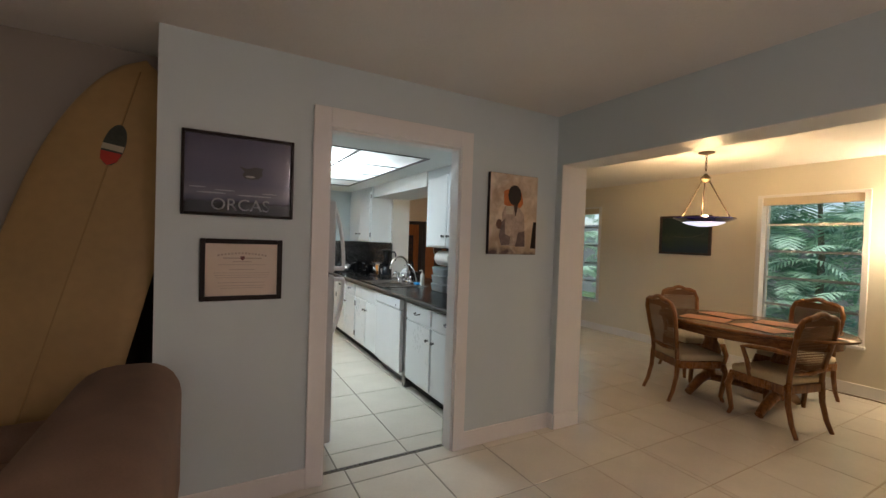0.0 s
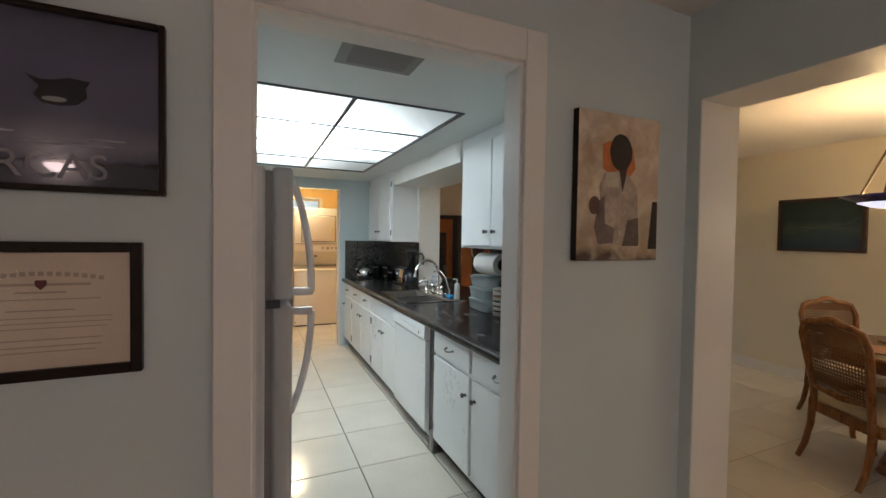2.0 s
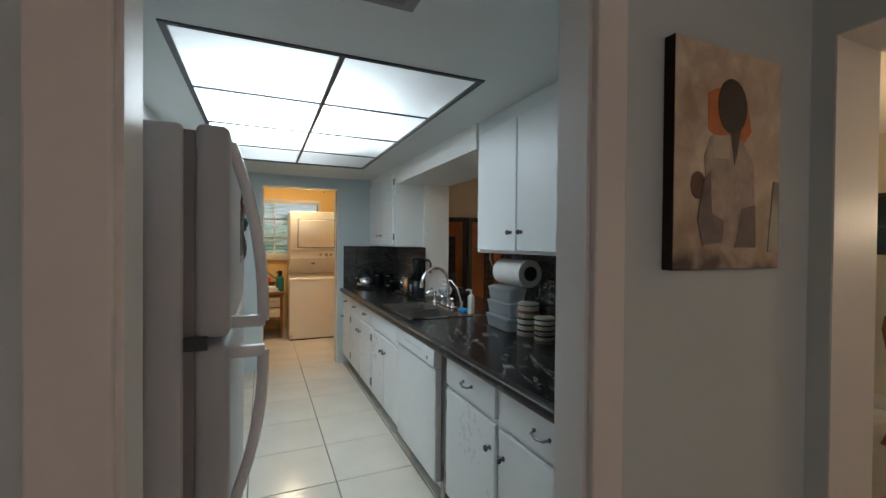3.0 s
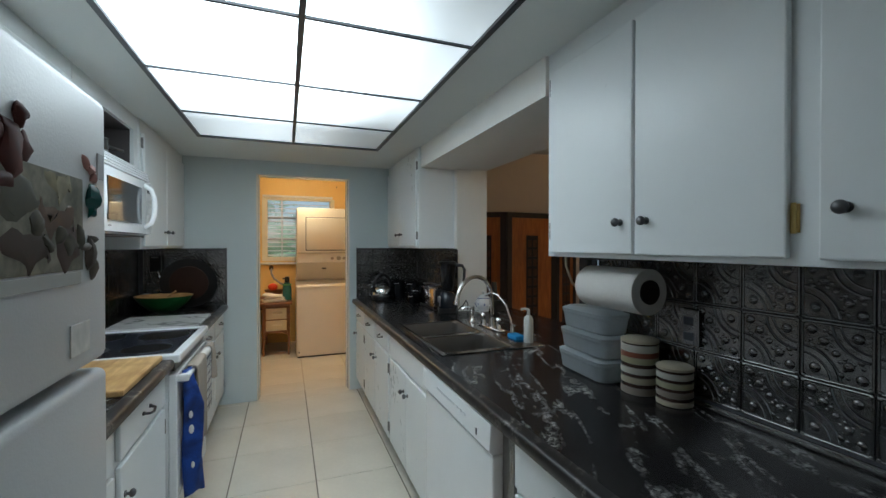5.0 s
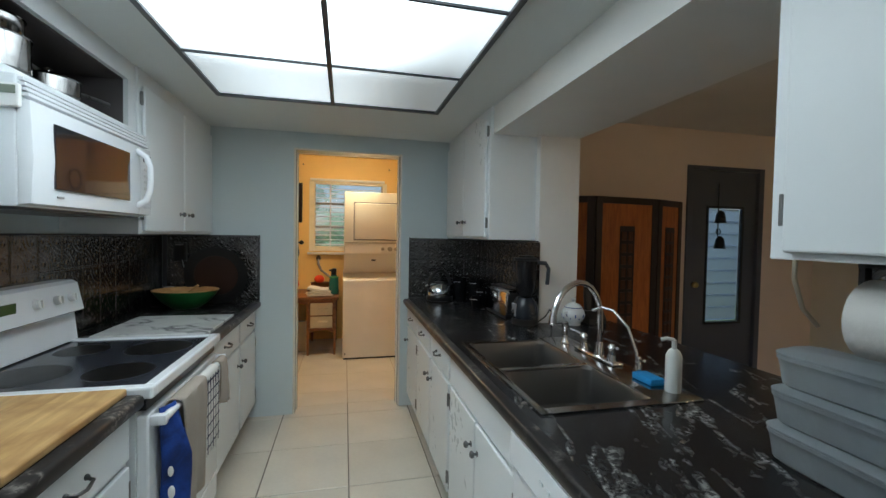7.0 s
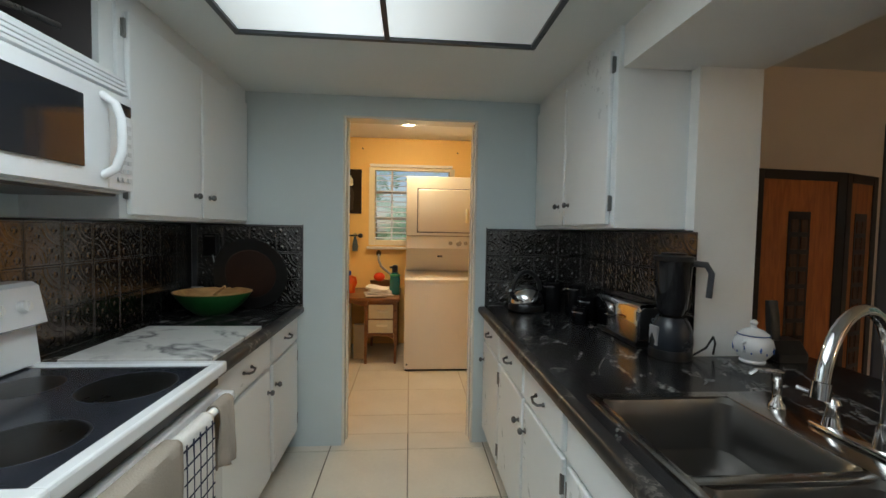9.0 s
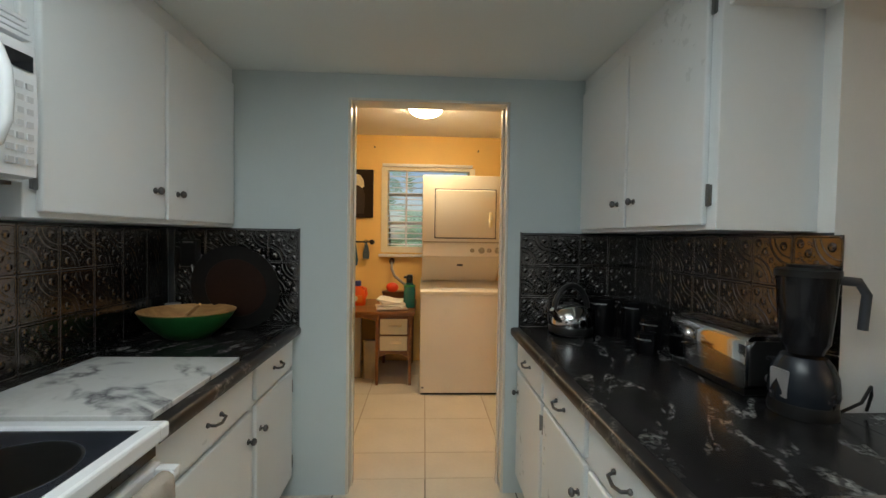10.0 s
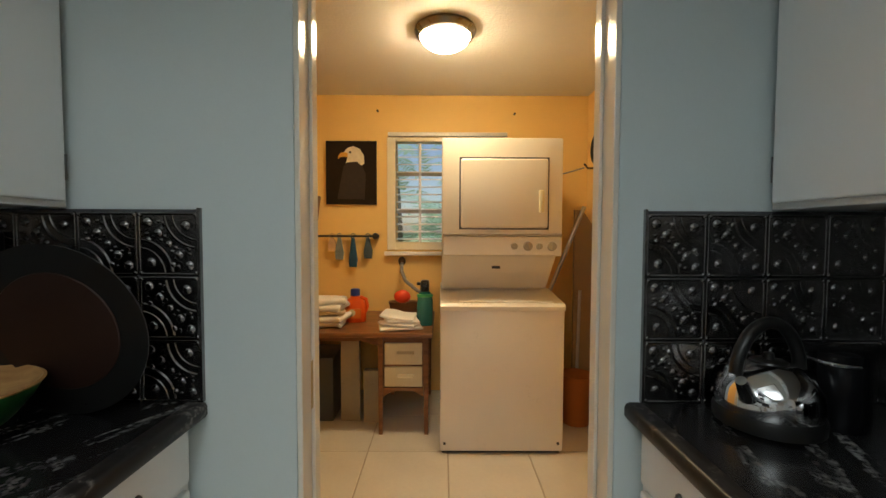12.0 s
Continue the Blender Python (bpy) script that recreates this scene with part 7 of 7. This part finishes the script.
part("beak", P([(0.96, 1.955), (0.985, 1.95), (0.985, 1.915), (0.955, 1.92), (0.925, 1.915), (0.908, 1.90), (0.912, 1.93), (0.93, 1.95)], "y", EY - 0.003, EY - 0.001), mat("yellow_beak_paint", (0.7, 0.36, 0.04), 0.6), hd)
part("eye", C((1.005, EY - 0.003, 1.955), (1.005, EY - 0.001, 1.955), 0.009, seg=12), M_BLACK, hd)

# peg rail with hanging cloths
pr = thing("peg_rail", (0.98, END, 1.27), "black iron rail with finials on the wall", "rail")
b = C((0.70, END - 0.05, 1.28), (1.24, END - 0.05, 1.28), 0.009, seg=10)
part("rod", b, M_BLACK, pr)
for x in (0.72, 1.21):
    b = S((x, END - 0.05, 1.28), 0.028, seg=12)
    C((x, END - 0.05, 1.28), (x, END, 1.28), 0.012, seg=8, bm=b)
    part("finial", b, M_BLACK, pr, "", True)
for x, z0, col, label in ((0.86, 1.16, (0.55, 0.36, 0.2), "cream cloth hanging from the rail"), (0.92, 1.09, (0.2, 0.25, 0.26), "grey-blue cloth hanging from the rail"), (1.03, 1.03, (0.02, 0.07, 0.13), "dark blue cloth hanging from the rail"), (1.15, 1.10, (0.06, 0.09, 0.12), "slate grey cloth hanging from the rail")):
    b = P([(x - 0.012, 1.27), (x + 0.012, 1.27), (x + 0.036, z0 + 0.06), (x + 0.03, z0), (x - 0.03, z0), (x - 0.034, z0 + 0.06)], "y", END - 0.07, END - 0.045, bev=0.008)
    T(arc((x, END - 0.055, 1.28), 0.02, 0, 300, 10, "xz"), 0.004, 6, bm=b)
    single("hanging_cloth", b, mat("rail_cloth", col, 0.9, var=0.25, scale=20), (x, END - 0.05, z0), label, "cloth", "cloths on the peg rail")
wp = thing("wall_pocket", (0.68, END, 1.36), "brown woven wall pocket with tissue", "wall pocket")
part("pocket", P([(0.62, 1.60), (0.76, 1.60), (0.73, 1.37), (0.65, 1.37)], "y", END - 0.1, END - 0.002, bev=0.006), M_CANE, wp)
part("tissue", S((0.69, END - 0.05, 1.62), 0.045, (1, 0.6, 0.7), seg=10), M_PAPER, wp, "", True)
for x, z in ((1.225, 2.29), (2.33, 2.27)):
    single("wall_nail", C((x, END - 0.03, z), (x, END, z), 0.008, seg=8), M_BRONZE, (x, END, z), "dark nail in the yellow wall", "nail")

# ceiling lamp
cl = thing("laundry_ceiling_lamp", (1.76, 9.33, 2.42), "flush ceiling lamp with a nickel ring and lit bowl", "ceiling light")
part("ring", L([(0.165, 0), (0.17, -0.015), (0.155, -0.04), (0.14, -0.045), (0.135, -0.03)], (1.76, 9.33, 2.42), 36), M_STEEL, cl, "brushed nickel ring", True)
part("bowl", L([(0.138, -0.035), (0.125, -0.07), (0.09, -0.095), (0.04, -0.105), (0, -0.107)], (1.76, 9.33, 2.42), 32), M_LBOWL, cl, "lit frosted bowl", True)

# ironing board, boards and racket at the side wall
ib = thing("ironing_board", (2.75, 9.98, 0), "folded ironing board leaning on the side wall", "ironing board")
b = P([(0.0, 0.0), (0.17, 0.0), (0.18, 0.8), (0.13, 1.25), (0.06, 1.35), (0.0, 1.36)], "y", -0.02, 0.02, bev=0.006)
b.transform(Matrix.Translation((2.70, 10.02, 0.12)))
part("board", b, mat("tan_cover", (0.36, 0.25, 0.14), 0.9, var=0.1), ib)
part("brace", C((2.50, 9.98, 0.85), (2.76, 9.985, 1.50), 0.014, seg=8), M_ALU, ib)
part("leg", C((2.72, 9.99, 0.0), (2.74, 9.99, 0.9), 0.012, seg=8), M_ALU, ib)
single("leaning_board", B(2.86, 2.925, 9.55, 9.72, 0.0, 1.5, 0.004), mat("brown_board", (0.16, 0.09, 0.05), 0.6), (2.9, 9.63, 0), "brown board leaning at the laundry wall", "board")
single("orange_bin", L([(0.09, 0), (0.11, 0.33), (0.115, 0.34), (0.1, 0.33), (0, 0.02)], (2.68, 9.86, 0), 20), mat("orange_brown_plastic", (0.35, 0.11, 0.02), 0.4), (2.68, 9.86, 0), "orange-brown bin beside the washer", "bin")
hk = thing("wall_hook", (2.93, 10.18, 1.84), "black ring hanging from a wall hook", "hook")
part("ring", T(arc((2.915, 10.18, 1.95), 0.11, 0, 360, 24, "yz"), 0.012, 8), M_BLACK, hk)
part("bracket", T([(2.93, 10.18, 1.80), (2.84, 10.16, 1.80), (2.81, 10.15, 1.83)], 0.008, 6), M_BRONZE, hk)
single("clothes_line", T([(2.45, 10.38, 1.78), (2.65, 10.36, 1.765), (2.81, 10.15, 1.80)], 0.005, 6), M_GASKET, (2.45, 10.38, 1.78), "grey cord strung across the corner", "cord")

# ---- outdoors ----
structure("ground", B(-400, 400, -400, 400, -0.4, -0.3), M_OUTDOOR, "green lawn around the house", "ground")


def fronds(name, at, n, length, seed, label, material):
    """A clump of arching fern-like fronds with many leaflets."""
    rnd = random.Random(seed)
    vs, fs = [], []
    for _ in range(n):
        a, el, ln2 = rnd.uniform(0, 2 * math.pi), rnd.uniform(0.3, 1.25), length * rnd.uniform(0.6, 1.1)
        z0 = rnd.uniform(0.0, at[3])
        d = Vector((math.cos(a), math.sin(a), 0))
        side = Vector((-d.y, d.x, 0))
        p = Vector((at[0] + rnd.uniform(-at[4], at[4]), at[1] + rnd.uniform(-at[5], at[5]), at[2] + z0))
        pts, v = [], (d * math.cos(el) + Vector((0, 0, math.sin(el))))
        for k in range(13):
            pts.append(p.copy())
            p = p + v * (ln2 / 12)
            v = (v + Vector((0, 0, -0.13))).normalized()
        for k in range(1, 13):
            w = ln2 * 0.30 * math.sin(math.pi * (k + 1) / 15) ** 0.7
            for s in (-1, 1):
                tip = pts[k] + side * s * w + (pts[k] - pts[k - 1]) * 1.6 + Vector((0, 0, -0.25 * w + rnd.uniform(-0.02, 0.02)))
                base = len(vs)
                q = (pts[k] - pts[k - 1]) * 0.32
                vs += [tuple(pts[k] - q), tuple((pts[k] + tip) / 2 - q * 0.9 + Vector((0, 0, 0.01))), tuple(tip), tuple((pts[k] + tip) / 2 + q * 0.9), tuple(pts[k] + q)]
                fs.append((base, base + 1, base + 2, base + 3, base + 4))
    e = thing(name, (at[0], at[1], -0.3), label, "plant")
    me = bpy.data.meshes.new("foliage")
    me.from_pydata([(x - at[0], y - at[1], z + 0.3) for x, y, z in vs], [], fs)
    me.materials.append(material)
    ob = new("foliage", me)
    ob.parent = e
    part("stem", T([(at[0], at[1], -0.3), (at[0] + 0.05, at[1], at[2] + at[3] * 0.5), (at[0], at[1] + 0.05, at[2] + at[3])], 0.06, 8, r1=0.02), M_BARK, e, "", True)


fronds("garden_shrub", (7.9, 3.9, 0.2, 2.3, 0.5, 1.0), 130, 0.75, 3, "green feathery shrub outside the dining window", M_LEAF)
fronds("garden_shrub", (9.4, 5.3, 0.0, 2.8, 0.9, 1.6), 150, 1.0, 4, "dark green shrub in the garden", M_LEAF2)
fronds("garden_shrub", (8.9, 7.7, 0.0, 2.4, 0.7, 1.3), 130, 0.8, 5, "green feathery shrub in the garden", M_LEAF)
fronds("garden_palm", (10.8, 6.4, 0.0, 3.6, 1.2, 2.2), 150, 1.3, 6, "tall dark green palm clump in the garden", M_LEAF2)
fronds("garden_shrub", (1.2, 11.9, 0.3, 2.0, 0.9, 0.5), 60, 0.6, 7, "green shrub outside the laundry window", M_LEAF)
fronds("garden_shrub", (2.2, 13.8, 0.0, 2.0, 1.8, 0.8), 70, 1.0, 8, "pale green shrub behind the laundry", M_LEAF)
structure("fence_backdrop", B(13.0, 13.1, -6, 20, -0.3, 2.2), mat("grey_fence_boards", (0.2, 0.21, 0.2), 0.9, var=0.2, stretch=(1, 6, 0.5)), "grey garden fence behind the shrubs", "fence")


# ---- floor tiles ----
def tile_mesh(w, d):
    b = B(-w / 2, w / 2, -d / 2, d / 2, -0.008, 0.0)
    top = [e for e in b.edges if all(v.co.z > -0.001 for v in e.verts)]
    bmesh.ops.bevel(b, geom=top, offset=0.0025, segments=1, affect="EDGES")
    me = bpy.data.meshes.new("floor_tile")
    b.to_mesh(me)
    b.free()
    me.materials.append(M_TILE)
    return me


floor = bpy.data.objects["floor"]
TW, TD, GAP = 0.479, 0.4825, 0.006
whole = tile_mesh(TW - GAP, TD - GAP)


def lay(x_first, y_first, x0, x1, y0, y1):
    """Tiles whose joints start at x_first, y_first, cut to the rectangle."""
    i0, i1 = math.floor((x0 - x_first) / TW), math.ceil((x1 - x_first) / TW)
    j0, j1 = math.floor((y0 - y_first) / TD), math.ceil((y1 - y_first) / TD)
    for i in range(i0, i1):
        for j in range(j0, j1):
            a, c = max(x_first + i * TW + GAP / 2, x0), min(x_first + (i + 1) * TW - GAP / 2, x1)
            p, q = max(y_first + j * TD + GAP / 2, y0), min(y_first + (j + 1) * TD - GAP / 2, y1)
            if c - a < 0.02 or q - p < 0.02:
                continue
            full = abs(c - a - TW + GAP) < 1e-4 and abs(q - p - TD + GAP) < 1e-4
            ob = new("floor_tile", whole if full else tile_mesh(c - a, q - p))
            ob.location = ((a + c) / 2, (p + q) / 2, 0)
            ob.parent = floor


lay(1.785, 5.605, 1.0, 2.40, 3.972, LAU + 0.02)
lay(1.785, 5.605, 0.40, 2.93, LAU + 0.024, END)
lay(1.345, 3.30, 0.37, 3.30, 0.9, 3.94)
lay(1.345, 3.30, 3.304, 6.35, 1.9, 7.95)
b = bmesh.new()
for x0, x1, y0, y1 in ((-2.6, 6.35, -2.6, 0.89), (-2.6, 0.365, 0.89, 4.33), (3.304, 6.35, 0.89, 1.895)):
    B(x0, x1, y0, y1, -0.008, 0, bm=b)
rest = part("floor_rest", b, M_TILE, floor)
rest["kind"] = "stuff"


# ---- pressed tin tiles ----
def tin_mesh():
    """A pressed square tile, 0.153 m, facing -y: raised border, four corner arcs, dots and a centre boss."""
    h = 0.0755
    b = B(-h, h, -0.0015, 0.0, -h, h)
    for s in (-1, 1):
        T([(s * (h - 0.003), -0.0015, -h + 0.003), (s * (h - 0.003), -0.0015, h - 0.003)], 0.0036, 8, bm=b)
        T([(-h + 0.003, -0.0015, s * (h - 0.003)), (h - 0.003, -0.0015, s * (h - 0.003))], 0.0042, 8, bm=b)
        for q in (-1, 1):
            S((s * (h - 0.006), -0.003, q * (h - 0.006)), 0.0055, (1, 0.8, 1), bm=b, seg=8)
    for cx, cz, a0 in ((-h, -h, 0), (h, h, 180)):
        for r, t in ((0.085, 0.0042), (0.066, 0.003)):
            T(arc((cx, -0.0015, cz), r, a0 + 6, a0 + 84, 8, "xz"), t, 6, bm=b)
    for x, z, r in ((0.026, -0.026, 0.012), (-0.026, 0.026, 0.012), (0.052, -0.052, 0.013), (-0.052, 0.052, 0.013), (0.010, -0.05, 0.008), (0.05, -0.010, 0.008), (-0.010, 0.05, 0.008), (-0.05, 0.010, 0.008), (-0.044, -0.044, 0.013), (0.044, 0.044, 0.013), (0, 0, 0.009)):
        S((x, -0.0012, z), r, (1, 0.55, 1), bm=b, seg=10)
    for k in range(7):
        a = radians(12 + k * 11)
        for cx, cz, s in ((-h, -h, 1), (h, h, -1)):
            S((cx + s * 0.102 * math.cos(a), -0.001, cz + s * 0.102 * math.sin(a)), 0.0055, (1, 0.55, 1), bm=b, seg=6)
    bmesh.ops.recalc_face_normals(b, faces=b.faces[:])
    me = bpy.data.meshes.new("tin_tile")
    b.to_mesh(me)
    b.free()
    me.shade_smooth()
    me.set_sharp_from_angle(angle=radians(50))
    me.materials.append(M_TIN)
    return me


TINM = tin_mesh()


def tin(parent, wall, fixed, start, count, step=1, top=1.366, pitch=0.1535, rise=0.1625, relief=1.0):
    """wall: 'x+' faces +x, 'x-' faces -x, 'y-' faces -y; relief: how deeply the pattern is pressed."""
    for i in range(count):
        for k in range(3):
            ob = new("tin_tile", TINM)
            u, z = start + step * pitch * (i + 0.5), top - rise * (k + 0.5)
            turn = {"y-": 0, "x+": 90, "x-": -90}[wall]
            ob.matrix_basis = (pose(u, fixed, z, 0, 0, 0) if wall == "y-" else pose(fixed, u, z, 0, 0, turn)) @ Matrix.Diagonal((pitch / 0.1535, relief, rise / 0.1536, 1))
            ob.parent = parent


tin(SP3, "y-", FAR - 0.0065, 2.262, 4)
tin(SP5, "y-", FAR - 0.0065, 1.132, 4, -1)
tin(SP2, "x-", XR - 0.0065, 8.07, 7, -1, 1.366, relief=0.5)
tin(SP1, "x-", XR - 0.0065, 5.432, 9, -1, 1.3625, 0.149, 0.152)
tin(SP4, "x+", XL + 0.0065, 8.07, 20, -1, relief=0.35)
b = B(XR - 0.02, XR - 0.006, 4.09, 5.425, 0.8805, 0.9, 0.006, seg=3)
structure("trim_splashback_foot", b, M_RIM, "shiny metal foot strip of the splashback", "trim")
b = B(2.258, 2.264, FAR - 0.012, FAR, 0.8805, 1.376)
B(1.129, 1.136, FAR - 0.012, FAR, 0.8805, 1.376, bm=b)
structure("trim_splashback_edge", b, M_TIN, "pewter metal edge strip of the splashback", "trim")
